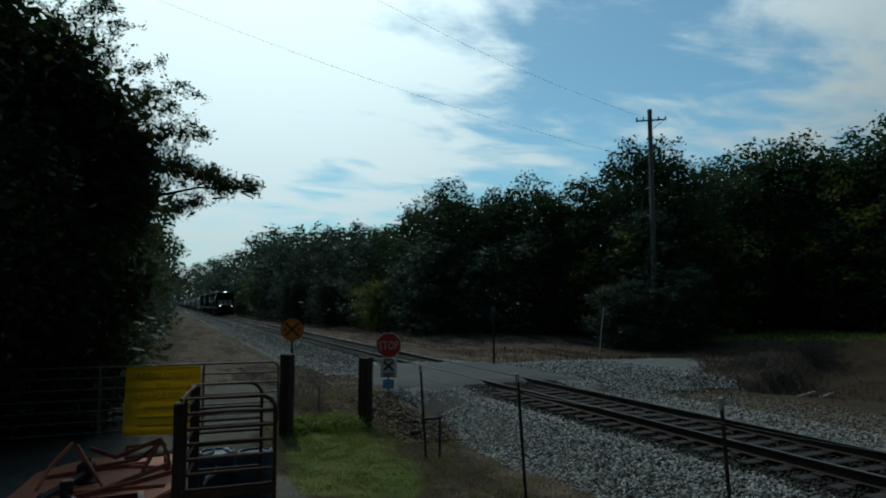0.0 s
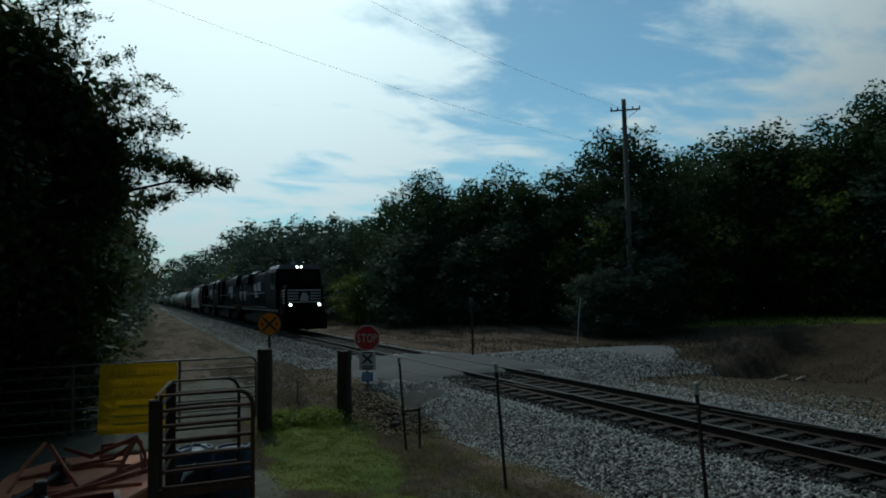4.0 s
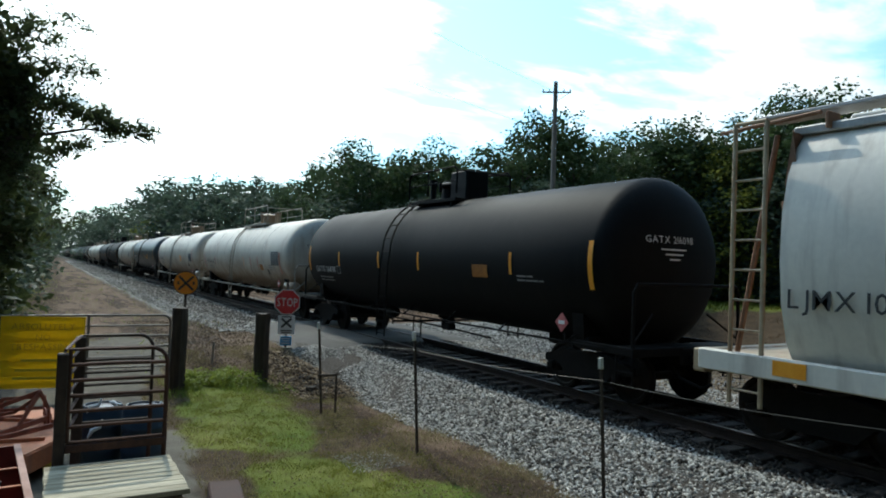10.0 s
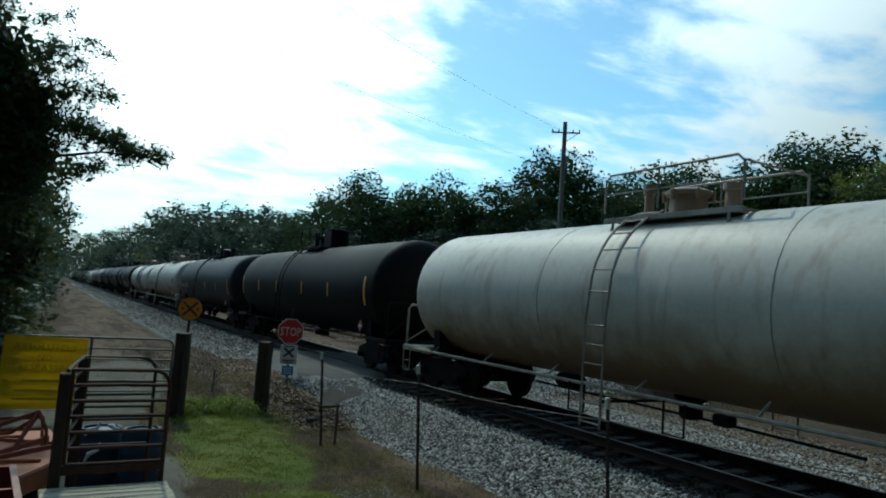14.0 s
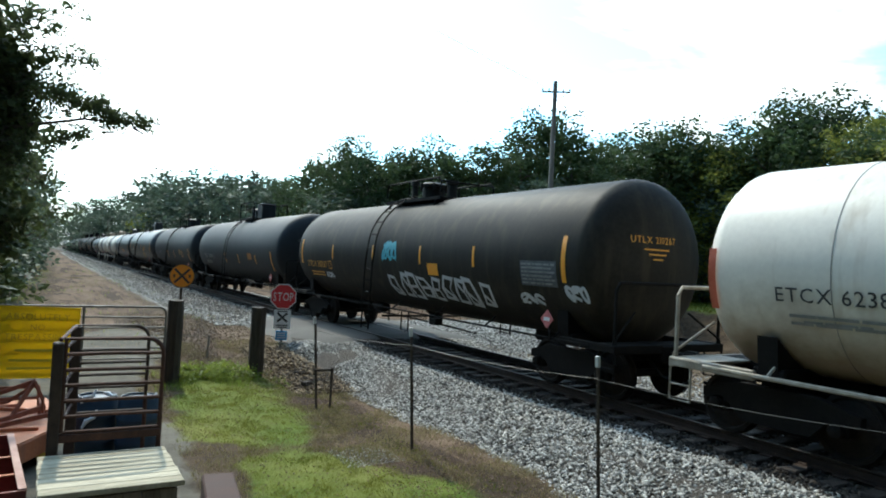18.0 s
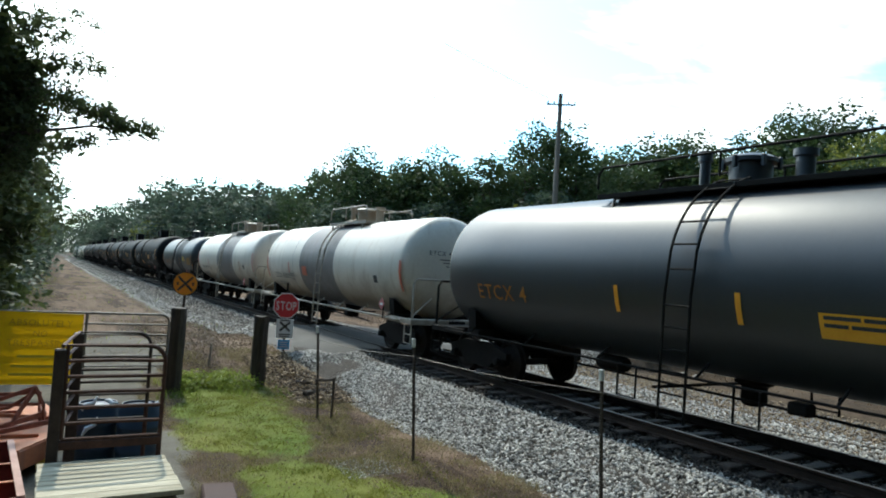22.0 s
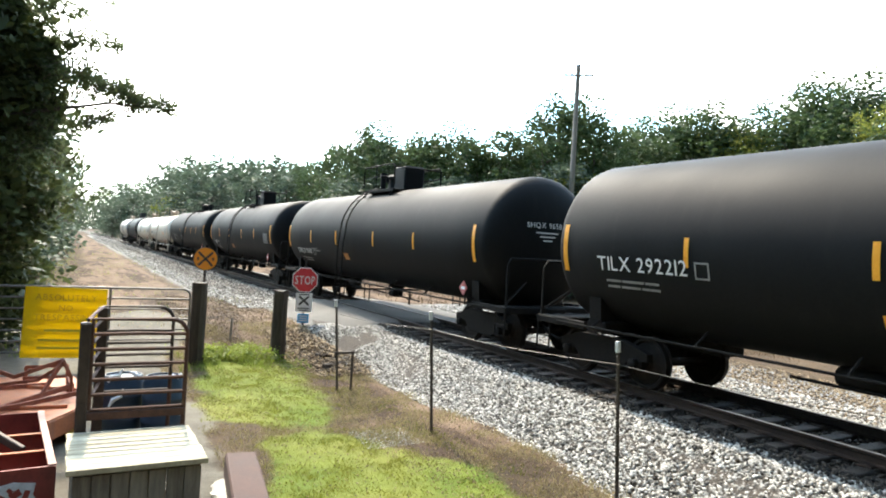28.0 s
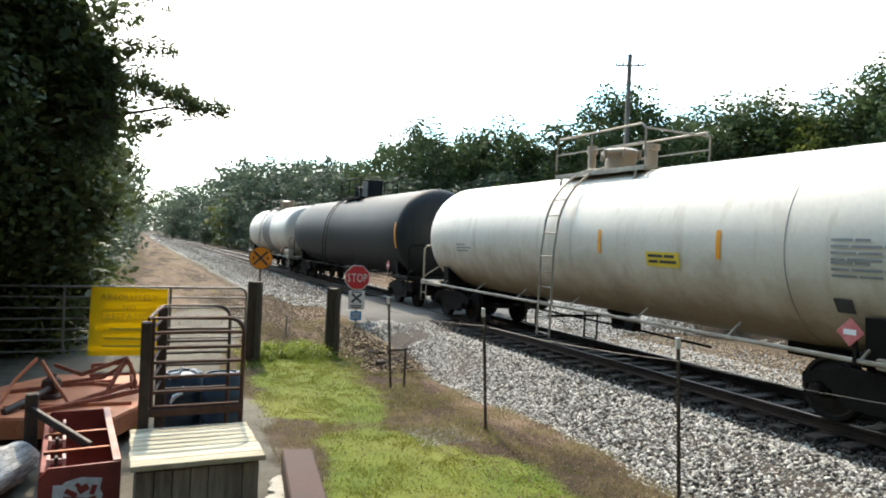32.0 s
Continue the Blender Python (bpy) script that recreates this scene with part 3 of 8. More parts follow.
GLYPH = {}
for sign in "ABCDEFGHIJKLMNOPQRSTUVWXYZ0123456789":
    cu = bpy.data.curves.new("glyph", "FONT")
    cu.body, cu.size, cu.resolution_u, cu.offset = sign, 1.38, 2, 0.005
    ob = bpy.data.objects.new("glyph", cu)
    me = ob.to_mesh()
    GLYPH[sign] = ([tuple(v.co) for v in me.vertices], [tuple(p.vertices) for p in me.polygons])
    ob.to_mesh_clear()
    bpy.data.objects.remove(ob)
    bpy.data.curves.remove(cu)


def lettering(body, height):
    """Words as a flat mesh in x and y, from the left, with the given letter height."""
    vs, fs, x = [], [], 0.0
    for sign in body:
        if sign == " ":
            x += 0.45
            continue
        v, f = GLYPH[sign]
        left, right = min(p[0] for p in v), max(p[0] for p in v)
        k = len(vs)
        vs += [((p[0] - left + x) * height, p[1] * height, 0) for p in v]
        fs += [tuple(i + k for i in q) for q in f]
        x += right - left + 0.17
    return vs, fs


# ---- ground ----
XC = 9.88          # the track's centre line
V = 20.683         # the train's speed


def smooth(a, b, t):
    t = min(1, max(0, (t - a) / (b - a)))
    return t * t * (3 - 2 * t)


def ground_z(x, y):
    z = -0.75 + 0.05 * noise.noise(Vector((x * 0.25, y * 0.25, 0))) + 0.02 * noise.noise(Vector((x * 1.1, y * 1.1, 3)))
    # the ground rises to the crossing and runs on beside the track
    z += 0.45 * smooth(16.5, 21, y) * smooth(-8, 5.5, x) * (1 - 0.55 * smooth(26, 34, y)) * (1 - smooth(13, 16, x))
    if x > 12:
        s = smooth(12.5, 14.5, x)
        far = -0.55 + 0.07 * noise.noise(Vector((x * 0.2, y * 0.2, 7)))
        pad = smooth(17, 20, y) * (1 - smooth(27, 30, y)) * (1 - smooth(22, 27, x))
        far += 0.2 * pad
        along, across = 0.85 * (x - 27.0) + 0.53 * (y - 20.5), -0.53 * (x - 27.0) + 0.85 * (y - 20.5)
        across += 0.5 * noise.noise(Vector((x * 0.45, y * 0.45, 5)))
        far -= 1.1 * (1 - smooth(6.0, 10.0, abs(along))) * smooth(-4.5, -0.8, across) * (1 - smooth(1.5, 2.6, across))
        far += 0.7 * smooth(17, 26, x) * smooth(30, 46, y) + 0.25 * smooth(26, 40, x) + 0.75 * smooth(34, 47, math.hypot(x, y)) * smooth(26, 32, x) * (1 - smooth(30, 46, y))
        z = z * (1 - s) + far * s
    if x < -6:
        z += 0.3 * smooth(6, 30, -x)
    return z


LAWNS = [[(2.0, 2), (6.0, 2), (5.9, 5.2), (5.2, 7.1), (5.1, 7.9), (4.55, 8.6), (4.0, 9.5), (3.4, 9.9), (2.6, 10.0), (2.2, 8.3)],
         [(2.8, 16.6), (2.3, 12.8), (2.5, 11.0), (3.0, 10.4), (3.8, 10.6), (4.35, 11.5), (4.75, 14.2), (4.8, 16.5)],
         [(28.5, 34), (33, 28.5), (38, 24.5), (52, 10.5), (110, 3), (110, 60), (60, 75), (34, 44)]]
DRIVES = [[(-9, 2), (1.95, 2), (2.1, 9.8), (1.9, 14), (2.2, 17.5), (3.0, 19.0), (3.2, 22.0), (2.4, 24.5), (0.6, 22.5), (-9, 19)]]
BARES = [[(2.8, 17.3), (6.5, 18.2), (6.5, 27.5), (2.6, 27.0)], [(0.4, 24), (4.4, 25), (4.7, 45), (4.9, 260), (2.9, 260), (1.8, 90), (0.9, 50)], [(14, 28), (20, 29), (27, 37), (30, 44), (24, 52), (20, 70), (19, 120), (14, 260), (13.6, 60)], [(4.6, 8), (6.4, 8), (6.6, 18), (4.6, 17.5)]]
PADS = [[(12.6, -6), (16.5, -6), (17.2, 8), (16.6, 17.0), (13.2, 17.6)], [(13.2, 17.3), (16, 18.2), (19, 20.5), (22.5, 24), (24.5, 27), (22, 29.5), (13.4, 27)], [(5.3, 27.5), (6.8, 26.5), (7.0, 300), (5.6, 300)]]


def edge_depth(poly, x, y):
    """How far a point lies inside an outline (outside: minus)."""
    c, best = False, 1e9
    for i in range(len(poly)):
        (ax, ay), (bx, by) = poly[i - 1], poly[i]
        if (ay > y) != (by > y) and x < (bx - ax) * (y - ay) / (by - ay) + ax:
            c = not c
        dx, dy = bx - ax, by - ay
        t = min(1, max(0, ((x - ax) * dx + (y - ay) * dy) / (dx * dx + dy * dy)))
        best = min(best, math.hypot(x - ax - t * dx, y - ay - t * dy))
    return best if c else -best


COVERS = {}


def near_cover(x, y):
    """The same, looked up on a grid."""
    k = 4 if y < 22 and x < 8 else 1
    key = (k, round(x * k), round(y * k))
    if key not in COVERS:
        COVERS[key] = cover(key[1] / k, key[2] / k)
    return COVERS[key]


def cover(x, y):
    """What grows or lies on the ground: lawn, drive, bare earth, gravel pad."""
    if not (-12 < x < 115 and -6 < y < 270):
        return (0.0, 0.0, 0.0, 0.0)
    wob = 0.45 * noise.noise(Vector((x * 0.7, y * 0.7, 2))) + 0.2 * noise.noise(Vector((x * 2.3, y * 2.3, 4)))
    f = lambda group, soft: max(smooth(-soft, soft, edge_depth(p, x, y) + wob) for p in group)
    return (f(LAWNS, 0.35), f(DRIVES, 0.4), f(BARES, 0.7), f(PADS, 0.6))


def ground():
    def axis(stops):
        out = []
        for (a, b, step) in stops:
            k = max(1, round((b - a) / step))
            out += [a + (b - a) * i / k for i in range(k)]
        return out + [stops[-1][1]]
    xs = axis([(-2500, -300, 550), (-300, -60, 60), (-60, -12, 6), (-12, -3, 1), (-3, 7, 0.25), (7, 13, 1.5), (13, 32, 0.5), (32, 60, 2), (60, 300, 40), (300, 2500, 550)])
    ys = axis([(-2500, -300, 550), (-300, -40, 65), (-40, -4, 6), (-4, 3, 1), (3, 22, 0.25), (22, 34, 0.6), (34, 80, 2), (80, 300, 15), (300, 900, 60), (900, 2900, 500)])
    vs = [(x, y, ground_z(x, y)) for y in ys for x in xs]
    k = len(xs)
    fs = [(j * k + i, j * k + i + 1, (j + 1) * k + i + 1, (j + 1) * k + i) for j in range(len(ys) - 1) for i in range(k - 1)]
    me = bpy.data.meshes.new("ground")
    me.from_pydata(vs, [], fs)
    me.materials.append(GROUND)
    att = me.color_attributes.new("cover", "FLOAT_COLOR", "POINT")
    att.data.foreach_set("color", [c for x, y, _ in vs for c in cover(x, y)])
    me.shade_smooth()
    tagged(new("ground", me), "dry brown earth with thin worn grass", "ground", kind="structure")


def bed_z(x, y=0.0):
    """The height of the ballast; it is heaped up to the road at the crossing."""
    d = abs(x - XC)
    z = -0.245 - 0.535 * smooth(1.75, 3.75, d)
    heap = smooth(16.9, 18.5, y) * (1 - smooth(25.6, 28.5, y)) * (1 - smooth(3.2, 4.0, d))
    return z + (max(z, -0.13 - 0.085 * max(0, d - 1.6)) - z) * heap


def stones(name, n, x0, x1, y0, y1, size, surface, material, label, seed, power=1.0):
    """Loose broken stones, each with uneven facets, too many to count."""
    rng = np.random.default_rng(seed)
    x = rng.uniform(x0, x1, n)
    y = y0 + (y1 - y0) * rng.uniform(0, 1, n) ** power
    z = np.array([surface(a, b) for a, b in zip(x, y)])
    s = size * rng.uniform(0.55, 1.35, n)
    base = np.array([(1, 0, 0), (-1, 0, 0), (0, 1, 0), (0, -1, 0), (0, 0, 1), (0, 0, -1)], float)
    v = base[None] * (s[:, None, None] * rng.uniform(0.55, 1.1, (n, 6, 1)))
    v += rng.normal(0, 0.16, (n, 6, 3)) * s[:, None, None]
    a = rng.uniform(0, 6.28, n)
    b = rng.uniform(-0.7, 0.7, n)
    ca, sa, cb, sb = np.cos(a), np.sin(a), np.cos(b), np.sin(b)
    vx, vy, vz = v[..., 0], v[..., 1], v[..., 2] * 0.75
    vy, vz = vy * cb[:, None] - vz * sb[:, None], vy * sb[:, None] + vz * cb[:, None]
    vx, vy = vx * ca[:, None] - vy * sa[:, None], vx * sa[:, None] + vy * ca[:, None]
    pts = np.stack([vx + x[:, None], vy + y[:, None], vz + z[:, None] + s[:, None] * 0.18], -1).reshape(-1, 3)
    tri = np.array([(0, 2, 4), (2, 1, 4), (1, 3, 4), (3, 0, 4), (2, 0, 5), (1, 2, 5), (3, 1, 5), (0, 3, 5)])
    faces = (tri[None] + 6 * np.arange(n)[:, None, None]).reshape(-1, 3)
    return tagged(new(name, scatter_mesh(name, pts, 1, faces, material)), label, "gravel", kind="stuff")


def track():
    bed = Build()
    prof = [-3.75, -3.0, -2.4, -1.75, -0.9, 0, 0.9, 1.75, 2.4, 3.0, 3.75]
    ys = [-60 + 1.5 * i for i in range(90)] + [75 + 12 * i for i in range(58)]
    k = len(prof)
    vs = [(XC + d + 0.12 * noise.noise(Vector((d, y * 0.4, 0))), y, bed_z(XC + d, y) + 0.03 * noise.noise(Vector((d * 2, y, 4))) - (0.08 if abs(d) > 3.6 else 0)) for y in ys for d in prof]
    fs = [(j * k + i, j * k + i + 1, (j + 1) * k + i + 1, (j + 1) * k + i) for j in range(len(ys) - 1) for i in range(k - 1)]
    bed.add(vs, fs)
    tagged(new("ballast_bed", bed.mesh("ballast_bed", BEDROCK, True)), "raised bed of grey crushed stone under the track", "ballast", kind="structure")
    road = tagged(new("railway_track", None), "single railway track with rusty rails on dark timber ties", "track", kind="structure")
    for s in (-1, 1):
        x = XC + s * 0.755
        rail = Build()
        prof = [(-0.075, -0.17), (0.075, -0.17), (0.075, -0.155), (0.012, -0.135), (0.010, -0.05), (0.036, -0.035), (0.036, -0.006), (-0.036, -0.006), (-0.036, -0.035), (-0.010, -0.05), (-0.012, -0.135), (-0.075, -0.155)]
        q = len(prof)
        rail.add([(x + a, y, b) for y in (-120, 760) for a, b in prof], [(i, (i + 1) % q, q + (i + 1) % q, q + i) for i in range(q)])
        ob = part("rail", rail.mesh("rail", RAILSTEEL), road)
        top = Build().box((x, 320, -0.003), (0.066, 880, 0.006), 0.002)
        part("rail_head", top.mesh("rail_head", RAILTOP), ob, "worn running surface")
    tie = kept("tie", lambda: Build().box((0, 0, 0), (2.6, 0.23, 0.18), 0.015).mesh("tie", TIE))
    plate = kept("tie_plate", lambda: Build().box((0, 0, 0), (0.34, 0.19, 0.02), 0.004).mesh("tie_plate", RAILSTEEL))
    far = Build()
    rng = random.Random(4)
    for i in range(620):
        y = -14 + 0.52 * i
        dx, tz = rng.uniform(-0.06, 0.06), rng.uniform(-0.015, 0.01)
        if 18.2 < y < 25.2:
            continue
        if i < 165:
            part("tie", tie, road, at=(XC + dx, y + rng.uniform(-0.03, 0.03), -0.265 + tz), turn=rng.uniform(-0.02, 0.02))
            if i < 90:
                for s in (-1, 1):
                    part("tie_plate", plate, road, at=(XC + s * 0.755, y, -0.17))
        else:
            far.box((XC + dx, y, -0.265 + tz), (2.6, 0.23, 0.18), 0.01)
    tagged(part("far_ties", far.mesh("far_ties", TIE), road), kind="stuff")
    stones("ballast_stones_near", 33000, 6.15, 8.42, 3.0, 19.5, 0.037, lambda a, b: bed_z(a, b), STONE, "grey crushed stone ballast beside the rails", 1)
    stones("ballast_stones_between", 12000, 8.2, 11.4, 2.5, 19.0, 0.036, lambda a, b: bed_z(a, b) + 0.025, OILSHADE, "oily brown stone between the ties, darkened as shaded", 2)
    stones("ballast_stones_beyond", 20000, 11.4, 14.6, 5.0, 19.5, 0.045, lambda a, b: max(bed_z(a, b), ground_z(a, b) if a > 13.2 else -9), STONE, "grey crushed stone ballast on the far side", 3)
    stones("brown_bank_stones", 15000, 12.2, 17.5, 1.0, 18.0, 0.042, lambda a, b: max(bed_z(a, b) if a < 13.6 else -9, ground_z(a, b)), LITTER, "brown stones and earth on the far bank", 6)
    stones("ballast_stones_far", 9000, 5.6, 13.6, 75, 210, 0.10, lambda a, b: max(bed_z(a, b), ground_z(a, b)), STONE, "grey ballast far along the track", 7, 1.5)
    stones("ballast_stones_distant", 19000, 5.5, 13.6, 24.5, 75, 0.055, lambda a, b: max(bed_z(a, b), ground_z(a, b)), STONE, "grey ballast running on along the track", 5, 1.7)


def crossing():
    """The road over the track: two asphalt slabs outside the rails, timber and asphalt between them."""
    b = Build()
    for x0, x1 in ((6.35, XC - 0.83), (XC - 0.68, XC + 0.68), (XC + 0.83, 14.2)):
        n, m = 16, 14
        vs, fs = [], []
        for j in range(m + 1):
            for i in range(n + 1):
                x = x0 + (x1 - x0) * i / n
                y0, y1 = 18.3 + 0.12 * (x - 9) + 0.1 * noise.noise(Vector((x, 0, 0))), 25.9 - 0.15 * (x - 9) + 0.1 * noise.noise(Vector((x, 9, 0)))
                d = max(0, abs(x - XC) - 1.6)
                v = y0 + (y1 - y0) * j / m
                z = -0.012 - 0.085 * d
                low = ground_z(x, v) + 0.012
                s = smooth(7.6, 6.4, x) if x < XC else smooth(12.6, 14.0, x)
                z = z * (1 - s) + low * s
                vs.append((x, v, z + 0.010 * noise.noise(Vector((x * 2, j, 1))) if j not in (0, m) else min(z, max(bed_z(x, v), ground_z(x, v)) - 0.03)))
        fs = [(j * (n + 1) + i, j * (n + 1) + i + 1, (j + 1) * (n + 1) + i + 1, (j + 1) * (n + 1) + i) for j in range(m) for i in range(n)]
        b.add(vs, fs)
    tagged(new("road_crossing", b.mesh("road_crossing", ASPHALT, True)), "worn grey asphalt road over the track", "road", kind="structure")
    stones("gravel_pad_stones", 7000, 13.4, 19.0, 17.6, 26.5, 0.05, lambda a, b: ground_z(a, b) + 0.02, STONE, "loose pale gravel beside the far road", 8)
    stones("approach_stones", 5200, 2.9, 6.6, 17.0, 30.0, 0.030, lambda a, b: ground_z(a, b) + 0.005, LITTER, "brown clods, leaves and stones on the near approach", 9)


def blades(name, n, box, tall, width, material, label, seed, weight, category="grass"):
    """Single blades over a stretch (x0, x1, y0, y1), as thick as weight(x, y) says."""
    rng = np.random.default_rng(seed)
    x, y = rng.uniform(box[0], box[1], n), rng.uniform(box[2], box[3], n)
    keep = np.array([weight(p, q) for p, q in zip(x, y)]) > rng.uniform(0, 1, n)
    x, y = x[keep], y[keep]
    m = len(x)
    z = np.array([ground_z(p, q) for p, q in zip(x, y)]) - 0.005
    h = tall * rng.uniform(0.4, 1.3, m)
    t = rng.uniform(0, 6.283, m)
    lean = rng.normal(0, 0.45, (m, 2)) * h[:, None]
    wx, wy = np.cos(t) * width, np.sin(t) * width
    p0 = np.stack([x - wx, y - wy, z], -1)
    p1 = np.stack([x + wx, y + wy, z], -1)
    p2 = np.stack([x + lean[:, 0], y + lean[:, 1], z + h], -1)
    v = np.stack([p0, p1, p2], 1).reshape(-1, 3)
    f = np.arange(3 * m).reshape(-1, 3)
    return tagged(new(name, scatter_mesh(name, v, 1, f, material)), label, category, kind="stuff")


# ---- trees ----
def leaves(name, blobs, size, material, seed, flat=0.5):
    """A crown of single leaves in clumps: blobs are (x, y, z, rx, ry, rz, clumps, leaves a clump)."""
    rng = np.random.default_rng(seed)
    cs, ss = [], []
    for x, y, z, rx, ry, rz, k, q in blobs:
        d = rng.normal(0, 1, (k, 3))
        d /= np.linalg.norm(d, axis=1)[:, None]
        c = np.array((x, y, z)) + d * (rng.uniform(0.25, 1, (k, 1)) ** 0.45) * np.array((rx, ry, rz))
        spread = 0.16 * (rx * ry * rz) ** (1 / 3) + size * 1.4
        c = np.repeat(c, q, 0) + rng.normal(0, 1, (k * q, 3)) * spread * np.array((1, 1, 0.7))
        cs.append(c)
    c = np.concatenate(cs)
    n = len(c)
    a = rng.normal(0, 1, (n, 3))
    a[:, 2] *= flat
    a /= np.linalg.norm(a, axis=1)[:, None]
    b = np.cross(a, rng.normal(0, 1, (n, 3)))
    b /= np.linalg.norm(b, axis=1)[:, None]
    s = size * rng.uniform(0.6, 1.4, (n, 1))
    v = np.stack([c - a * s, c - b * s * 0.62, c + a * s, c + b * s * 0.62], 1).reshape(-1, 3)
    return scatter_mesh(name, v, 1, np.arange(4 * n).reshape(-1, 4), material)


def limbs(height, r, spread, seed, n=9, low=0.25):
    """A tapered trunk that forks into limbs. Returns trunk and limb meshes."""
    rng = random.Random(seed)
    t = Build()
    pts = [(0, 0, -0.4)]
    x = y = 0
    for i in range(1, 8):
        x += rng.uniform(-0.03, 0.03) * height
        y += rng.uniform(-0.03, 0.03) * height
        pts.append((x, y, height * i / 8))
    t.tube(pts, [r * 1.35] + [r * (1 - 0.11 * i) for i in range(1, 8)], 9)
    lb = Build()
    for i in range(n):
        k = low + (0.92 - low) * i / n
        p = Vector(pts[min(7, int(k * 8))])
        a = rng.uniform(0, 6.28)
        q = spread * rng.uniform(0.5, 0.95) * (1.1 - 0.5 * k)
        line = [p]
        for j in range(1, 5):
            line.append(p + Vector((math.cos(a) * q * j / 4, math.sin(a) * q * j / 4, q * 0.45 * (j / 4) ** 0.8 + rng.uniform(-0.1, 0.1))))
        lb.tube(line, [r * 0.42, r * 0.33, r * 0.24, r * 0.15, r * 0.06], 6)
        for j in (2, 3):
            e = line[j] + Vector((rng.uniform(-1, 1), rng.uniform(-1, 1), rng.uniform(0.1, 0.9))) * q * 0.35
            lb.tube([line[j], (line[j] + e) / 2 + Vector((0, 0, 0.05 * q)), e], [r * 0.17, r * 0.11, r * 0.04], 5)
    return t, lb


TREES = []


def tree_kinds():
    """Five kinds of tree, 10 m high, of which the wood is made."""
    rng = random.Random(21)
    shapes = [(3.1, 1.0, 15, LEAF), (2.6, 0.6, 13, LEAF), (3.5, 0.3, 17, LEAF), (2.2, 1.8, 11, LEAF), (3.0, 0.2, 15, LEAFPALE)]
    for i, (w, low, k, leaf) in enumerate(shapes):
        blobs = []
        for j in range(k):
            h = low + (9.6 - low) * ((j + 0.5) / k)
            rad = w * (0.45 + 0.75 * math.sin(math.pi * min(1, (h - low + 1.5) / (11.3 - low))))
            a = j * 2.4 + rng.uniform(-0.4, 0.4)
            off = rad * rng.uniform(0.25, 0.6)
            s = rng.uniform(1.0, 1.6) * (0.62 + 0.38 * rad / w)
            blobs.append((math.cos(a) * off, math.sin(a) * off, h, s, s, s * 0.72, 40, 13))
        for j in range(9):
            a = rng.uniform(0, 6.28)
            h = rng.uniform(6.8, 9.9)
            blobs.append((math.cos(a) * w * 0.55 * (10.6 - h) / 2, math.sin(a) * w * 0.55 * (10.6 - h) / 2, h + 0.35, 0.5, 0.5, 0.6, 7, 9))
        t, lb = limbs(8.6, 0.17, w * 1.1, 50 + i)
        TREES.append((t.mesh("trunk", BARK, True), lb.mesh("branchwork", BARK, True), leaves("crown", blobs, 0.105, leaf, 60 + i), leaves("crown", [(*q[:6], max(3, q[6] // 3), 14) for q in blobs], 0.16, HAZYLEAF if leaf is LEAF else leaf, 80 + i)))


TREE_WORDS = ("round-crowned broadleaf tree in the dark wood edge", "tall dense broadleaf tree at the wood edge", "broad bushy tree with foliage to the ground",
              "slender tree with an open ragged top", "yellow-green tree catching the light at the wood edge")


def tree(kind, x, y, height, wide=1.0, turn=0.0, z=None, label="", fine=False):
    ob = empty("tree", (x, y, (ground_z(x, y) if z is None else z)), label or TREE_WORDS[kind], "tree", "trees of the wood", turn)
    s = height / 10.0
    ob.scale = (s * wide, s * wide, s)
    t, lb, near_crown, far_crown = TREES[kind]
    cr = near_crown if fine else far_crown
    part("trunk", t, ob)
    part("branchwork", lb, ob)
    part("crown", cr, ob)
    return ob


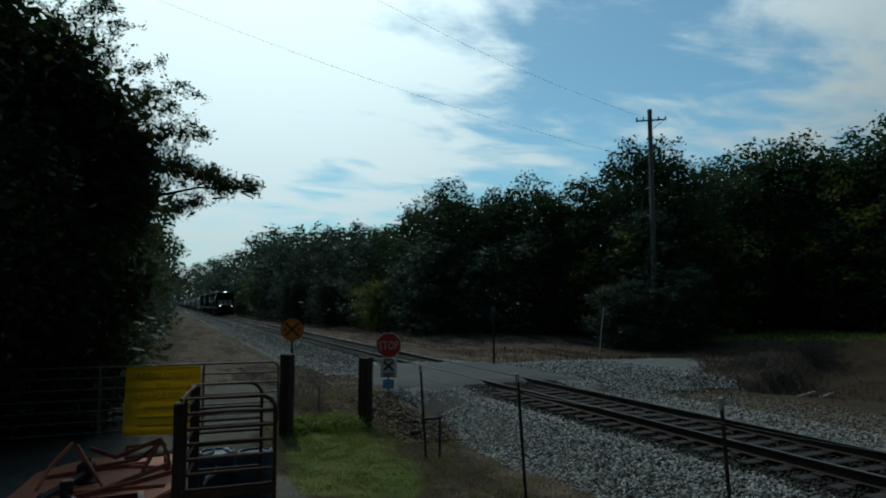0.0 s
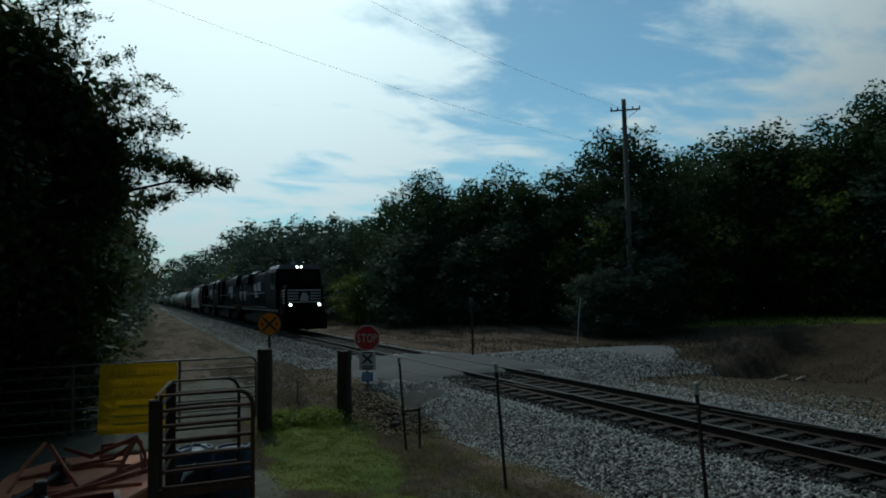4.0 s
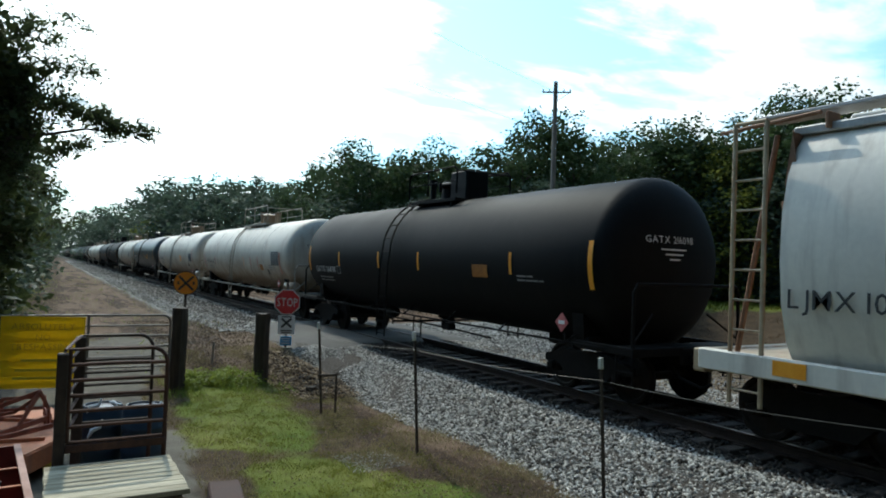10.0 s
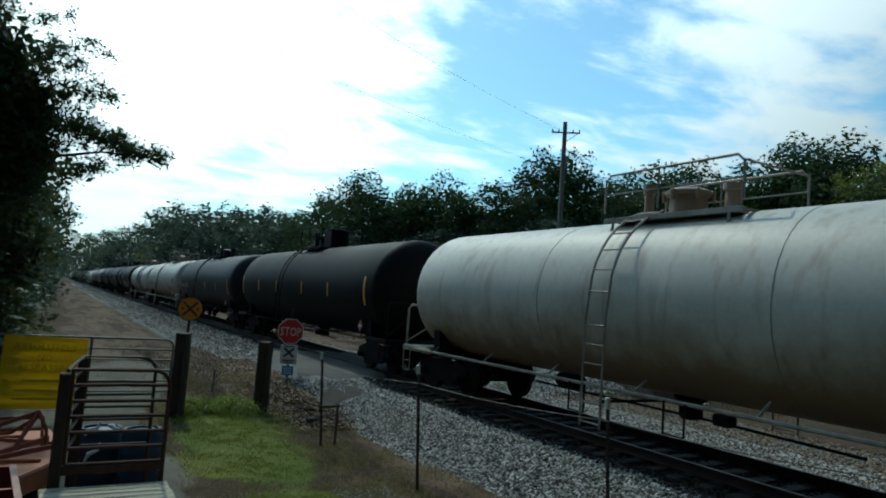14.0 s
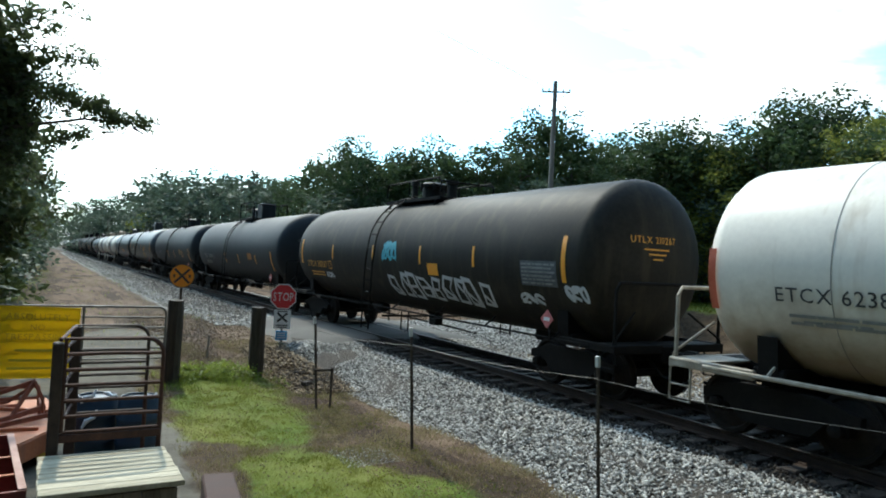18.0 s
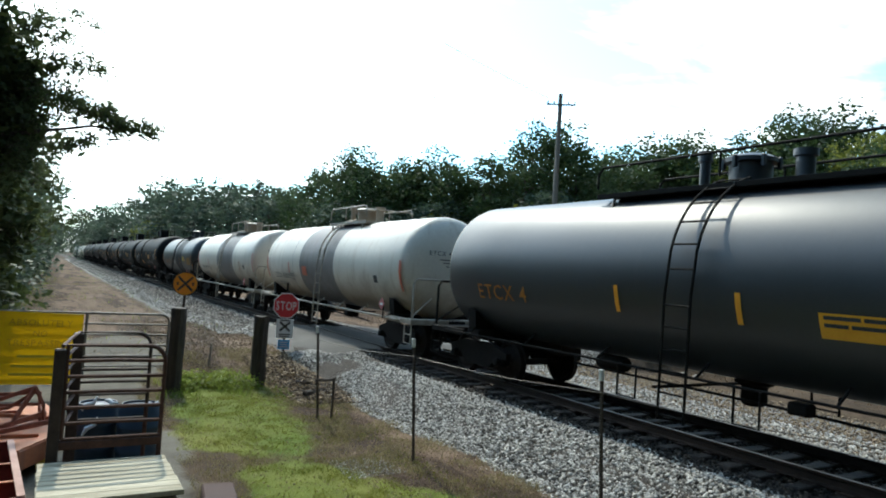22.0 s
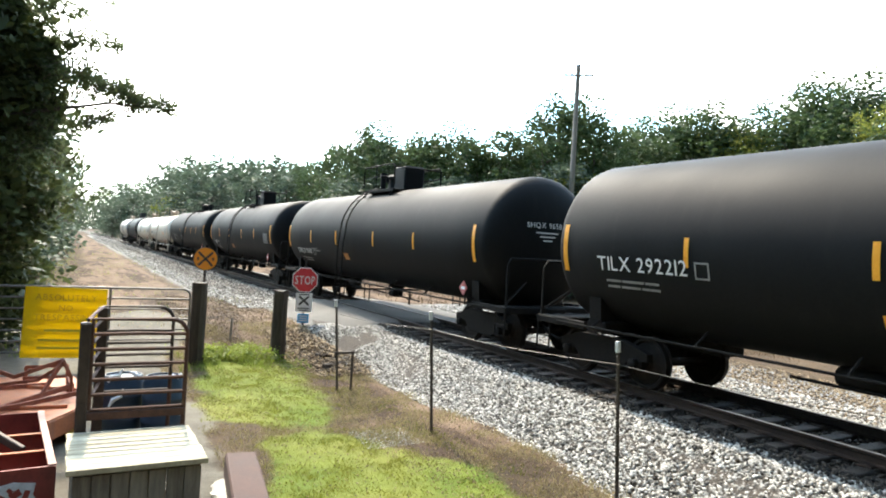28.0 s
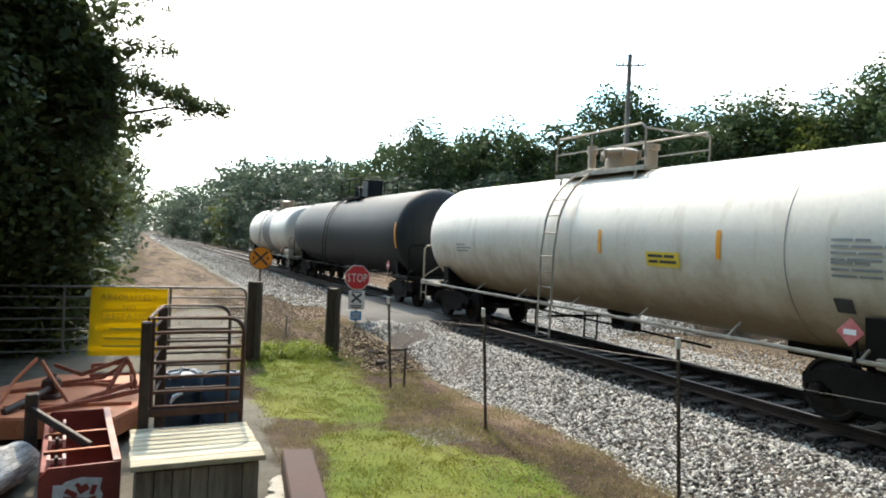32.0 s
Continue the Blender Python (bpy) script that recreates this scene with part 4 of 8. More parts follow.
def wood():
    """The wood along the far side of the track, told by bearing from the viewer, distance and height."""
    rng = random.Random(33)
    tree_kinds()
    line = [(3.1, 235, 17, 0), (4.2, 200, 15, 1), (5.7, 172, 15.2, 2), (6.8, 150, 14.9, 0), (7.9, 132, 16.0, 1), (9.1, 120, 14.4, 2), (10.2, 110, 13.6, 0), (11.3, 102, 13.4, 2), (12.5, 94, 12.8, 1),
            (14.0, 87, 12.5, 0), (15.4, 81, 12.0, 3), (16.7, 76, 11.3, 2), (17.9, 71, 10.6, 0), (19.6, 66, 11.7, 1), (21.2, 62, 13.0, 0), (23.1, 60, 13.5, 0), (25.4, 57, 11.7, 2), (26.8, 56, 12.0, 3),
            (28.5, 55, 12.0, 2), (30.0, 54, 13.0, 1), (32.3, 53, 11.4, 2), (34.2, 52, 11.3, 0), (35.8, 51, 12.4, 2), (37.9, 50, 14.5, 3), (40.9, 50, 14.4, 3), (42.8, 50, 12.9, 0), (45.2, 54, 13.3, 2), (47.0, 57, 15.1, 1),
            (49.0, 58, 15.5, 0), (51.0, 58, 15.6, 1), (52.4, 58, 14.0, 4), (54.0, 57, 13.5, 4), (55.6, 57, 15.0, 0), (57.2, 57, 16.6, 1), (59.0, 56, 17.0, 0), (61.4, 56, 16.9, 1), (63.0, 52, 14.6, 4), (65.0, 50, 13.6, 0), (67.5, 48, 14.2, 4), (70.5, 48, 14.4, 0), (74, 48, 14.4, 1), (78, 48, 14, 2)]
    for az, d, h, k in line:
        a = radians(az)
        x, y = d * math.sin(a), d * math.cos(a)
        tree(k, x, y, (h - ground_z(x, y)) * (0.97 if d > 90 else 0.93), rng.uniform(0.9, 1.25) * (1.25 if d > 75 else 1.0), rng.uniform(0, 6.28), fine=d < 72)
        # shrubs before it and lower trees behind, so that no light comes through under the crowns
        for q in range(2):
            b = a + radians(rng.uniform(-1.6, 1.6))
            e = d - rng.uniform(0.5, 2.6) * (1 + d / 160)
            hh = h * rng.uniform(0.36, 0.6)
            tree(rng.choice((2, 2, 0, 4)), e * math.sin(b), e * math.cos(b), hh, rng.uniform(1.1, 1.6), rng.uniform(0, 6.28), label="leafy shrub before the dark wood")
        e, b = d + rng.uniform(6, 9) * (1 + d / 120), a + radians(rng.uniform(-1.2, 1.2))
        tree(rng.choice((0, 1, 2)), e * math.sin(b), e * math.cos(b), h * rng.uniform(0.8, 0.93), 1.5, rng.uniform(0, 6.28))
    # the left side of the cutting, far along the side track
    for i in range(26):
        y = 30 + 7.2 * i
        x = -2.0 - rng.uniform(0, 1.3)
        tree(rng.choice((0, 1, 2)), x, y, rng.uniform(7.5, 11), rng.uniform(1.0, 1.25), rng.uniform(0, 6.28), label="leafy tree beside the sandy side track")
        tree(rng.choice((0, 2)), x - 6, y + 3, rng.uniform(9, 12), 1.4, rng.uniform(0, 6.28), label="tree behind the side track")
    # unseen trees added behind the viewer to block low sky and darken reflections
    for i in range(22):
        a = radians(-78 - 9.2 * i)
        d = 20 + 5 * (i % 3)
        tree(i % 3, d * math.sin(a) - 4, d * math.cos(a) - 4, rng.uniform(17, 21), 1.5, rng.uniform(0, 6.28), label="unseen tall tree added behind the viewer")
    # end of the view down the line
    for i in range(10):
        tree(i % 3, -6 + 4.6 * i + (11 if i > 2 else 0), 330 + 30 * (i % 3), rng.uniform(15, 20), 1.5, rng.uniform(0, 6.28), label="far tree at the end of the line")
    for i in range(9):
        tree(i % 3, -16 + 6.5 * i, 790 + 18 * (i % 2), rng.uniform(25, 31), 1.5, rng.uniform(0, 6.28), label="far tree at the end of the line")


def twigs(blobs, size, seed, bark):
    """Twigs that spread outwards and upwards, with leaves along each; the wood goes into bark."""
    rng = np.random.default_rng(seed)
    cs, ds = [], []
    for x, y, z, rx, ry, rz, k, q in blobs:
        for i in range(int(k * 1.15)):
            p = np.array((x, y, z)) + rng.normal(0, 0.42, 3) * (rx, ry, rz)
            way = np.array((0.8, -0.15, 0.35)) + rng.normal(0, 0.55, 3)
            way /= np.linalg.norm(way)
            far = rng.uniform(0.35, 0.8) * (0.6 + 0.5 * rx)
            droop = rng.uniform(-0.05, 0.28)
            line = [p - way * far * 0.5, p + np.array((0, 0, 0.04)), p + way * far * 0.5 - np.array((0, 0, droop * far))]
            if i % 2 == 0:
                bark.tube([Vector(v) for v in line], [0.010, 0.007, 0.003], 4)
            t = rng.uniform(0, 1, 30)
            c = line[0] + (line[2] - line[0]) * t[:, None]
            c[:, 2] += 0.04 * np.sin(np.pi * t)
            cs.append(c + rng.normal(0, 0.055, (30, 3)))
            a = way + rng.normal(0, 0.75, (30, 3))
            ds.append(a / np.linalg.norm(a, axis=1)[:, None])
    c, a = np.concatenate(cs), np.concatenate(ds)
    n = len(c)
    b = np.cross(a, rng.normal(0, 1, (n, 3)))
    b /= np.linalg.norm(b, axis=1)[:, None]
    s = size * rng.uniform(0.6, 1.4, (n, 1))
    v = np.stack([c - a * s, c - b * s * 0.5, c + a * s, c + b * s * 0.5], 1).reshape(-1, 3)
    return scatter_mesh("outer_foliage", v, 1, np.arange(4 * n).reshape(-1, 4), LEAFLIT)


def near_tree():
    """The large dark tree over the drive, with a long low branch towards the track."""
    ob = empty("large_tree", (-4.6, 16.5, ground_z(-4.6, 16.5)), "large dark broadleaf tree overhanging the drive", "tree")
    t, lb = limbs(10.5, 0.36, 5.4, 77, 13, 0.2)
    arm = [(0, 0, 3.2), (1.8, -0.5, 4.3), (3.6, -0.7, 5.2), (5.2, -0.75, 5.65), (6.4, -0.8, 5.68)]
    lb.tube(arm, [0.13, 0.085, 0.05, 0.028, 0.010], 7)
    for i in range(9):
        p = Vector(arm[1]).lerp(Vector(arm[4]), i / 8.5)
        lb.tube([p, p + Vector((0.25, -0.2 + 0.1 * (i % 4), 0.25 - 0.2 * (i % 3)))], [0.03, 0.008], 5)
    part("trunk", t.mesh("trunk", BARK, True), ob)
    inner = [(-1.5, 0.5, 2.2, 3.6, 3.2, 2.2, 420, 26), (-0.2, -0.4, 4.3, 3.3, 3.0, 2.3, 430, 26), (-2.8, 0.2, 5.4, 3.4, 3.2, 2.6, 400, 26), (0.2, 0.0, 6.9, 2.6, 2.6, 2.2, 330, 26), (-1.6, 0.2, 8.6, 3.0, 2.8, 2.2, 340, 26),
             (2.2, 2.2, 1.7, 1.7, 1.6, 1.9, 260, 24), (2.5, 0.4, 3.6, 1.5, 1.6, 1.5, 190, 24), (-5.2, -0.5, 3.0, 3.0, 3.0, 3.0, 300, 24), (-5.6, -1.2, 7.0, 3.2, 3.0, 3.2, 300, 24), (-3.2, -0.3, 10.6, 3.2, 2.8, 2.4, 340, 26), (0.4, -0.6, 5.6, 2.2, 2.2, 1.6, 240, 26), (-0.6, -0.3, 9.9, 1.9, 1.9, 1.6, 170, 24), (1.4, 1.8, 2.4, 2.0, 1.6, 2.2, 260, 26), (-7.0, -2.0, 10.5, 3.0, 3.0, 2.8, 300, 26), (-4.5, -0.5, 9.0, 3.0, 3.0, 2.5, 340, 26), (-1.8, -0.3, 11.6, 2.2, 2.2, 1.6, 200, 26), (-5.5, -0.6, 12.6, 3.0, 2.6, 2.2, 260, 26), (1.3, -0.2, 7.9, 1.4, 1.5, 1.4, 130, 22)]
    inner += [(2.9, -0.2, 7.3, 0.70, 0.7, 0.70, 60, 24), (3.5, -0.3, 6.3, 0.55, 0.6, 0.65, 50, 24), (3.6, -0.3, 5.4, 0.55, 0.6, 0.55, 50, 24), (2.3, -0.2, 8.0, 0.55, 0.6, 0.45, 36, 22)]
    # lacy upper fringe, then the low branch, then the foliage under it
    outer = [(2.8, -0.7, 9.0, 0.58, 0.52, 0.90, 30, 16), (2.7, -0.7, 8.5, 0.44, 0.40, 0.47, 18, 16), (2.1, -0.7, 8.9, 0.36, 0.33, 0.58, 10, 16), (3.2, -0.7, 9.5, 0.41, 0.37, 0.42, 15, 16), (3.5, -0.7, 9.0, 0.26, 0.23, 0.25, 7, 16), (3.3, -0.7, 8.3, 0.40, 0.36, 0.46, 15, 16), (3.9, -0.7, 8.1, 0.34, 0.30, 0.34, 9, 16), (4.3, -0.7, 8.4, 0.24, 0.22, 0.14, 3, 16), (4.3, -0.7, 7.6, 0.51, 0.46, 0.58, 24, 16), (4.0, -0.7, 7.3, 0.35, 0.32, 0.57, 20, 16),
             (4.8, -0.7, 7.9, 0.15, 0.14, 0.18, 3, 16), (5.1, -0.7, 7.75, 0.15, 0.19, 0.10, 3, 16), (4.9, -0.7, 6.9, 0.39, 0.36, 0.42, 18, 16), (5.3, -0.7, 6.8, 0.15, 0.18, 0.20, 5, 16), (4.4, -0.7, 6.7, 0.43, 0.38, 0.44, 26, 16), (4.2, -0.7, 5.9, 0.41, 0.37, 0.55, 34, 16), (1.4, -0.3, 9.9, 1.2, 1.2, 0.9, 34, 17), (0.2, -0.3, 11.0, 1.2, 1.0, 0.9, 40, 17), (1.2, -0.4, 10.6, 0.8, 0.8, 0.7, 18, 17),
             (4.8, -0.7, 6.1, 0.50, 0.45, 0.36, 52, 16), (5.4, -0.7, 5.95, 0.35, 0.33, 0.20, 34, 16), (5.8, -0.75, 5.75, 0.32, 0.30, 0.18, 30, 16), (6.2, -0.8, 5.72, 0.22, 0.20, 0.12, 15, 16), (6.45, -0.8, 5.65, 0.10, 0.10, 0.07, 4, 16), (5.2, -0.7, 5.4, 0.28, 0.27, 0.16, 12, 16), (4.8, -0.7, 5.2, 0.31, 0.28, 0.18, 18, 16),
             (4.1, -0.7, 4.9, 0.5, 0.5, 0.4, 34, 16), (3.7, -0.7, 4.5, 0.65, 0.6, 0.45, 36, 17), (4.5, 0.1, 4.4, 0.5, 0.5, 0.35, 20, 15), (4.2, 0.2, 3.6, 0.6, 0.6, 0.45, 28, 15), (4.9, 0.6, 3.75, 0.45, 0.5, 0.35, 16, 14), (3.6, 0.4, 2.9, 0.6, 0.6, 0.6, 30, 15)]
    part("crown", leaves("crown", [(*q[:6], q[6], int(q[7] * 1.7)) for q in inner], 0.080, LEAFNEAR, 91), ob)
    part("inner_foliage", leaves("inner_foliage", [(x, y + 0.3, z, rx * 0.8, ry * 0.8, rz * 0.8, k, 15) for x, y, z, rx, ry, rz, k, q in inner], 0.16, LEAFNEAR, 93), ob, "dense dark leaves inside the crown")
    thin = twigs(outer, 0.037, 92, lb)
    part("branchwork", lb.mesh("branchwork", BARK, True), ob)
    part("outer_foliage", thin, ob, "thin outer leaves along the twigs, painted paler as sunlit")
    rng = random.Random(8)
    for x, y, h in ((-9.5, 19, 10), (-13, 14, 11), (-8.0, 25, 10), (-4.4, 24.5, 8.6), (-14, 7, 11), (-16, 20, 12), (-5.0, 20.5, 6.5)):
        tree(rng.choice((0, 1, 2)), x, y, h, 1.35, rng.uniform(0, 6.28), label="dense dark tree behind the farm gate")


ground()
track()
crossing()
wood()
near_tree()
patchy = lambda x, y, k=0.8: smooth(-0.35, 0.25, noise.noise(Vector((x * k, y * k, 11))))
blades("lawn_grass", 120000, (2.0, 6.3, 4.0, 16.2), 0.036, 0.007, BLADE, "short green grass with bare patches", 12, lambda x, y: near_cover(x, y)[0] * (0.10 + 0.90 * patchy(x, y, 1.1) * patchy(x + 9, y, 3.2)))
blades("dry_grass", 130000, (1.9, 6.6, 4.0, 20.5), 0.06, 0.006, STRAW, "thin dry grass at the foot of the ballast", 13, lambda x, y: 0.75 * (1 - near_cover(x, y)[0]) * (1 - near_cover(x, y)[1]) * patchy(x, y, 1.3))
blades("verge_weeds", 6000, (2.2, 5.2, 15.0, 18.6), 0.16, 0.013, WEED, "yellow-green weeds round the timber posts", 14, lambda x, y: 0.3 * patchy(x, y, 1.6) ** 2 * smooth(18.6, 16.5, y))
for i, (x, y, w, tall) in enumerate(((4.25, 16.35, 0.42, 0.24), (3.75, 16.55, 0.36, 0.20), (3.25, 16.75, 0.34, 0.26), (2.95, 16.25, 0.22, 0.16), (4.0, 17.3, 0.30, 0.2))):
    bush = empty("weed_clump", (x, y, ground_z(x, y)), "low bright yellow-green leafy weeds by the timber posts", "weeds", "weeds by the posts")
    part("leaves", leaves("leaves", [(0, 0, tall * 0.6, w, w * 0.8, tall * 0.7, 60, 9)], 0.038, WEED, 300 + i), bush)
    part("stems", functools.reduce(lambda k, q: k.tube([(0.3 * w * math.cos(q), 0.3 * w * math.sin(q), -0.02), (0.7 * w * math.cos(q), 0.6 * w * math.sin(q), tall)], [0.006, 0.003], 4), [0.9 * j for j in range(7)], Build()).mesh("stems", WEED), bush)
blades("thin_grass", 50000, (2.8, 6.4, 4.5, 15.5), 0.045, 0.006, BLADE, "thin green grass on the dry strip", 35, lambda x, y: 0.5 * (1 - near_cover(x, y)[0]) * (1 - near_cover(x, y)[1]) * smooth(0.35, 0.75, patchy(x, y, 1.1)) * smooth(6.3, 5.2, x))
stones("leaf_litter", 9000, 4.2, 6.7, 4.6, 20.0, 0.016, lambda a, b: ground_z(a, b), LITTER, "brown litter and clods on the dry strip", 31)
stones("lawn_litter", 1800, 2.1, 5.2, 5.0, 15.5, 0.014, lambda a, b: ground_z(a, b) + 0.01, LITTER, "fallen brown leaves on the grass", 32)
stones("dusty_patch", 1500, 4.0, 4.95, 9.0, 9.9, 0.012, lambda a, b: ground_z(a, b), STONE, "pale dust and small stones on a bare spot", 36)
blades("far_grass", 70000, (28, 66, 8, 56), 0.16, 0.03, BLADE, "green grass beyond the ditch", 15, lambda x, y: near_cover(x, y)[0] * (0.4 + 0.6 * patchy(x, y, 0.2)))
blades("ditch_weeds", 30000, (14, 36, 7, 28), 0.15, 0.012, DEADBRUSH, "tangled dry brush in the ditch", 16, lambda x, y: 0.9 * patchy(x, y, 0.4) * (1 - near_cover(x, y)[0]) * (1 - near_cover(x, y)[3]) * smooth(17.5, 20, x))
blades("bank_weeds", 40000, (13.8, 32, 27, 95), 0.24, 0.018, DEADBRUSH, "dry brown growth along the bank", 17, lambda x, y: 0.6 * patchy(x, y, 0.3) * smooth(14, 17, x))
stones("side_track_litter", 6000, -2.0, 5.8, 18.5, 75, 0.022, lambda a, b: ground_z(a, b), LITTER, "clods and fallen leaves on the sandy side track", 33, 1.6)
blades("side_track_straw", 26000, (-2.5, 6.4, 18.0, 80), 0.08, 0.010, STRAW, "dry grass on the sandy side track", 34, lambda x, y: 0.6 * patchy(x, y, 0.5) ** 3 * (1 - 0.6 * near_cover(x, y)[1]))
blades("side_track_weeds", 24000, (-3, 6.4, 17.5, 110), 0.2, 0.014, WEED, "weeds at the edge of the sandy track", 18, lambda x, y: 0.8 * patchy(x, y, 0.35) ** 2 * (smooth(1.5, -1.5, x) + 0.06))


# ---- the train ----
CARS = []          # (thing, place along the train)


def on_tank(verts, faces, r, zc, y0, z0, side=-1, lift=0.014):
    """Lays flat words or panels (x along the car to the viewer's right, y up) on a tank's curved side."""
    vs = []
    for x, y, *_ in verts:
        a = math.asin(max(-1, min(1, (z0 - zc) / r))) + y / r
        q = r + lift
        vs.append((side * q * math.cos(a), y0 + side * x, zc + q * math.sin(a)))
    return vs, (faces if side < 0 else [f for f in faces])


def panel_grid(w, h, nx=1, ny=6):
    vs = [(w * i / nx, h * j / ny, 0) for j in range(ny + 1) for i in range(nx + 1)]
    fs = [(j * (nx + 1) + i, j * (nx + 1) + i + 1, (j + 1) * (nx + 1) + i + 1, (j + 1) * (nx + 1) + i) for j in range(ny) for i in range(nx)]
    return vs, fs


def patch(name, thing, r, zc, y0, z0, w, h, material, label="", lift=0.012, ny=6):
    """A painted or stuck-on panel on the tank's side: y0 is its edge towards the train's tail."""
    vs, fs = panel_grid(w, h, 1, ny)
    # panels have a little thickness, so that they stand proud of the shell
    b = Build().add(*on_tank(vs, fs, r, zc, y0, z0, -1, lift))
    return part(name, b.mesh(name, material), thing, label)


def stencil(name, thing, words, r, zc, y0, z0, height, material, label=""):
    vs, fs = lettering(words, height)
    b = Build().add(*on_tank(vs, fs, r, zc, y0, z0, -1, 0.016))
    return part(name, b.mesh(name, material), thing, label)


def word_bars(name, thing, r, zc, y0, z0, widths, height, gap, material, label="stencilled line of small print"):
    """Print too small to read: one bar for each word."""
    for i, row in enumerate(widths):
        x = 0
        for w in row:
            vs, fs = panel_grid(w, height, 1, 1)
            vs = [(p[0] + x, p[1] - i * gap, 0) for p in vs]
            part(name, Build().add(*on_tank(vs, fs, r, zc, y0, z0, -1, 0.013)).mesh(name, material), thing, label)
            x += w + height * 0.7


def wheelset():
    b = Build()
    b.tube([(-0.95, 0, 0.46), (0.95, 0, 0.46)], 0.075, 10)
    for s in (-1, 1):
        m = Matrix.Translation((s * 0.755, 0, 0.46)) @ Matrix.Rotation(s * math.pi / 2, 4, "Y")
        b.lathe([(0.10, -0.09), (0.14, -0.02), (0.36, -0.03), (0.40, -0.07), (0.485, -0.07), (0.485, -0.045), (0.455, -0.035), (0.455, 0.065), (0.40, 0.065), (0.37, 0.03), (0.15, 0.045), (0.11, 0.09)], 26, m)
    return b.mesh("wheelset", WHEEL, True)


def side_frame():
    b = Build()
    out = [(-1.15, 0.52), (-1.15, 0.66), (-0.55, 0.82), (0.55, 0.82), (1.15, 0.66), (1.15, 0.52), (0.72, 0.50), (0.50, 0.28), (-0.50, 0.28), (-0.72, 0.50)]
    b.prism(out, 0.13, Matrix.Rotation(math.pi / 2, 4, "Z") @ Matrix.Rotation(math.pi / 2, 4, "X") @ Matrix.Translation((0, 0, -0.065)))
    for i in (-0.16, 0, 0.16):
        b.tube([(0, i, 0.34), (0, i, 0.62)], 0.062, 8)
    for s in (-1, 1):
        b.box((0.02, s * 0.885, 0.47), (0.17, 0.24, 0.24), 0.03)
        b.lathe([(0.09, 0.0), (0.09, 0.10), (0.05, 0.12)], 12, Matrix.Translation((0.07, s * 0.885, 0.46)) @ Matrix.Rotation(math.pi / 2, 4, "Y"))
        b.lathe([(0.09, 0.0), (0.09, 0.10), (0.05, 0.12)], 12, Matrix.Translation((-0.07, s * 0.885, 0.46)) @ Matrix.Rotation(-math.pi / 2, 4, "Y"))
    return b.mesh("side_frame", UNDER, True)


def truck(thing, y):
    """A freight truck: bolster, two side frames, two wheelsets."""
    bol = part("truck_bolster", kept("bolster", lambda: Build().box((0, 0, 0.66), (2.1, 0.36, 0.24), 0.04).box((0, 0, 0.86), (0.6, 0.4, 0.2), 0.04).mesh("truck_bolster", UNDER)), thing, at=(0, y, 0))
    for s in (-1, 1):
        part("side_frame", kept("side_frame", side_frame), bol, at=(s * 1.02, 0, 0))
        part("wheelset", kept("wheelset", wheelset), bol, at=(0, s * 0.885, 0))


def coupler(thing, y, s):
    def make():
        b = Build()
        b.box((0, 0.35, 0.86), (0.16, 0.75, 0.18), 0.03)
        b.box((-0.06, 0.82, 0.86), (0.22, 0.28, 0.28), 0.06)
        b.box((0.11, 0.90, 0.86), (0.10, 0.20, 0.24), 0.04)
        b.tube([(0.25, 0.1, 0.80), (0.28, 0.45, 0.52), (0.24, 0.85, 0.42), (0.14, 0.98, 0.5)], 0.032, 7)
        b.tube([(-0.1, 0.2, 0.95), (-0.6, 0.25, 0.98), (-1.25, 0.25, 0.92)], 0.018, 6)
        return b.mesh("coupler", UNDER, True)
    part("coupler", kept("coupler", make), thing, at=(0, y, 0), turn=0 if s > 0 else math.pi)


def tank_shell(key, r, zc, length, split):
    """The tank with dished heads; split gives the rings at which paint bands begin and end."""
    def make(a, b, mat_):
        n = 44
        prof = []
        dish = r * 0.40
        h = length / 2
        if a == -h:
            prof += [(r * math.cos(t), -h + dish - dish * math.sin(t)) for t in [math.pi / 2 * (1 - i / 9) for i in range(9)] if math.cos(t) > 1e-3]
            prof = [(0.02, -h)] + prof
            ya = -h + dish
        else:
            ya = a
        yb = h - dish if b == h else b
        steps = max(2, int((yb - ya) / 1.5))
        prof += [(r, ya + (yb - ya) * i / steps) for i in range(steps + 1)]
        if b == h:
            prof += [(r * math.cos(t), h - dish + dish * math.sin(t)) for t in [math.pi / 2 * i / 9 for i in range(1, 9)]] + [(0.02, h)]
        bd = Build().lathe(prof, n, Matrix.Translation((0, 0, zc)) @ Matrix.Rotation(-math.pi / 2, 4, "X"))
        return bd.mesh("tank", mat_, True)
    return make


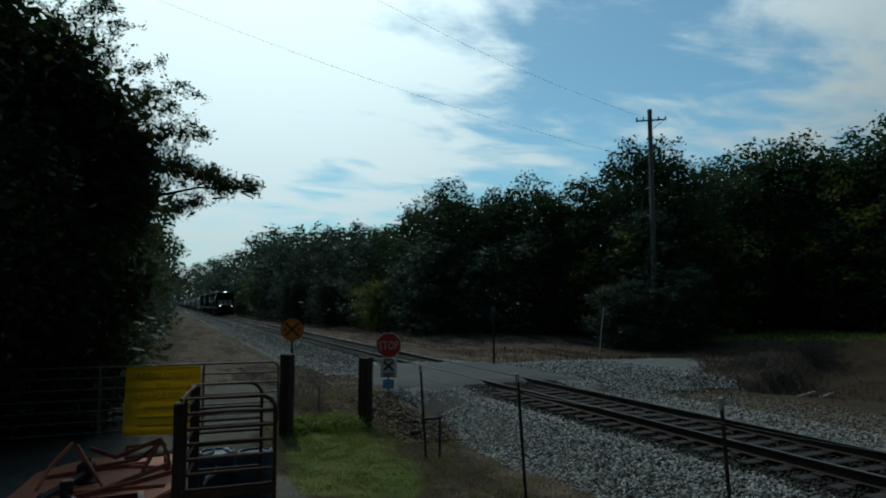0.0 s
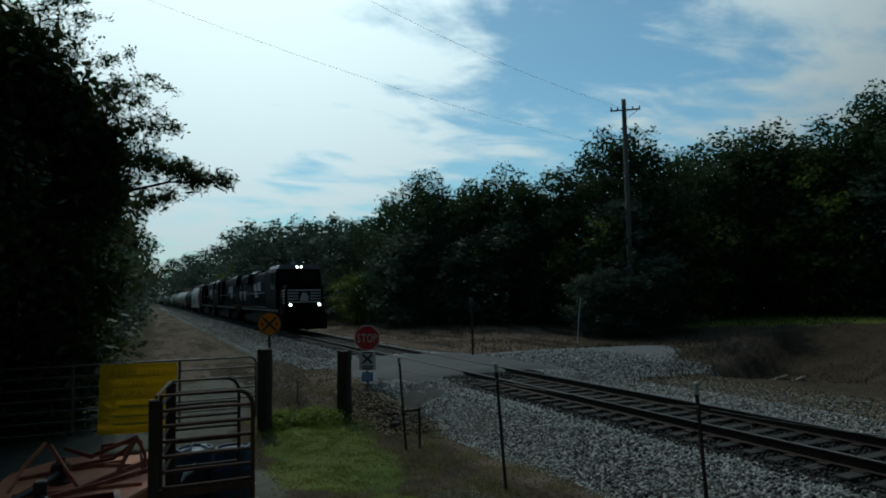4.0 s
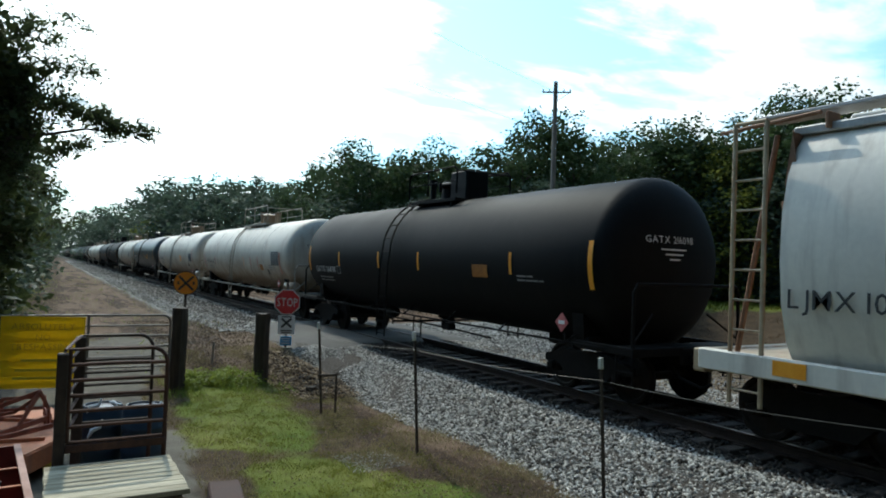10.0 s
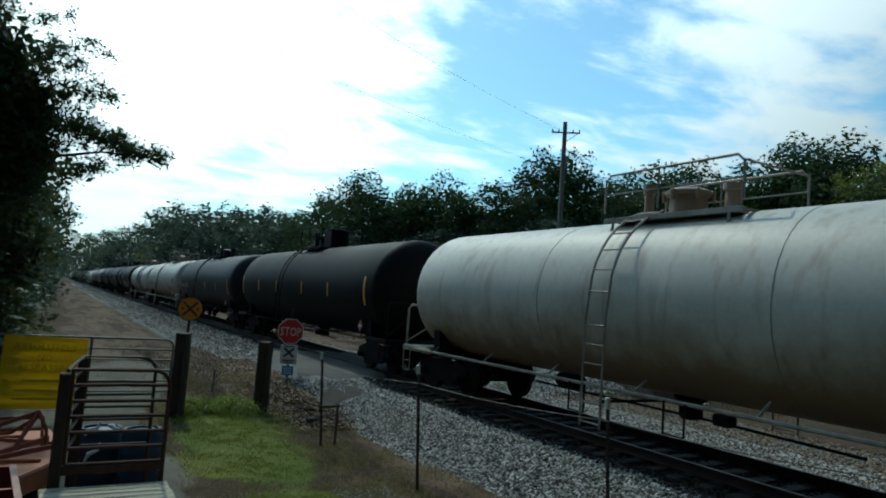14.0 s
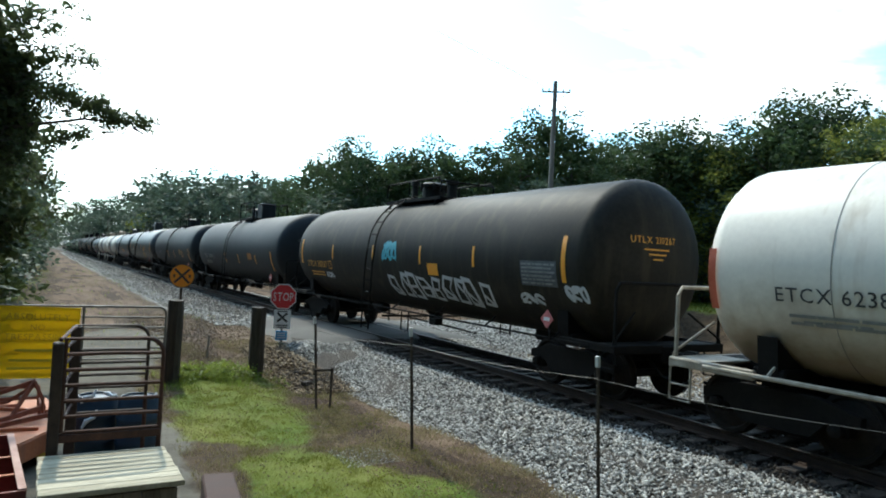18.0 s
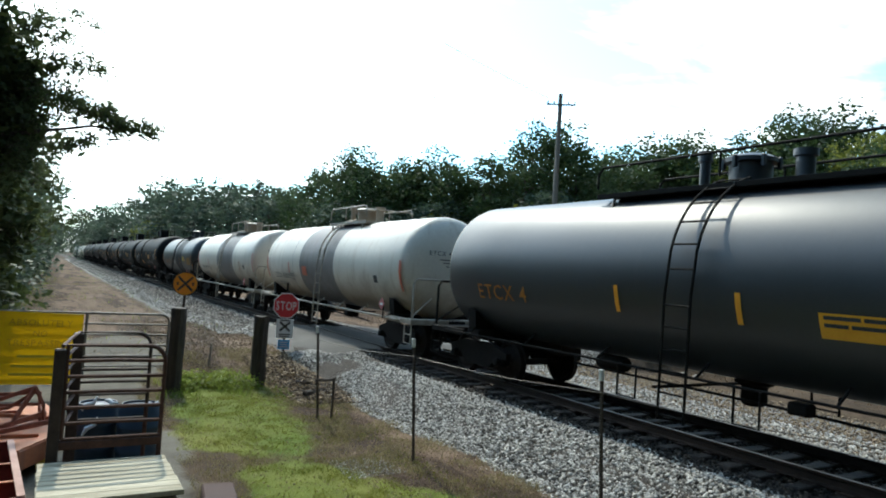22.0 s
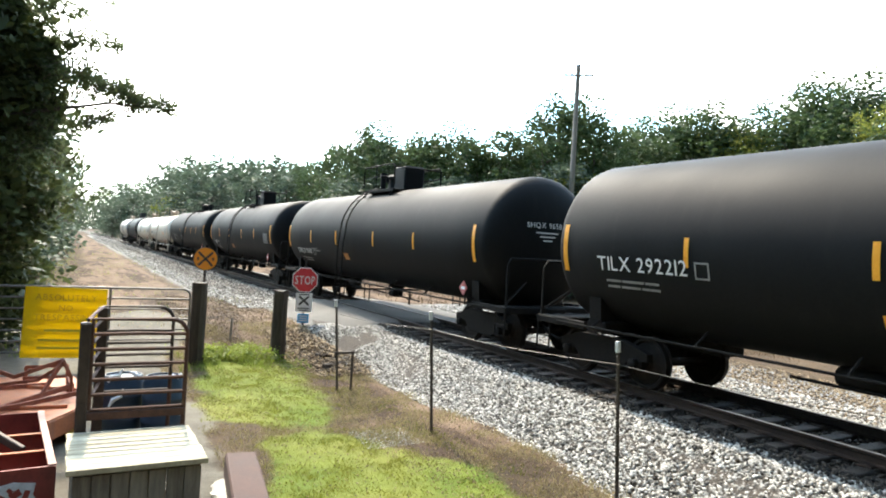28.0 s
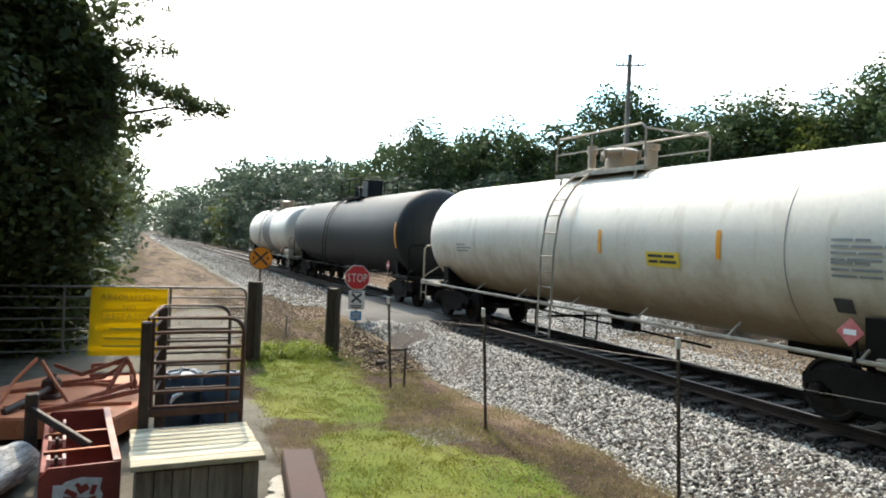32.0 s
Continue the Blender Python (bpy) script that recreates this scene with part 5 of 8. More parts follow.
def top_gear(tone, long_, style):
    """The walkway, guard rails and fittings on top of a tank; height 0 is the top of the shell."""
    deck, rail, dome = Build(), Build(), Build()
    w = 0.85
    for s in (-1, 1):
        deck.box((s * w, 0, -0.05), (0.05, long_, 0.09), 0.006)
        for e in (-1, 1):
            deck.tube([(s * w, e * long_ * 0.42, -0.05), (s * (w + 0.05), e * long_ * 0.42, -0.45)], 0.03, 6)
    hgt = {"low": 0.5, "box": 0.80, "rail": 0.82}[style]
    for s in (-1, 1):
        rail.tube([(s * w, -long_ / 2, 0.1), (s * w, -long_ / 2, hgt - 0.12), (s * w, -long_ / 2 + 0.12, hgt), (s * w, long_ / 2 - 0.12, hgt), (s * w, long_ / 2, hgt - 0.12), (s * w, long_ / 2, 0.1)], 0.024, 6)
        rail.tube([(s * w, 0.2, 0.1), (s * w, 0.2, hgt)], 0.02, 6)
        if style != "low":
            rail.tube([(s * w, -long_ / 2, hgt * 0.55), (s * w, long_ / 2, hgt * 0.55)], 0.016, 6)
    rail.tube([(-w, -long_ / 2, hgt - 0.1), (w, -long_ / 2, hgt - 0.1)], 0.02, 6)
    dome.lathe([(0.34, -0.35), (0.34, 0.42), (0.42, 0.43), (0.42, 0.50), (0.30, 0.56), (0.1, 0.58)], 18, Matrix.Translation((0, 0.25, 0)))
    dome.lathe([(0.14, -0.3), (0.14, 0.45), (0.18, 0.47), (0.18, 0.58)], 12, Matrix.Translation((0.1, -0.62, 0)))
    dome.lathe([(0.09, -0.3), (0.09, 0.5), (0.12, 0.5), (0.12, 0.68)], 12, Matrix.Translation((-0.25, 0.95, 0)))
    for k in range(6):
        a = k * math.pi / 3
        dome.box((0.43 * math.cos(a), 0.25 + 0.43 * math.sin(a), 0.42), (0.07, 0.07, 0.2), 0.01)
    if style == "box":
        dome.box((0, -0.58, 0.34), (0.72, 0.86, 0.92), 0.05)
    return deck, rail, dome


def ladder(r, zc, tone):
    b = Build()
    for s in (-0.24, 0.24):
        line = [(-(r + 0.22), s, 0.35), (-(r + 0.20), s, zc - 0.3)]
        for i in range(1, 9):
            a = radians(5 + 68 * i / 8)
            line.append((-(r + 0.16) * math.cos(a), s, zc + (r + 0.16) * math.sin(a)))
        b.tube(line, 0.024, 6)
    for i in range(6):
        b.tube([(-(r + 0.21), -0.24, 0.42 + 0.33 * i), (-(r + 0.21), 0.24, 0.42 + 0.33 * i)], 0.016, 6)
    for i in range(6):
        a = radians(4 + 13 * i)
        b.tube([(-(r + 0.16) * math.cos(a), -0.24, zc + (r + 0.16) * math.sin(a)), (-(r + 0.16) * math.cos(a), 0.24, zc + (r + 0.16) * math.sin(a))], 0.016, 6)
    return b.mesh("ladder", tone, True)


def end_gear(tone):
    """The end platform with its guard rail, at +y."""
    deck, rails2 = Build(), []
    deck.box((0, 0.08, 1.03), (2.9, 0.58, 0.05), 0.01)
    deck.box((0, 0.34, 0.99), (2.9, 0.08, 0.15), 0.012)
    across = Build()
    across.tube([(-1.38, 0.30, 1.0), (-1.38, 0.30, 2.02), (-1.30, 0.30, 2.14), (0, 0.30, 2.15), (1.30, 0.30, 2.14), (1.38, 0.30, 2.02), (1.38, 0.30, 1.0)], 0.032, 7)
    rails2.append(across)
    for s in (-1, 1):
        side = Build()
        deck.box((s * 1.40, -0.35, 1.0), (0.09, 1.4, 0.14), 0.012)
        side.tube([(s * 1.40, 0.36, 1.0), (s * 1.38, 0.32, 1.15), (s * 0.72, 0.12, 1.62)], 0.022, 6)
        side.tube([(s * 1.42, 0.36, 0.95), (s * 1.42, 0.36, 0.42), (s * 1.42, -0.02, 0.42), (s * 1.42, -0.02, 0.95)], 0.02, 6)
        side.tube([(s * 1.42, 0.36, 0.66), (s * 1.42, -0.02, 0.66)], 0.016, 6)
        rails2.append(side)
    return deck, rails2


def tank_car(front, rear, paint, label, r=1.61, zc=2.54, band=None, marks="", number_at=(6.7, 2.06, 1.95), prints=(), seams=(), ink=INKWHITE, stripes=(), stripe_ink=ORANGE, stripe_z=2.43, style="rail", plates=(), fineprint=True, rails=None, diamond=True, gear_y=0.0, ladder_y=0.6, end_words="", sprays=(), gear_long=3.0, tank_inset=0.85, blocks=()):
    """front and rear: where the car begins and ends along the train, coupler to coupler."""
    length = rear - front
    thing = empty("tank_car", (XC, 0, 0), label, "tank car", "cars of the train")
    CARS.append((thing, (front + rear) / 2))
    h = length / 2
    tl = length - 2 * tank_inset
    rails = rails or UNDER
    make = tank_shell("", r, zc, tl, None)
    key = (round(r, 2), round(zc, 2), round(tl, 2), paint.name)
    if band:
        a, b, bp = band
        part("tank", kept(("tank", *key, "a"), lambda: make(-tl / 2, a, paint)), thing)
        part("tank_band", kept(("tank", *key, "b", bp.name), lambda: make(a, b, bp)), thing, "grey painted band round the tank")
        part("tank", kept(("tank", *key, "c"), lambda: make(b, tl / 2, paint)), thing)
    else:
        part("tank", kept(("tank", *key), lambda: make(-tl / 2, tl / 2, paint)), thing)
    # thin weld seams round the shell
    def seam():
        ring = [((r + 0.001) * math.cos(a), 0, zc + (r + 0.001) * math.sin(a)) for a in [2 * math.pi * i / 44 for i in range(44)]]
        return Build().tube(ring, 0.006, 4, closed=True).mesh("weld_seam", BANDGREY, True)
    for q in seams:
        part("weld_seam", kept(("seam", *key), seam), thing, at=(0, q, 0))
    for s in (-1, 1):
        part("stub_sill", kept("sill", lambda: Build().box((0, -1.6, 0.90), (0.55, 3.6, 0.32), 0.03).mesh("stub_sill", UNDER)), thing, at=(0, s * (h - 0.75), 0), turn=0 if s > 0 else math.pi)

    def saddle():
        b = Build()
        b.box((0, 0, 1.02), (2.5, 0.5, 0.18), 0.03)
        for s in (-1, 1):
            b.prism([(0, 1.0), (1.25, 1.0), (1.3, 1.55), (0.9, 1.25)], 0.3, Matrix.Translation((0, 0.15, 0)) @ Matrix.Diagonal((s, 1, 1, 1)) @ Matrix.Rotation(math.pi / 2, 4, "X"))
        return b.mesh("tank_saddle", UNDER)
    for s in (-1, 1):
        truck(thing, s * (h - 2.1))
        part("tank_saddle", kept("saddle", saddle), thing, at=(0, s * (h - 2.1), 0))
        coupler(thing, s * (h - 1.0), s)
        dk, rl = end_gear(rails)
        part("end_platform", kept(("end_deck", rails.name), lambda: dk.mesh("end_platform", rails)), thing, at=(0, s * (h - 0.95), 0), turn=0 if s > 0 else math.pi)
        for i in (0, 1, 2):
            part("end_step" if i else "end_rail", kept(("end_rail", i, rails.name), lambda: rl[i].mesh("end_rail", rails, True)), thing, at=(0, s * (h - 0.95), 0), turn=0 if s > 0 else math.pi)
    for s in (-1, 1):
        def running():
            b = Build().tube([(0, -h + 1.2, 1.0), (0, h - 1.2, 1.0)], 0.034 if rails is GRIMERAIL else 0.022, 7)
            for i in range(7):
                y = -h + 2.2 + (length - 4.4) * i / 6
                b.tube([(0, y, 1.0), (0.30, y, 1.22)], 0.022, 6)
            return b.mesh("running_rail", rails, True)
        part("running_rail", kept(("run", round(length, 1), rails.name), running), thing, at=(s * 1.44, 0, 0), turn=0 if s < 0 else math.pi)
        part("ladder", kept(("ladder", round(r, 2), round(zc, 2), rails.name), lambda: ladder(r, zc, rails)), thing, at=(0, ladder_y * -s, 0), turn=0 if s < 0 else math.pi)
    dk, rl, dm = top_gear(rails, gear_long, style)
    wk = part("walkway", kept(("deck", style, gear_long, rails.name), lambda: dk.box((0, 0, -0.07), (1.66, gear_long * 0.9, 0.03), 0.004).mesh("walkway", rails)), thing, at=(0, gear_y, zc + r - 0.02))
    for i in range(int(gear_long / 0.17)):
        part("slat", kept(("slat", rails.name), lambda: Build().box((0, 0, 0), (1.7, 0.08, 0.035), 0.004).mesh("slat", rails)), wk, at=(0, -gear_long / 2 + 0.17 * (i + 0.5), -0.03))
    part("guard_rail", kept(("guard", style, gear_long, rails.name), lambda: rl.mesh("guard_rail", rails, True)), thing, at=(0, gear_y, zc + r - 0.02))
    part("manway", kept(("dome", style, paint.name), lambda: dm.mesh("manway", paint, True)), thing, at=(0, gear_y, zc + r - 0.02))

    def belly():
        b = Build()
        b.lathe([(0.16, 0.55), (0.2, 0.6), (0.2, 0.85), (0.3, 0.9), (0.3, 1.05)], 14)
        b.tube([(-1.3, 0.9, 0.72), (1.3, 0.9, 0.72)], 0.03, 6)
        b.lathe([(0.12, -0.35), (0.14, -0.32), (0.14, 0.32), (0.12, 0.35)], 14, Matrix.Translation((-0.5, 2.6, 0.86)) @ Matrix.Rotation(math.pi / 2, 4, "X"))
        b.tube([(-0.9, -3.4, 0.7), (-0.5, -1, 0.68), (-0.6, 3.6, 0.72)], 0.025, 6)
        b.box((-0.7, -1.2, 0.76), (0.22, 0.32, 0.18), 0.03)
        for y in (-1.1, 1.1):
            b.tube([(-1.5, y, 1.0), (-1.5, y, 0.5), (-1.5, y + 0.4, 0.5), (-1.5, y + 0.4, 1.0)], 0.02, 6)
        return b.mesh("brake_gear", UNDER, True)
    part("brake_gear", kept("belly", belly), thing)
    if rails is GRIMERAIL and r > 1.55:
        part("air_reservoir", kept(("reservoir", paint.name), lambda: Build().lathe([(0.08, -0.56), (0.18, -0.53), (0.22, -0.46), (0.22, 0.46), (0.18, 0.53), (0.08, 0.56)], 16, Matrix.Rotation(math.pi / 2, 4, "X")).mesh("air_reservoir", paint, True)), thing, "pale air cylinder under the tank's end", at=(-1.18, -h + 1.62, 1.24))
    # what is painted and stuck on the side towards the viewer; -y is the front
    for y in stripes:
        end = abs(y) > tl / 2 - 1.75
        patch("reflector", thing, r, zc, y + (0.06 if end else 0.045), stripe_z - (0.42 if end else 0.22), 0.12 if end else 0.09, 0.88 if end else 0.46, stripe_ink, "upright reflective strip")
    if marks:
        yl, zl, wide = number_at
        one = max(p[0] for p in lettering(marks, 1.0)[0])
        first, last = marks.split(" ")
        two = max(p[0] for p in lettering(last, 1.0)[0])
        stencil("reporting_mark", thing, first, r, zc, yl, zl, wide / one, ink, "stencilled reporting mark")
        stencil("car_number", thing, last, r, zc, yl - wide * (one - two) / one, zl, wide / one, ink, "stencilled car number")
        if fineprint and marks != "ETCX 630557":
            x0, q = wide + 0.14, 0.27
            ring = [(x0, 0), (x0 + q, 0), (x0 + q, q), (x0, q), (x0 + 0.03, 0.03), (x0 + q - 0.03, 0.03), (x0 + q - 0.03, q - 0.03), (x0 + 0.03, q - 0.03)]
            part("stencil_frame", Build().add(*on_tank([(*v, 0) for v in ring], [(i, (i + 1) % 4, 4 + (i + 1) % 4, 4 + i) for i in range(4)], r, zc, yl, zl - 0.04, -1, 0.015)).mesh("stencil_frame", FAINT if ink is INKWHITE else ink), thing, "small stencilled square frame")
            word_bars("small_print", thing, r, zc, yl - 0.15, zl - 0.2, [[0.35, 0.5, 0.3], [0.3, 0.45, 0.4]], 0.045, 0.11, FAINT if ink is not INKORANGE else ink)
    for y, z, rows in prints:
        word_bars("small_print", thing, r, zc, y + 0.4, z + 0.12, [[0.3, 0.2], [0.25, 0.4, 0.15], [0.35, 0.3], [0.2, 0.45]][:rows], 0.035, 0.085, FAINT)
    for y, z, w, hh, mt, lb in plates:
        patch("panel", thing, r, zc, y, z, w, hh, mt, lb)
        if mt is DATAGREY:
            rows = Build()
            for i in range(6):
                x, k = 0.04, (i * 5 + int(abs(y) * 7)) % 4
                while x < w - 0.12:
                    q = 0.07 + 0.05 * ((k * 3) % 4)
                    vs, fs = panel_grid(min(q, w - x - 0.04), hh * 0.075, 1, 1)
                    rows.add(*on_tank([(a + x, c + hh * (0.08 + 0.15 * i), 0) for a, c, _ in vs], fs, r, zc, y, z, -1, 0.018))
                    x, k = x + q + 0.03, k + 1
            tagged(part("panel_print", rows.mesh("panel_print", FAINT), thing, "rows of small grey print"), kind="stuff")
        if mt is YELLOW or mt is AMBER:
            word_bars("panel_print", thing, r + 0.004, zc, y - 0.06, z + hh - 0.10, [[w * 0.45, w * 0.3], [w * 0.3, w * 0.5]], 0.05, 0.10, INKBLACK)
    if end_words:
        vs, fs = lettering(end_words, 0.13)
        wide = max(p[0] for p in vs)

        def head_y(x, z):
            q = min(0.98, math.hypot(x, z) / r)
            return -(tl / 2 - r * 0.4 + r * 0.4 * math.sqrt(1 - q * q)) - 0.02
        b = Build().add([(p[0] - wide / 2 - 0.25, head_y(p[0] - wide / 2 - 0.25, p[1] + 0.35), zc + 0.35 + p[1]) for p in vs], fs)
        for i in range(3):
            x0, x1, z0 = -0.5 + 0.1 * i, 0.12 - 0.08 * i, 0.22 - 0.09 * i
            b.add([(x0, head_y(x0, z0), zc + z0), (x1, head_y(x1, z0), zc + z0), (x1, head_y(x1, z0 + 0.028), zc + z0 + 0.028), (x0, head_y(x0, z0 + 0.028), zc + z0 + 0.028)], [(0, 1, 2, 3)])
        part("end_number", b.mesh("end_number", ink), thing, "small stencilled number on the tank end")
    if diamond:
        pl = part("placard", kept("placard", lambda: Build().prism([(0, -0.185), (0.185, 0), (0, 0.185), (-0.185, 0)], 0.012, Matrix.Rotation(-math.pi / 2, 4, "Z") @ Matrix.Rotation(math.pi / 2, 4, "X")).mesh("placard", PLACARD)), thing, "faded red diamond hazard placard", at=(-1.5, -h + 2.3, 1.36))
        part("placard_panel", kept("placard_panel", lambda: Build().box((-0.016, 0, 0), (0.006, 0.17, 0.07), 0.002).mesh("placard_panel", SIGNWHITE)), pl)
        part("placard_holder", kept("placard_holder", lambda: Build().box((0, 0, 0), (0.03, 0.05, 0.5), 0.005).mesh("placard_holder", UNDER)), thing, at=(-1.47, -h + 2.25, 1.2))
    for mt, y, z, w, hh, k, seed in blocks:
        block_graffiti(thing, r, zc, y, z, w, hh, k, mt, seed)
    for mt, y, z, w, hh, seed in sprays:
        if mt is None:
            filled_scrawl(thing, r, zc, y, z, w, hh, seed)
        else:
            scrawl(thing, r, zc, y, z, w, hh, mt, seed)
    return thing


def scrawl(thing, r, zc, y0, z0, w, h, material, seed):
    """Loops of spray paint that form no letters."""
    rng = random.Random(seed)
    n = max(3, int(w / 0.42))
    for i in range(n):
        x = w * (i + 0.5) / n
        pts = []
        ph, kx, ky = rng.uniform(0, 6.28), rng.choice((1, 2)), rng.choice((1, 2, 3))
        for j in range(17):
            t = j / 16 * 6.28 * 0.9
            pts.append((x + 0.30 * w / n * 1.7 * math.sin(kx * t + ph), h / 2 + h * 0.46 * math.cos(ky * t * 0.7 + ph * 2)))
        vs = []
        for j, (ax, ay) in enumerate(pts):
            (px, py), (qx, qy) = pts[max(0, j - 1)], pts[min(16, j + 1)]
            d = math.hypot(qx - px, qy - py) or 1
            ox, oy = -(qy - py) / d * 0.035, (qx - px) / d * 0.035
            vs += [(ax - ox, ay - oy, 0), (ax + ox, ay + oy, 0)]
        fs = [(2 * j, 2 * j + 2, 2 * j + 3, 2 * j + 1) for j in range(16)]
        b = Build().add(*on_tank(vs, fs, r, zc, y0, z0, -1, 0.014 + 0.001 * (i % 5)))
        part("graffiti_stroke", b.mesh("graffiti_stroke", material), thing, "looped stroke of spray paint")


def block_graffiti(thing, r, zc, y0, z0, w, h, count, material, seed):
    """A row of fat, slanted outlined shapes with a stroke across each, forming no letters."""
    rng = random.Random(seed)
    cell = w / count
    for i in range(count):
        x0, lean, top, low = cell * i, rng.uniform(-0.25, 0.3) * h, h * rng.uniform(0.82, 1.0), h * rng.uniform(0.0, 0.14)
        wide = cell * rng.uniform(0.80, 0.98)
        bend = rng.uniform(-0.10, 0.10)
        ring = [(x0 + lean, top), (x0 + lean + wide * 0.9, top - 0.06 * h), (x0 + wide + bend, (top + low) / 2), (x0 + wide * 1.02, low), (x0 + wide * 0.1, low + 0.05 * h), (x0 + lean * 0.5 + bend, (top + low) / 2)]
        cx, cy = sum(q[0] for q in ring) / 6, sum(q[1] for q in ring) / 6
        inner = [(cx + (x - cx) * 0.62, cy + (y - cy) * 0.72) for x, y in ring]
        vs = [(x, y, 0) for x, y in ring + inner]
        part("graffiti_outline", Build().add(*on_tank(vs, [(j, (j + 1) % 6, 6 + (j + 1) % 6, 6 + j) for j in range(6)], r, zc, y0, z0, -1, 0.014 + 0.001 * (i % 3))).mesh("graffiti_outline", material), thing, "fat silver sprayed outline")
        a, b = inner[rng.choice((0, 5))], inner[rng.choice((2, 3))]
        d = math.hypot(b[0] - a[0], b[1] - a[1])
        ox, oy = -(b[1] - a[1]) / d * 0.04, (b[0] - a[0]) / d * 0.04
        vs = [(a[0] - ox, a[1] - oy, 0), (b[0] - ox, b[1] - oy, 0), (b[0] + ox, b[1] + oy, 0), (a[0] + ox, a[1] + oy, 0)]
        part("graffiti_stroke", Build().add(*on_tank(vs, [(0, 1, 2, 3)], r, zc, y0, z0, -1, 0.018)).mesh("graffiti_stroke", material), thing, "silver sprayed stroke")


def filled_scrawl(thing, r, zc, y0, z0, w, h, seed):
    """A grey filled shape with a dark ragged rim and pale strokes, forming no letters."""
    rng = random.Random(seed)
    n = 16
    low = [0.12 + 0.12 * math.sin(i * 1.3) + rng.uniform(0, 0.08) + 0.25 * abs(i / n - 0.5) for i in range(n + 1)]
    high = [0.98 - 0.1 * abs(math.sin(i * 1.1)) - rng.uniform(0, 0.08) - 0.45 * abs(i / n - 0.5) for i in range(n + 1)]
    for grow, mt, name, lift in ((0.05, INKBLACK, "graffiti_rim", 0.013), (0.0, GRAFFITI["grey"], "graffiti_fill", 0.016)):
        b = Build()
        vs = [(w * i / n + grow * (1 if i == n else -1 if i == 0 else 0), h * ((low[i] - grow) + (high[i] - low[i] + 2 * grow) * j / 5), 0) for j in range(6) for i in range(n + 1)]
        fs = [(j * (n + 1) + i, j * (n + 1) + i + 1, (j + 1) * (n + 1) + i + 1, (j + 1) * (n + 1) + i) for j in range(5) for i in range(n)]
        part(name, b.add(*on_tank(vs, fs, r, zc, y0, z0, -1, lift)).mesh(name, mt), thing, "dark ragged rim" if grow else "grey sprayed shape")
    scrawl(thing, r + 0.006, zc, y0 - 0.15 * w, z0 + 0.25 * h, 0.7 * w, 0.5 * h, GRAFFITI["silver"], seed)


MODERN = (7.6, 4.75, 1.97, -1.35, -4.15, -7.3)
LOOSE = (5.1, 2.0, -1.2, -4.3)


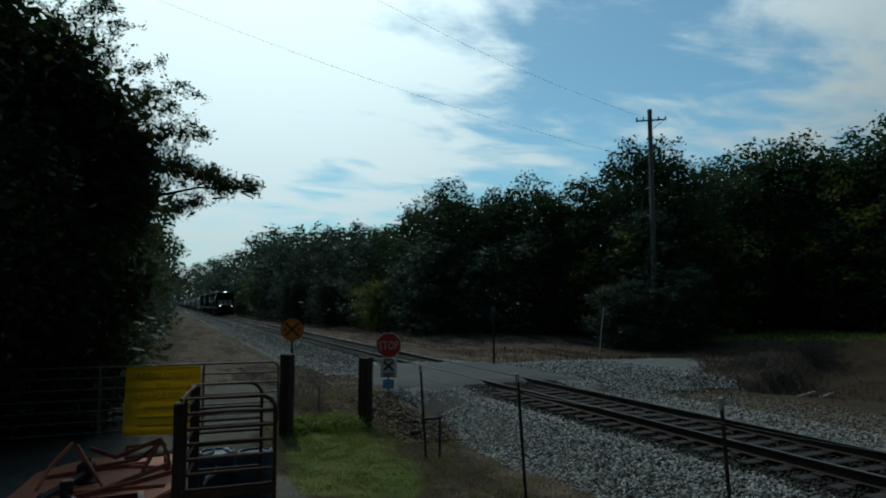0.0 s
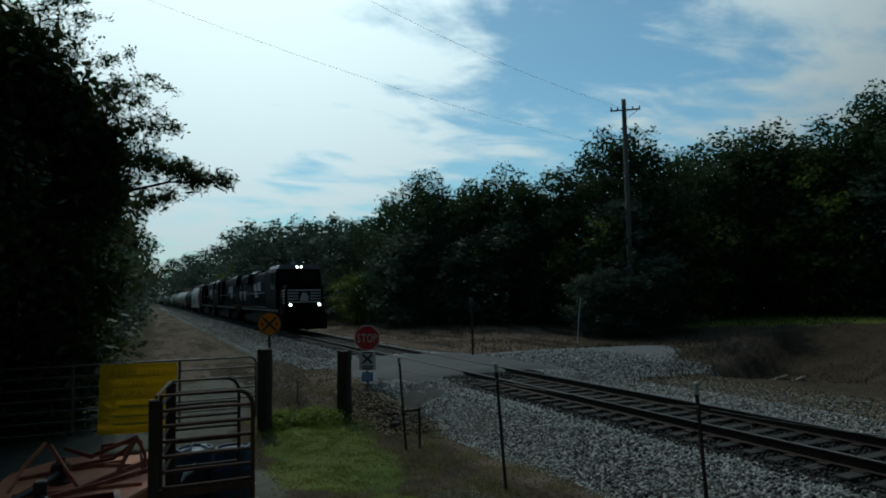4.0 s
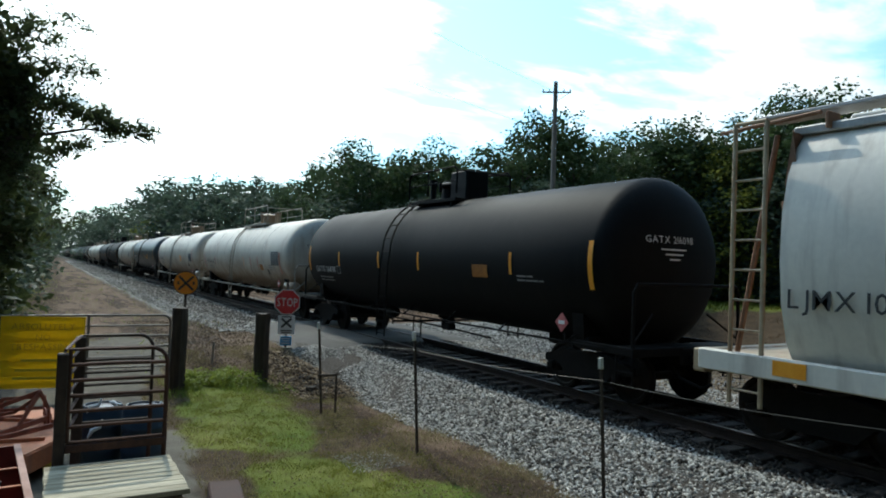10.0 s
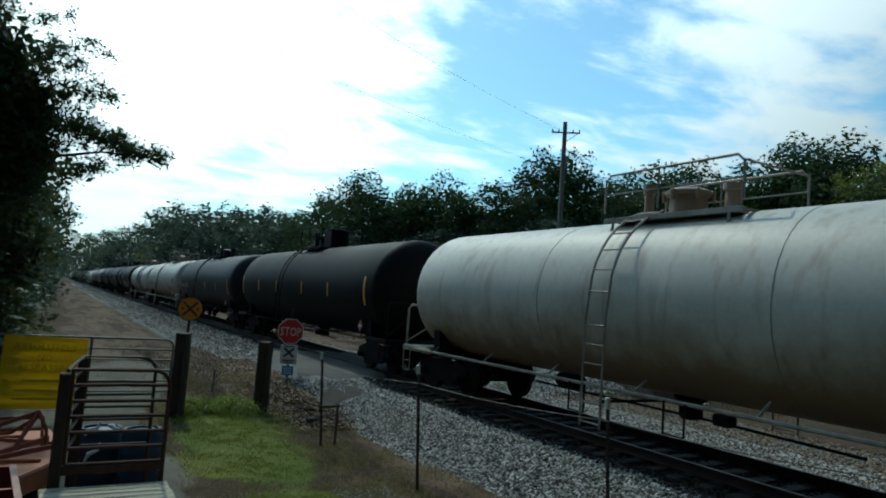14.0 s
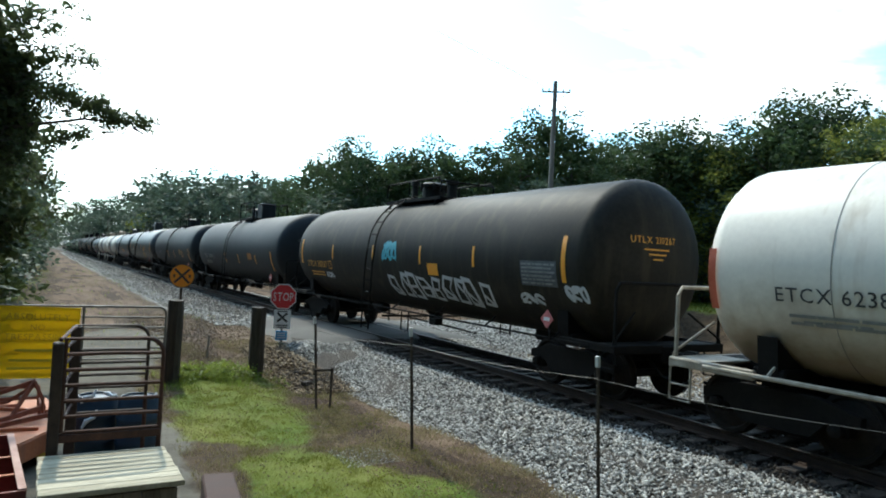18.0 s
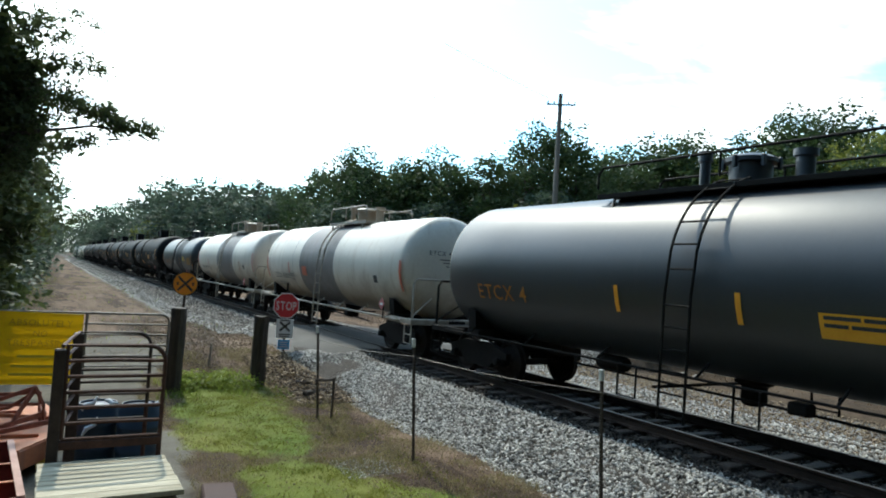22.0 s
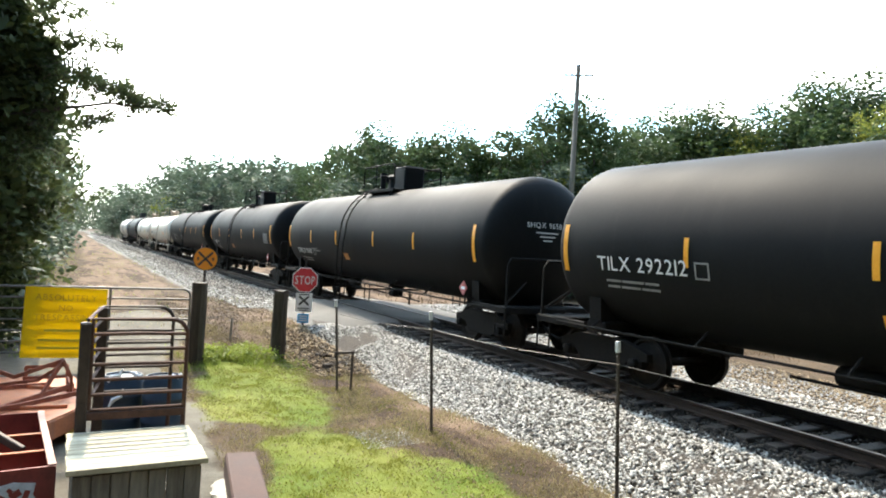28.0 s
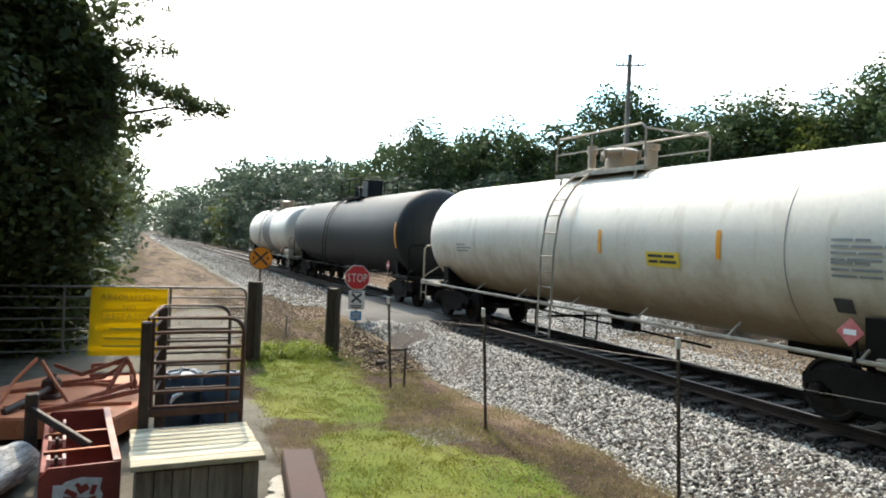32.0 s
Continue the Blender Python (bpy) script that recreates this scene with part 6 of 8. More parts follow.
def train():
    YP = lambda y, z=2.06, w=0.85: (y + w / 2, z, w, 0.36, AMBER, "amber safety panel")
    OP = lambda y, z=2.06, w=0.5: (y + w / 2, z, w, 0.28, FADEDORANGE, "faded orange panel")
    SL = lambda y, z=1.22: (y + 0.2, z, 0.4, 0.24, FADEDORANGE, "dull orange label")
    DP = lambda y, z, w=1.0, h=0.55: (y + w / 2, z, w, h, DATAGREY, "dark stencilled data panel")
    LB = lambda y, z: (y + 0.13, z, 0.26, 0.22, INKBLACK, "small black label")
    e = 0.75    # from the end of the tank to the coupler's face
    rear = {k: v + e for k, v in dict(hop=213.4, t1=231.1, t2=250.1, t3=269.1, t4=287.9, t5=305.8, t6=324.4, b1=343.0, w1=361.9, w2=379.2, u1=397.2, k1=415.6, k2=433.9, k3=452.5, k4=469.4, g1=484.9, g2=500.2,
                                      e1=515.6, x1=534.7, x2=553.4, x3=571.6, y1=589.9, y2=608.1, y3=626.2, y4=647.0, z1=664.4, z2=681.4, z3=700.2, z4=716.0).items()}
    order = list(rear)
    span = {b: (rear[a], rear[b]) for a, b in zip(order, order[1:])}

    def car(k, *a, **kw):
        tank_car(*span[k], *a, **kw)
    pale = dict(zc=2.53, r=1.59, ink=INKBLACK, stripe_ink=REDORANGE, rails=GRIMERAIL)
    new_black = dict(stripes=MODERN, style="box", gear_y=0.2, gear_long=2.5, ladder_y=0.9)
    car("t1", BLACK, "black tank car with a smudged orange panel", stripes=(7.2, 4.4, 1.4, -1.0, -5.0, -7.37), plates=[OP(-3.85, 2.12, 0.6)], prints=[(-5.6, 2.05, 2)], marks="GATX 216098", number_at=(6.6, 2.0, 1.8), end_words="GATX 216098", style="box", gear_y=-0.25, gear_long=2.6, ladder_y=0.6)
    car("t2", DIRTYWHITE, "grimy white tank car with rust streaks", marks="ETCX 630546", number_at=(7.0, 2.05, 1.7), stripes=(7.6, 4.8, -2.75, -4.03, -7.34), stripe_z=2.2, plates=[DP(-6.65, 2.1, 1.05, 0.58), LB(-5.44, 1.7), OP(-4.5, 1.85), (-1.43, 2.0, 0.08, 0.42, ORANGE, "orange strip")], prints=[(-6.1, 1.95, 3), (0.9, 2.6, 2)], seams=(-4.97, -2.56, 2.4, 4.9), end_words="ETCX 630546", gear_long=4.2, gear_y=-0.7, ladder_y=0.0, **pale)
    car("t3", DIRTYWHITE, "grimy white tank car with a dark data panel", marks="ETCX 630566", number_at=(7.0, 2.05, 1.7), stripes=(7.6, 4.8, -7.08), stripe_z=2.4, plates=[(-2.45, 2.0, 0.6, 0.42, ORANGE, "orange panel"), DP(-6.33, 2.02, 1.0, 0.52), LB(-5.49, 1.7)], seams=(-4.9, 2.4), gear_long=4.2, gear_y=-0.3, ladder_y=0.0, **pale)
    car("t4", BLUEBLACK, "blue-black tank car with amber panel", plates=[YP(-3.13, 2.02), SL(-0.73)], prints=[(-4.34, 1.85, 3)], marks="GATX 220705", number_at=(6.3, 2.1, 1.95), **{**new_black, "style": "low", "gear_y": 0.4, "gear_long": 2.7})
    car("t5", DIRTYWHITE, "dirty white tank car with bright middle", marks="", stripes=(-7.0,), plates=[DP(-5.5, 2.0)], seams=(-2.5, 2.5), **pale)
    car("t6", BLACK, "black tank car behind the white ones", **new_black)
    car("b1", GREYBLACK, "weathered dark grey tank car with orange strips", stripes=(7.6, 5.1, 2.0, -1.2, -4.3, -7.3), stripe_z=2.22, plates=[(-0.9, 2.1, 0.5, 0.36, FADEDORANGE, "faded orange panel")], marks="GATX 215131", number_at=(7.02, 2.06, 1.8), end_words="GATX 215131", style="low", gear_long=3.4, ladder_y=0.9)
    car("w1", DIRTYWHITE, "grimy white tank car with grey and brown graffiti", marks="ETCX 630557", number_at=(7.07, 2.06, 1.67), stripes=(7.9, 4.87, -3.2, -7.3), stripe_z=2.2, plates=[DP(-6.9, 2.2, 0.6, 0.4)], prints=[(4.5, 2.12, 2), (2.3, 2.95, 3)], seams=(5.4, 2.9, -2.6), gear_long=4.4, gear_y=-1.4, ladder_y=0.5,
        sprays=[(None, 4.38, 1.36, 1.75, 0.92, 1), (GRAFFITI["dark"], -4.3, 1.62, 1.1, 0.4, 2), (GRAFFITI["brown"], -5.5, 1.62, 1.1, 0.3, 3)], **pale)
    car("w2", WHITE, "white tank car with a grey band and stencils", band=(-2.63, 0.86, BANDGREY), marks="ETCX 6238", number_at=(6.33, 2.06, 1.42), stripes=(7.3, -3.04, -7.19), stripe_z=2.3, plates=[LB(-4.4, 1.9)], prints=[(5.6, 1.75, 2)], seams=(5.6,), style="low", gear_y=-0.9, ladder_y=-0.9, gear_long=3.2, end_words="ETCX 623857", **{**pale, "r": 1.53, "zc": 2.50})
    car("u1", BROWNBLACK, "grimy black tank car covered in graffiti", stripes=(7.2, 4.2, 1.1, -1.73, -4.19, -7.2), stripe_z=2.5, marks="UTLX 210267", number_at=(6.6, 2.0, 1.8), ink=INKORANGE, plates=[(-2.1, 2.02, 0.5, 0.3, ORANGE, "orange panel"), (-5.9, 1.98, 1.1, 0.5, DATAGREY, "dull framed panel")], prints=[(-6.5, 2.2, 3)], end_words="UTLX 210267", style="low", gear_long=3.2, gear_y=0.27, ladder_y=0.9,
        blocks=[(GRAFFITI["silver"], 0.17, 1.36, 4.9, 0.86, 9, 4)], sprays=[(GRAFFITI["cyan"], 0.45, 2.32, 0.85, 0.55, 5), (GRAFFITI["cyan"], 0.40, 2.36, 0.75, 0.45, 16), (GRAFFITI["silver"], 5.06, 1.66, 0.6, 0.2, 15), (GRAFFITI["silver"], -5.75, 1.62, 0.7, 0.22, 18), (GRAFFITI["silver"], -7.2, 1.75, 0.55, 0.3, 17)])
    car("k1", GREYBLACK, "weathered black tank car with faded stencils", stripes=(1.14, -1.5, -4.53, -6.97), stripe_z=2.05, plates=[OP(-3.61, 2.05, 0.7)], marks="GATX 286308", number_at=(6.14, 2.0, 2.0), ink=FAINT, end_words="GATX 286308", style="box", gear_y=0.05, gear_long=2.6, ladder_y=0.3)
    car("k2", GREYBLACK, "weathered black tank car with orange strips", stripes=(1.2, -1.4, -4.55, -6.95), stripe_z=2.05, plates=[(-3.5, 2.0, 0.5, 0.36, DULLYELLOW, "faded dull yellow panel")], marks="GATX 286341", number_at=(6.14, 2.0, 2.0), ink=DATAGREY, fineprint=False, style="low", gear_y=-0.25, gear_long=2.5, ladder_y=0.3)
    car("k3", BLUEBLACK, "blue-black tank car with amber panel and brown scrawl", plates=[YP(-3.09, 2.1, 0.9), SL(-0.67, 1.3)], prints=[(-4.62, 1.82, 4)], marks="GATX 220724", number_at=(6.14, 2.1, 1.93), end_words="GATX 220724", sprays=[(GRAFFITI["ochre"], -2.25, 1.5, 1.1, 0.6, 7), (GRAFFITI["ochre"], -2.3, 1.5, 1.1, 0.5, 27)], **{**new_black, "stripes": (7.18, 4.17, 1.45, -1.33, -4.18, -7.2)})
    car("k4", BLUEBLACK, "blue-black tank car with a long walkway", stripes=(1.61, -0.72, -7.0), stripe_z=2.1, marks="ETCX 4", number_at=(5.83, 1.86, 1.7), ink=FADEDORANGE, fineprint=False, plates=[(-1.85, 1.82, 1.0, 0.34, AMBER, "amber safety panel")], end_words="ETCX 42", style="low", gear_long=5.8, gear_y=0.0, ladder_y=0.14, r=1.56, zc=2.50)
    bandkw = dict(style="low", gear_long=3.2, gear_y=-0.9, ladder_y=-0.6, **{**pale, "r": 1.49, "zc": 2.48})
    car("g1", WHITE, "white tank car with a broad grey band", band=(-1.4, 2.09, BANDGREY), marks="ETCX 421029", number_at=(5.34, 1.78, 1.95), stripes=(6.3, 3.38, -6.4), stripe_z=2.2, end_words="ETCX 421029", plates=[(1.8, 1.95, 0.5, 0.35, REDORANGE, "red-orange panel"), LB(-4.76, 1.95)], prints=[(3.0, 1.85, 2)], seams=(6.0, 2.9), **bandkw)
    car("g2", WHITE, "white tank car with a stained grey band", band=(-2.5, 1.12, BANDGREY), marks="ETCX 421056", number_at=(5.34, 1.78, 1.95), stripes=(6.3, 3.38, -6.48), stripe_z=2.3, plates=[LB(-4.76, 1.95), (-3.9, 1.85, 0.1, 0.5, FADEDORANGE, "faded orange strip")], end_words="ETCX 421056", **bandkw)
    car("e1", BLUEBLACK, "glossy black tank car with orange lettering", stripes=(5.9, 2.57, 1.08, -1.69, -3.74, -6.09), stripe_z=2.1, stripe_ink=FADEDORANGE, marks="ETCX 20067", number_at=(4.67, 1.9, 1.8), ink=FADEDORANGE, band=(-2.5, -0.2, GREYBLACK), plates=[(-2.85, 2.12, 0.75, 0.28, YELLOW, "yellow safety panel"), (-4.45, 1.85, 1.25, 0.5, DULLYELLOW, "dull orange lettered block"), (-4.5, 1.52, 0.4, 0.16, FAINT, "small white framed label")], end_words="ETCX 20067", style="low", gear_long=3.0, gear_y=-0.6, ladder_y=-0.36, r=1.46, zc=2.43, tank_inset=1.1, sprays=[(GRAFFITI["silver"], 0.9, 1.85, 0.6, 0.3, 19)])
    for k, nm in (("x1", "TILX 292309"), ("x2", "TILX 2923"), ("x3", "TILX 2922"), ("y1", "TILX 292212")):
        car(k, BLACK, "black tank car with orange strips and amber panel", marks=nm, number_at=(6.72, 2.08, 1.98 if len(nm) > 9 else 1.62), end_words=nm, plates=[YP(-3.06), (1.95, 1.6, 0.5, 0.24, ORANGE, "orange label"), SL(-0.28, 1.24), DP(-6.4, 2.0, 0.8, 0.5)], prints=[(-1.6, 1.68, 4), (-3.2, 1.72, 3), (-4.75, 1.78, 4)], **new_black)
    car("y2", BLACK, "black tank car with plain sides", marks="SHQX 9658", number_at=(6.61, 1.78, 1.7), end_words="SHQX 9658", prints=[(4.3, 1.85, 2)], plates=[SL(1.2, 1.7)], **new_black)
    car("y3", BLACK, "black tank car with a pale top label", marks="SHQX 9", number_at=(6.61, 1.78, 1.1), plates=[SL(1.5, 1.6), DP(-6.4, 2.0, 0.8, 0.5)], **new_black)
    car("y4", BLACK, "weathered dark tank car with pale graffiti marks", stripes=(2.41, -0.7, -3.39, -5.77, -8.87), stripe_z=2.5, marks="UTLX 128138", number_at=(6.68, 1.96, 1.85), ink=FAINT, end_words="UTLX 128138", style="low", gear_y=-1.0, gear_long=2.6, ladder_y=-0.9, sprays=[(GRAFFITI["grey"], 2.1, 1.65, 0.7, 0.5, 9)])
    clean = {**pale, "r": 1.53, "zc": 2.46, "stripe_ink": ORANGE, "rails": GRIMERAIL}
    for k, nm, lab in (("z1", "ETCX 423502", "clean white tank car with orange panel"), ("z2", "", "clean white tank car with a data panel")):
        car(k, WHITE, lab, marks=nm, number_at=(5.9, 2.04, 1.95), stripes=(7.0, 3.85, 1.75, -1.77, -3.79, -7.04) if nm else (-1.09, -4.03, -7.04), stripe_z=2.42, plates=[(-3.8 if nm else -2.4, 2.02, 0.8, 0.26, ORANGE if k == "z1" else YELLOW, "orange panel" if k == "z1" else "yellow panel"), LB(-5.99, 1.58)] + ([(6.36, 2.08, 0.16, 0.25, INKBLACK, "painted-over dark block"), (6.17, 2.08, 0.2, 0.25, INKBLACK, "painted-over dark block")] if nm else []), prints=[(-6.3, 2.4, 4), (-6.3, 2.1, 3)] + ([] if nm else [(4.9, 2.1, 3)]), end_words=nm, seams=(-5.2,), gear_long=3.0, gear_y=-0.9 if nm else 0.0, ladder_y=-1.13 if nm else 0.41, **clean)
    car("z3", GREYBLACK, "weathered black tank car near the train's end", stripes=(-7.9,), style="box")
    car("z4", WHITE, "white tank car with a grey band at the train's end", band=(-1.8, 0.8, BANDGREY), style="low", **pale)
    return rear["hop"]


HOPPER_REAR = train()


def flat_words(words, height, m):
    vs, fs = lettering(words, height)
    return Build().add(vs, fs, m)


def side_matrix(x, y, z, s):
    """Puts flat words (x right, y up) on a wall that faces -x (s = -1) or +x (s = 1)."""
    return Matrix.Translation((x, y, z)) @ Matrix.Rotation(s * math.pi / 2, 4, "Z") @ Matrix.Rotation(math.pi / 2, 4, "X")


def round_box(x0, x1, y0, y1, z0, z1, r, seg=4):
    """A long housing whose two upper edges are rounded."""
    prof = [(x0, z0), (x1, z0)]
    prof += [(x1 - r + r * math.cos(a), z1 - r + r * math.sin(a)) for a in [math.pi / 2 * i / seg for i in range(seg + 1)]]
    prof += [(x0 + r - r * math.sin(a), z1 - r + r * math.cos(a)) for a in [math.pi / 2 * i / seg for i in range(seg + 1)]]
    k = len(prof)
    vs = [(x, y, z) for y in (y0, y1) for x, z in prof]
    fs = [tuple(range(k)), tuple(range(2 * k - 1, k - 1, -1))] + [(i, k + i, k + (i + 1) % k, (i + 1) % k) for i in range(k)]
    return vs, fs


def locomotive(front, rear, number, backward, label, lit=False):
    thing = empty("locomotive", (XC, 0, 0), label, "locomotive", "locomotives at the head of the train")
    CARS.append((thing, (front + rear) / 2, 180 if backward else 0))
    h = (rear - front) / 2 - 0.25

    def once(name, make, mt, sm=False, at=(0, 0, 0), turn=0.0, lb=""):
        return part(name, kept(("loco", name, mt.name), lambda: make().mesh(name, mt, sm)), thing, lb, at, turn)
    once("underframe", lambda: Build().box((0, 0, 1.42), (2.7, 2 * h, 0.34), 0.03).box((0, 0, 1.62), (3.05, 2 * h - 0.2, 0.07), 0.01), LOCOBLACK)
    once("fuel_tank", lambda: Build().add(*round_box(-1.35, 1.35, -3.1, 3.1, 0.42, 1.25, 0.2)), UNDER, True)

    def hood():
        return Build().add(*round_box(-0.95, 0.95, -5.4, 10.95, 1.65, 4.42, 0.22))
    hd = once("long_hood", hood, LOCOBLACK, True)
    for i in range(11):
        for s in (-1, 1):
            part("hood_door", kept("hood_door", lambda: Build().box((0, 0, 2.62), (0.03, 0.92, 1.75), 0.008).mesh("hood_door", LOCOBLACK)), hd, at=(s * 0.955, -3.6 + 1.02 * i, 0))
    once("radiator_housing", lambda: Build().add(*round_box(-1.3, 1.3, 5.6, 9.0, 3.62, 4.48, 0.3)), LOCOBLACK, True)
    for s in (-1, 1):
        part("hood_roof_panel", kept(("roofpanel", s), lambda: Build().box((0, 0, 0), (0.34, 2.9, 0.03), 0.01, Matrix.Rotation(s * radians(35), 4, "Y")).mesh("hood_roof_panel", LOCOROOF)), thing, "pale sloping roof-edge panel", at=(s * 0.90, 4.6, 4.52))
    once("dynamic_brake_housing", lambda: Build().add(*round_box(-0.8, 0.8, 1.7, 6.0, 4.2, 4.62, 0.12)), LOCOBLACK, True)
    for y in (6.6, 8.4):
        once("radiator_fan", lambda: Build().lathe([(0.62, 0), (0.62, 0.12), (0.5, 0.14), (0.1, 0.12)], 20), LOCOBLACK, True, (0, y, 4.46))
    once("exhaust_stack", lambda: Build().box((0, 0.9, 4.55), (0.5, 0.7, 0.3), 0.03), LOCOBLACK)
    once("inverter_cabinet", lambda: Build().box((0, -4.5, 3.2), (2.7, 1.8, 2.3), 0.05), LOCOBLACK)
    # cab and nose
    cab = once("cab", lambda: Build().add(*round_box(-1.53, 1.53, -9.0, -5.6, 1.65, 4.46, 0.40)), LOCOBLACK, True)
    part("cab_roof", kept("cab_roof", lambda: Build().add(*round_box(-1.40, 1.40, -9.2, -5.6, 4.30, 4.60, 0.28)).mesh("cab_roof", LOCOROOF, True)), cab, "pale grey cab roof")
    for s in (-1, 1):
        for y, w in ((-8.45, 0.95), (-7.25, 0.95)):
            wn = part("side_window", kept(("cabwin", w), lambda: Build().box((0, 0, 3.62), (0.03, w, 0.72), 0.02).mesh("side_window", GLASS)), cab, at=(s * 1.53, y, 0))
        part("window_frame", kept("cabframe", lambda: Build().tube([(0, -1.2, 3.22), (0, -1.2, 4.02), (0, 1.2, 4.02), (0, 1.2, 3.22)], 0.022, 5, closed=True).tube([(0, 0, 3.22), (0, 0, 4.02)], 0.022, 5).mesh("window_frame", LOCOBLACK)), cab, at=(s * 1.545, -7.85, 0))
        part("windshield", kept("windshield", lambda: Build().box((0, 0, 3.78), (1.15, 0.04, 0.62), 0.02).mesh("windshield", GLASS)), cab, at=(s * 0.68, -9.01, 0))
        part("number", flat_words(number, 0.35, side_matrix(s * 1.545, -7.75 - (1.12 if s > 0 else -0.6), 2.97, s) @ Matrix.Diagonal((1.22, 1, 1, 1))).mesh("number", INKWHITE), cab, "white road number")

    def nose():
        b = Build().add(*round_box(-1.25, 1.25, -10.85, -9.0, 1.65, 3.18, 0.28))
        return b
    ns = once("nose", nose, LOCOBLACK, True)
    for i in range(5):
        w = 2.2 if i not in (1, 2, 3) else 0.72
        for s in ((0,) if w > 1 else (-1, 1)):
            part("nose_stripe", kept(("nstripe", w), lambda: Build().box((0, -10.862, 0), (w, 0.02, 0.09), 0.004).mesh("nose_stripe", INKWHITE)), ns, at=(s * 0.74, 0, 2.05 + 0.19 * i))
        for s in (-1, 1):
            part("side_stripe", kept(("sstripe", i), lambda: Build().box((0, 0, 0), (0.02, 0.95 - 0.12 * (4 - i), 0.10), 0.004).mesh("side_stripe", INKWHITE)), ns, at=(s * 1.26, -10.2 - 0.06 * (4 - i), 2.0 + 0.20 * i))
    part("nose_emblem", kept("emblem", lambda: Build().prism([(-0.28, 0), (0.24, 0), (0.30, 0.22), (0.12, 0.55), (0.02, 0.50), (-0.10, 0.56), (-0.24, 0.28)], 0.02, Matrix.Translation((0, -10.855, 2.12)) @ Matrix.Rotation(math.pi / 2, 4, "X")).mesh("nose_emblem", SIGNWHITE)), ns, "pale emblem shape on the nose")
    # stripes round the rear end of the hood, with the number over them
    for s in (-1, 1):
        for i in range(5):
            part("hood_stripe", kept(("hstripe", i), lambda: Build().box((0, 0, 0), (0.02, 1.72 - 0.12 * (4 - i), 0.10), 0.004).mesh("hood_stripe", INKWHITE)), hd, at=(s * 0.985, 9.9 + 0.06 * (4 - i), 2.2 + 0.18 * i))
        part("hood_number", flat_words(number, 0.27, side_matrix(s * 0.99, 9.85 - s * 0.48, 3.30, s)).mesh("hood_number", INKWHITE), hd, "small white number")

        def emblem():
            b = Build()
            for i in range(6):
                w = 1.55 - 0.11 * i
                b.box((-2.0 + w / 2 + 0.02 * i, 0.11 * i, 0), (w, 0.075, 0.012), 0.002)
            for x, sl in ((-0.05, 0.22), (0.42, 0.22), (0.95, 0.0), (1.22, 0.0)):
                b.prism([(x, -0.04), (x + 0.24, -0.04), (x + 0.24 - sl, 0.66), (x - sl, 0.66)], 0.012)
            b.box((1.2, 0.62, 0), (0.7, 0.12, 0.012), 0.002).box((1.2, 0.31, 0), (0.7, 0.1, 0.012), 0.002).box((1.15, 0.0, 0), (0.7, 0.12, 0.012), 0.002)
            return b
        part("hood_emblem", emblem().add([], []).mesh("hood_emblem", INKWHITE), hd, "white striped emblem shapes").matrix_local = side_matrix(s * 0.99, 2.08 - 0.2 * s, 2.98, s)
        part("hood_lettering", kept("loco_bars", lambda: Build().box((0.9, 0.24, 0), (1.5, 0.15, 0.012), 0.002).box((0.95, 0, 0), (1.6, 0.15, 0.012), 0.002).mesh("hood_lettering", INKWHITE)), hd, "two rows of white lettering bars").matrix_local = side_matrix(s * 0.99, 2.8 - 0.93 * s, 2.48, s)
        # sill marks and guard rail
        for i in range(14):
            part("sill_mark", kept("sillmark", lambda: Build().box((0, 0, 1.46), (0.012, 0.95, 0.09), 0.003).mesh("sill_mark", SIGNWHITE)), thing, at=(s * 1.356, -8.3 + 1.28 * i, 0))
        once("guard_rail", lambda: Build().tube([(0, -4.0, 2.72), (0, 3, 2.72), (0, 10.4, 2.72)], 0.022, 6), LOCOROOF, True, (s * 1.45, 0, 0))
        for i in range(10):
            part("stanchion", kept("stanchion", lambda: Build().tube([(0, 0, 1.6), (0, 0, 2.72)], 0.018, 6).mesh("stanchion", LOCOBLACK)), thing, at=(s * 1.45, -3.9 + 1.58 * i, 0))
        for e in (-1, 1):
            part("step_rail", kept("steprail", lambda: Build().tube([(0, 0, 0.75), (0, 0, 2.1), (0, 0.3, 2.72)], 0.017, 6).mesh("step_rail", DULLYELLOW)), thing, "dull yellow step handrail", at=(s * 1.46, e * (h - 0.5), 0), turn=0 if e < 0 else math.pi)
            part("steps", kept("steps", lambda: Build().box((0, 0, 0.45), (0.3, 0.6, 0.05), 0.01).box((0, 0, 0.8), (0.3, 0.6, 0.05), 0.01).box((0, 0, 1.15), (0.3, 0.6, 0.05), 0.01).box((0.14, 0, 0.95), (0.03, 0.7, 1.1), 0.01).mesh("steps", LOCOBLACK)), thing, at=(s * 1.3, e * (h - 0.5), 0), turn=0 if s < 0 else math.pi)
        for y in (-6.6, 6.6):
            once("truck_frame", lambda: Build().prism([(-2.2, 0.55), (-2.2, 0.85), (-1.2, 1.0), (1.2, 1.0), (2.2, 0.85), (2.2, 0.55), (1.2, 0.42), (-1.2, 0.42)], 0.16, Matrix.Rotation(math.pi / 2, 4, "Z") @ Matrix.Rotation(math.pi / 2, 4, "X") @ Matrix.Translation((0, 0, -0.08))), UNDER, True, (s * 1.08, y, 0))
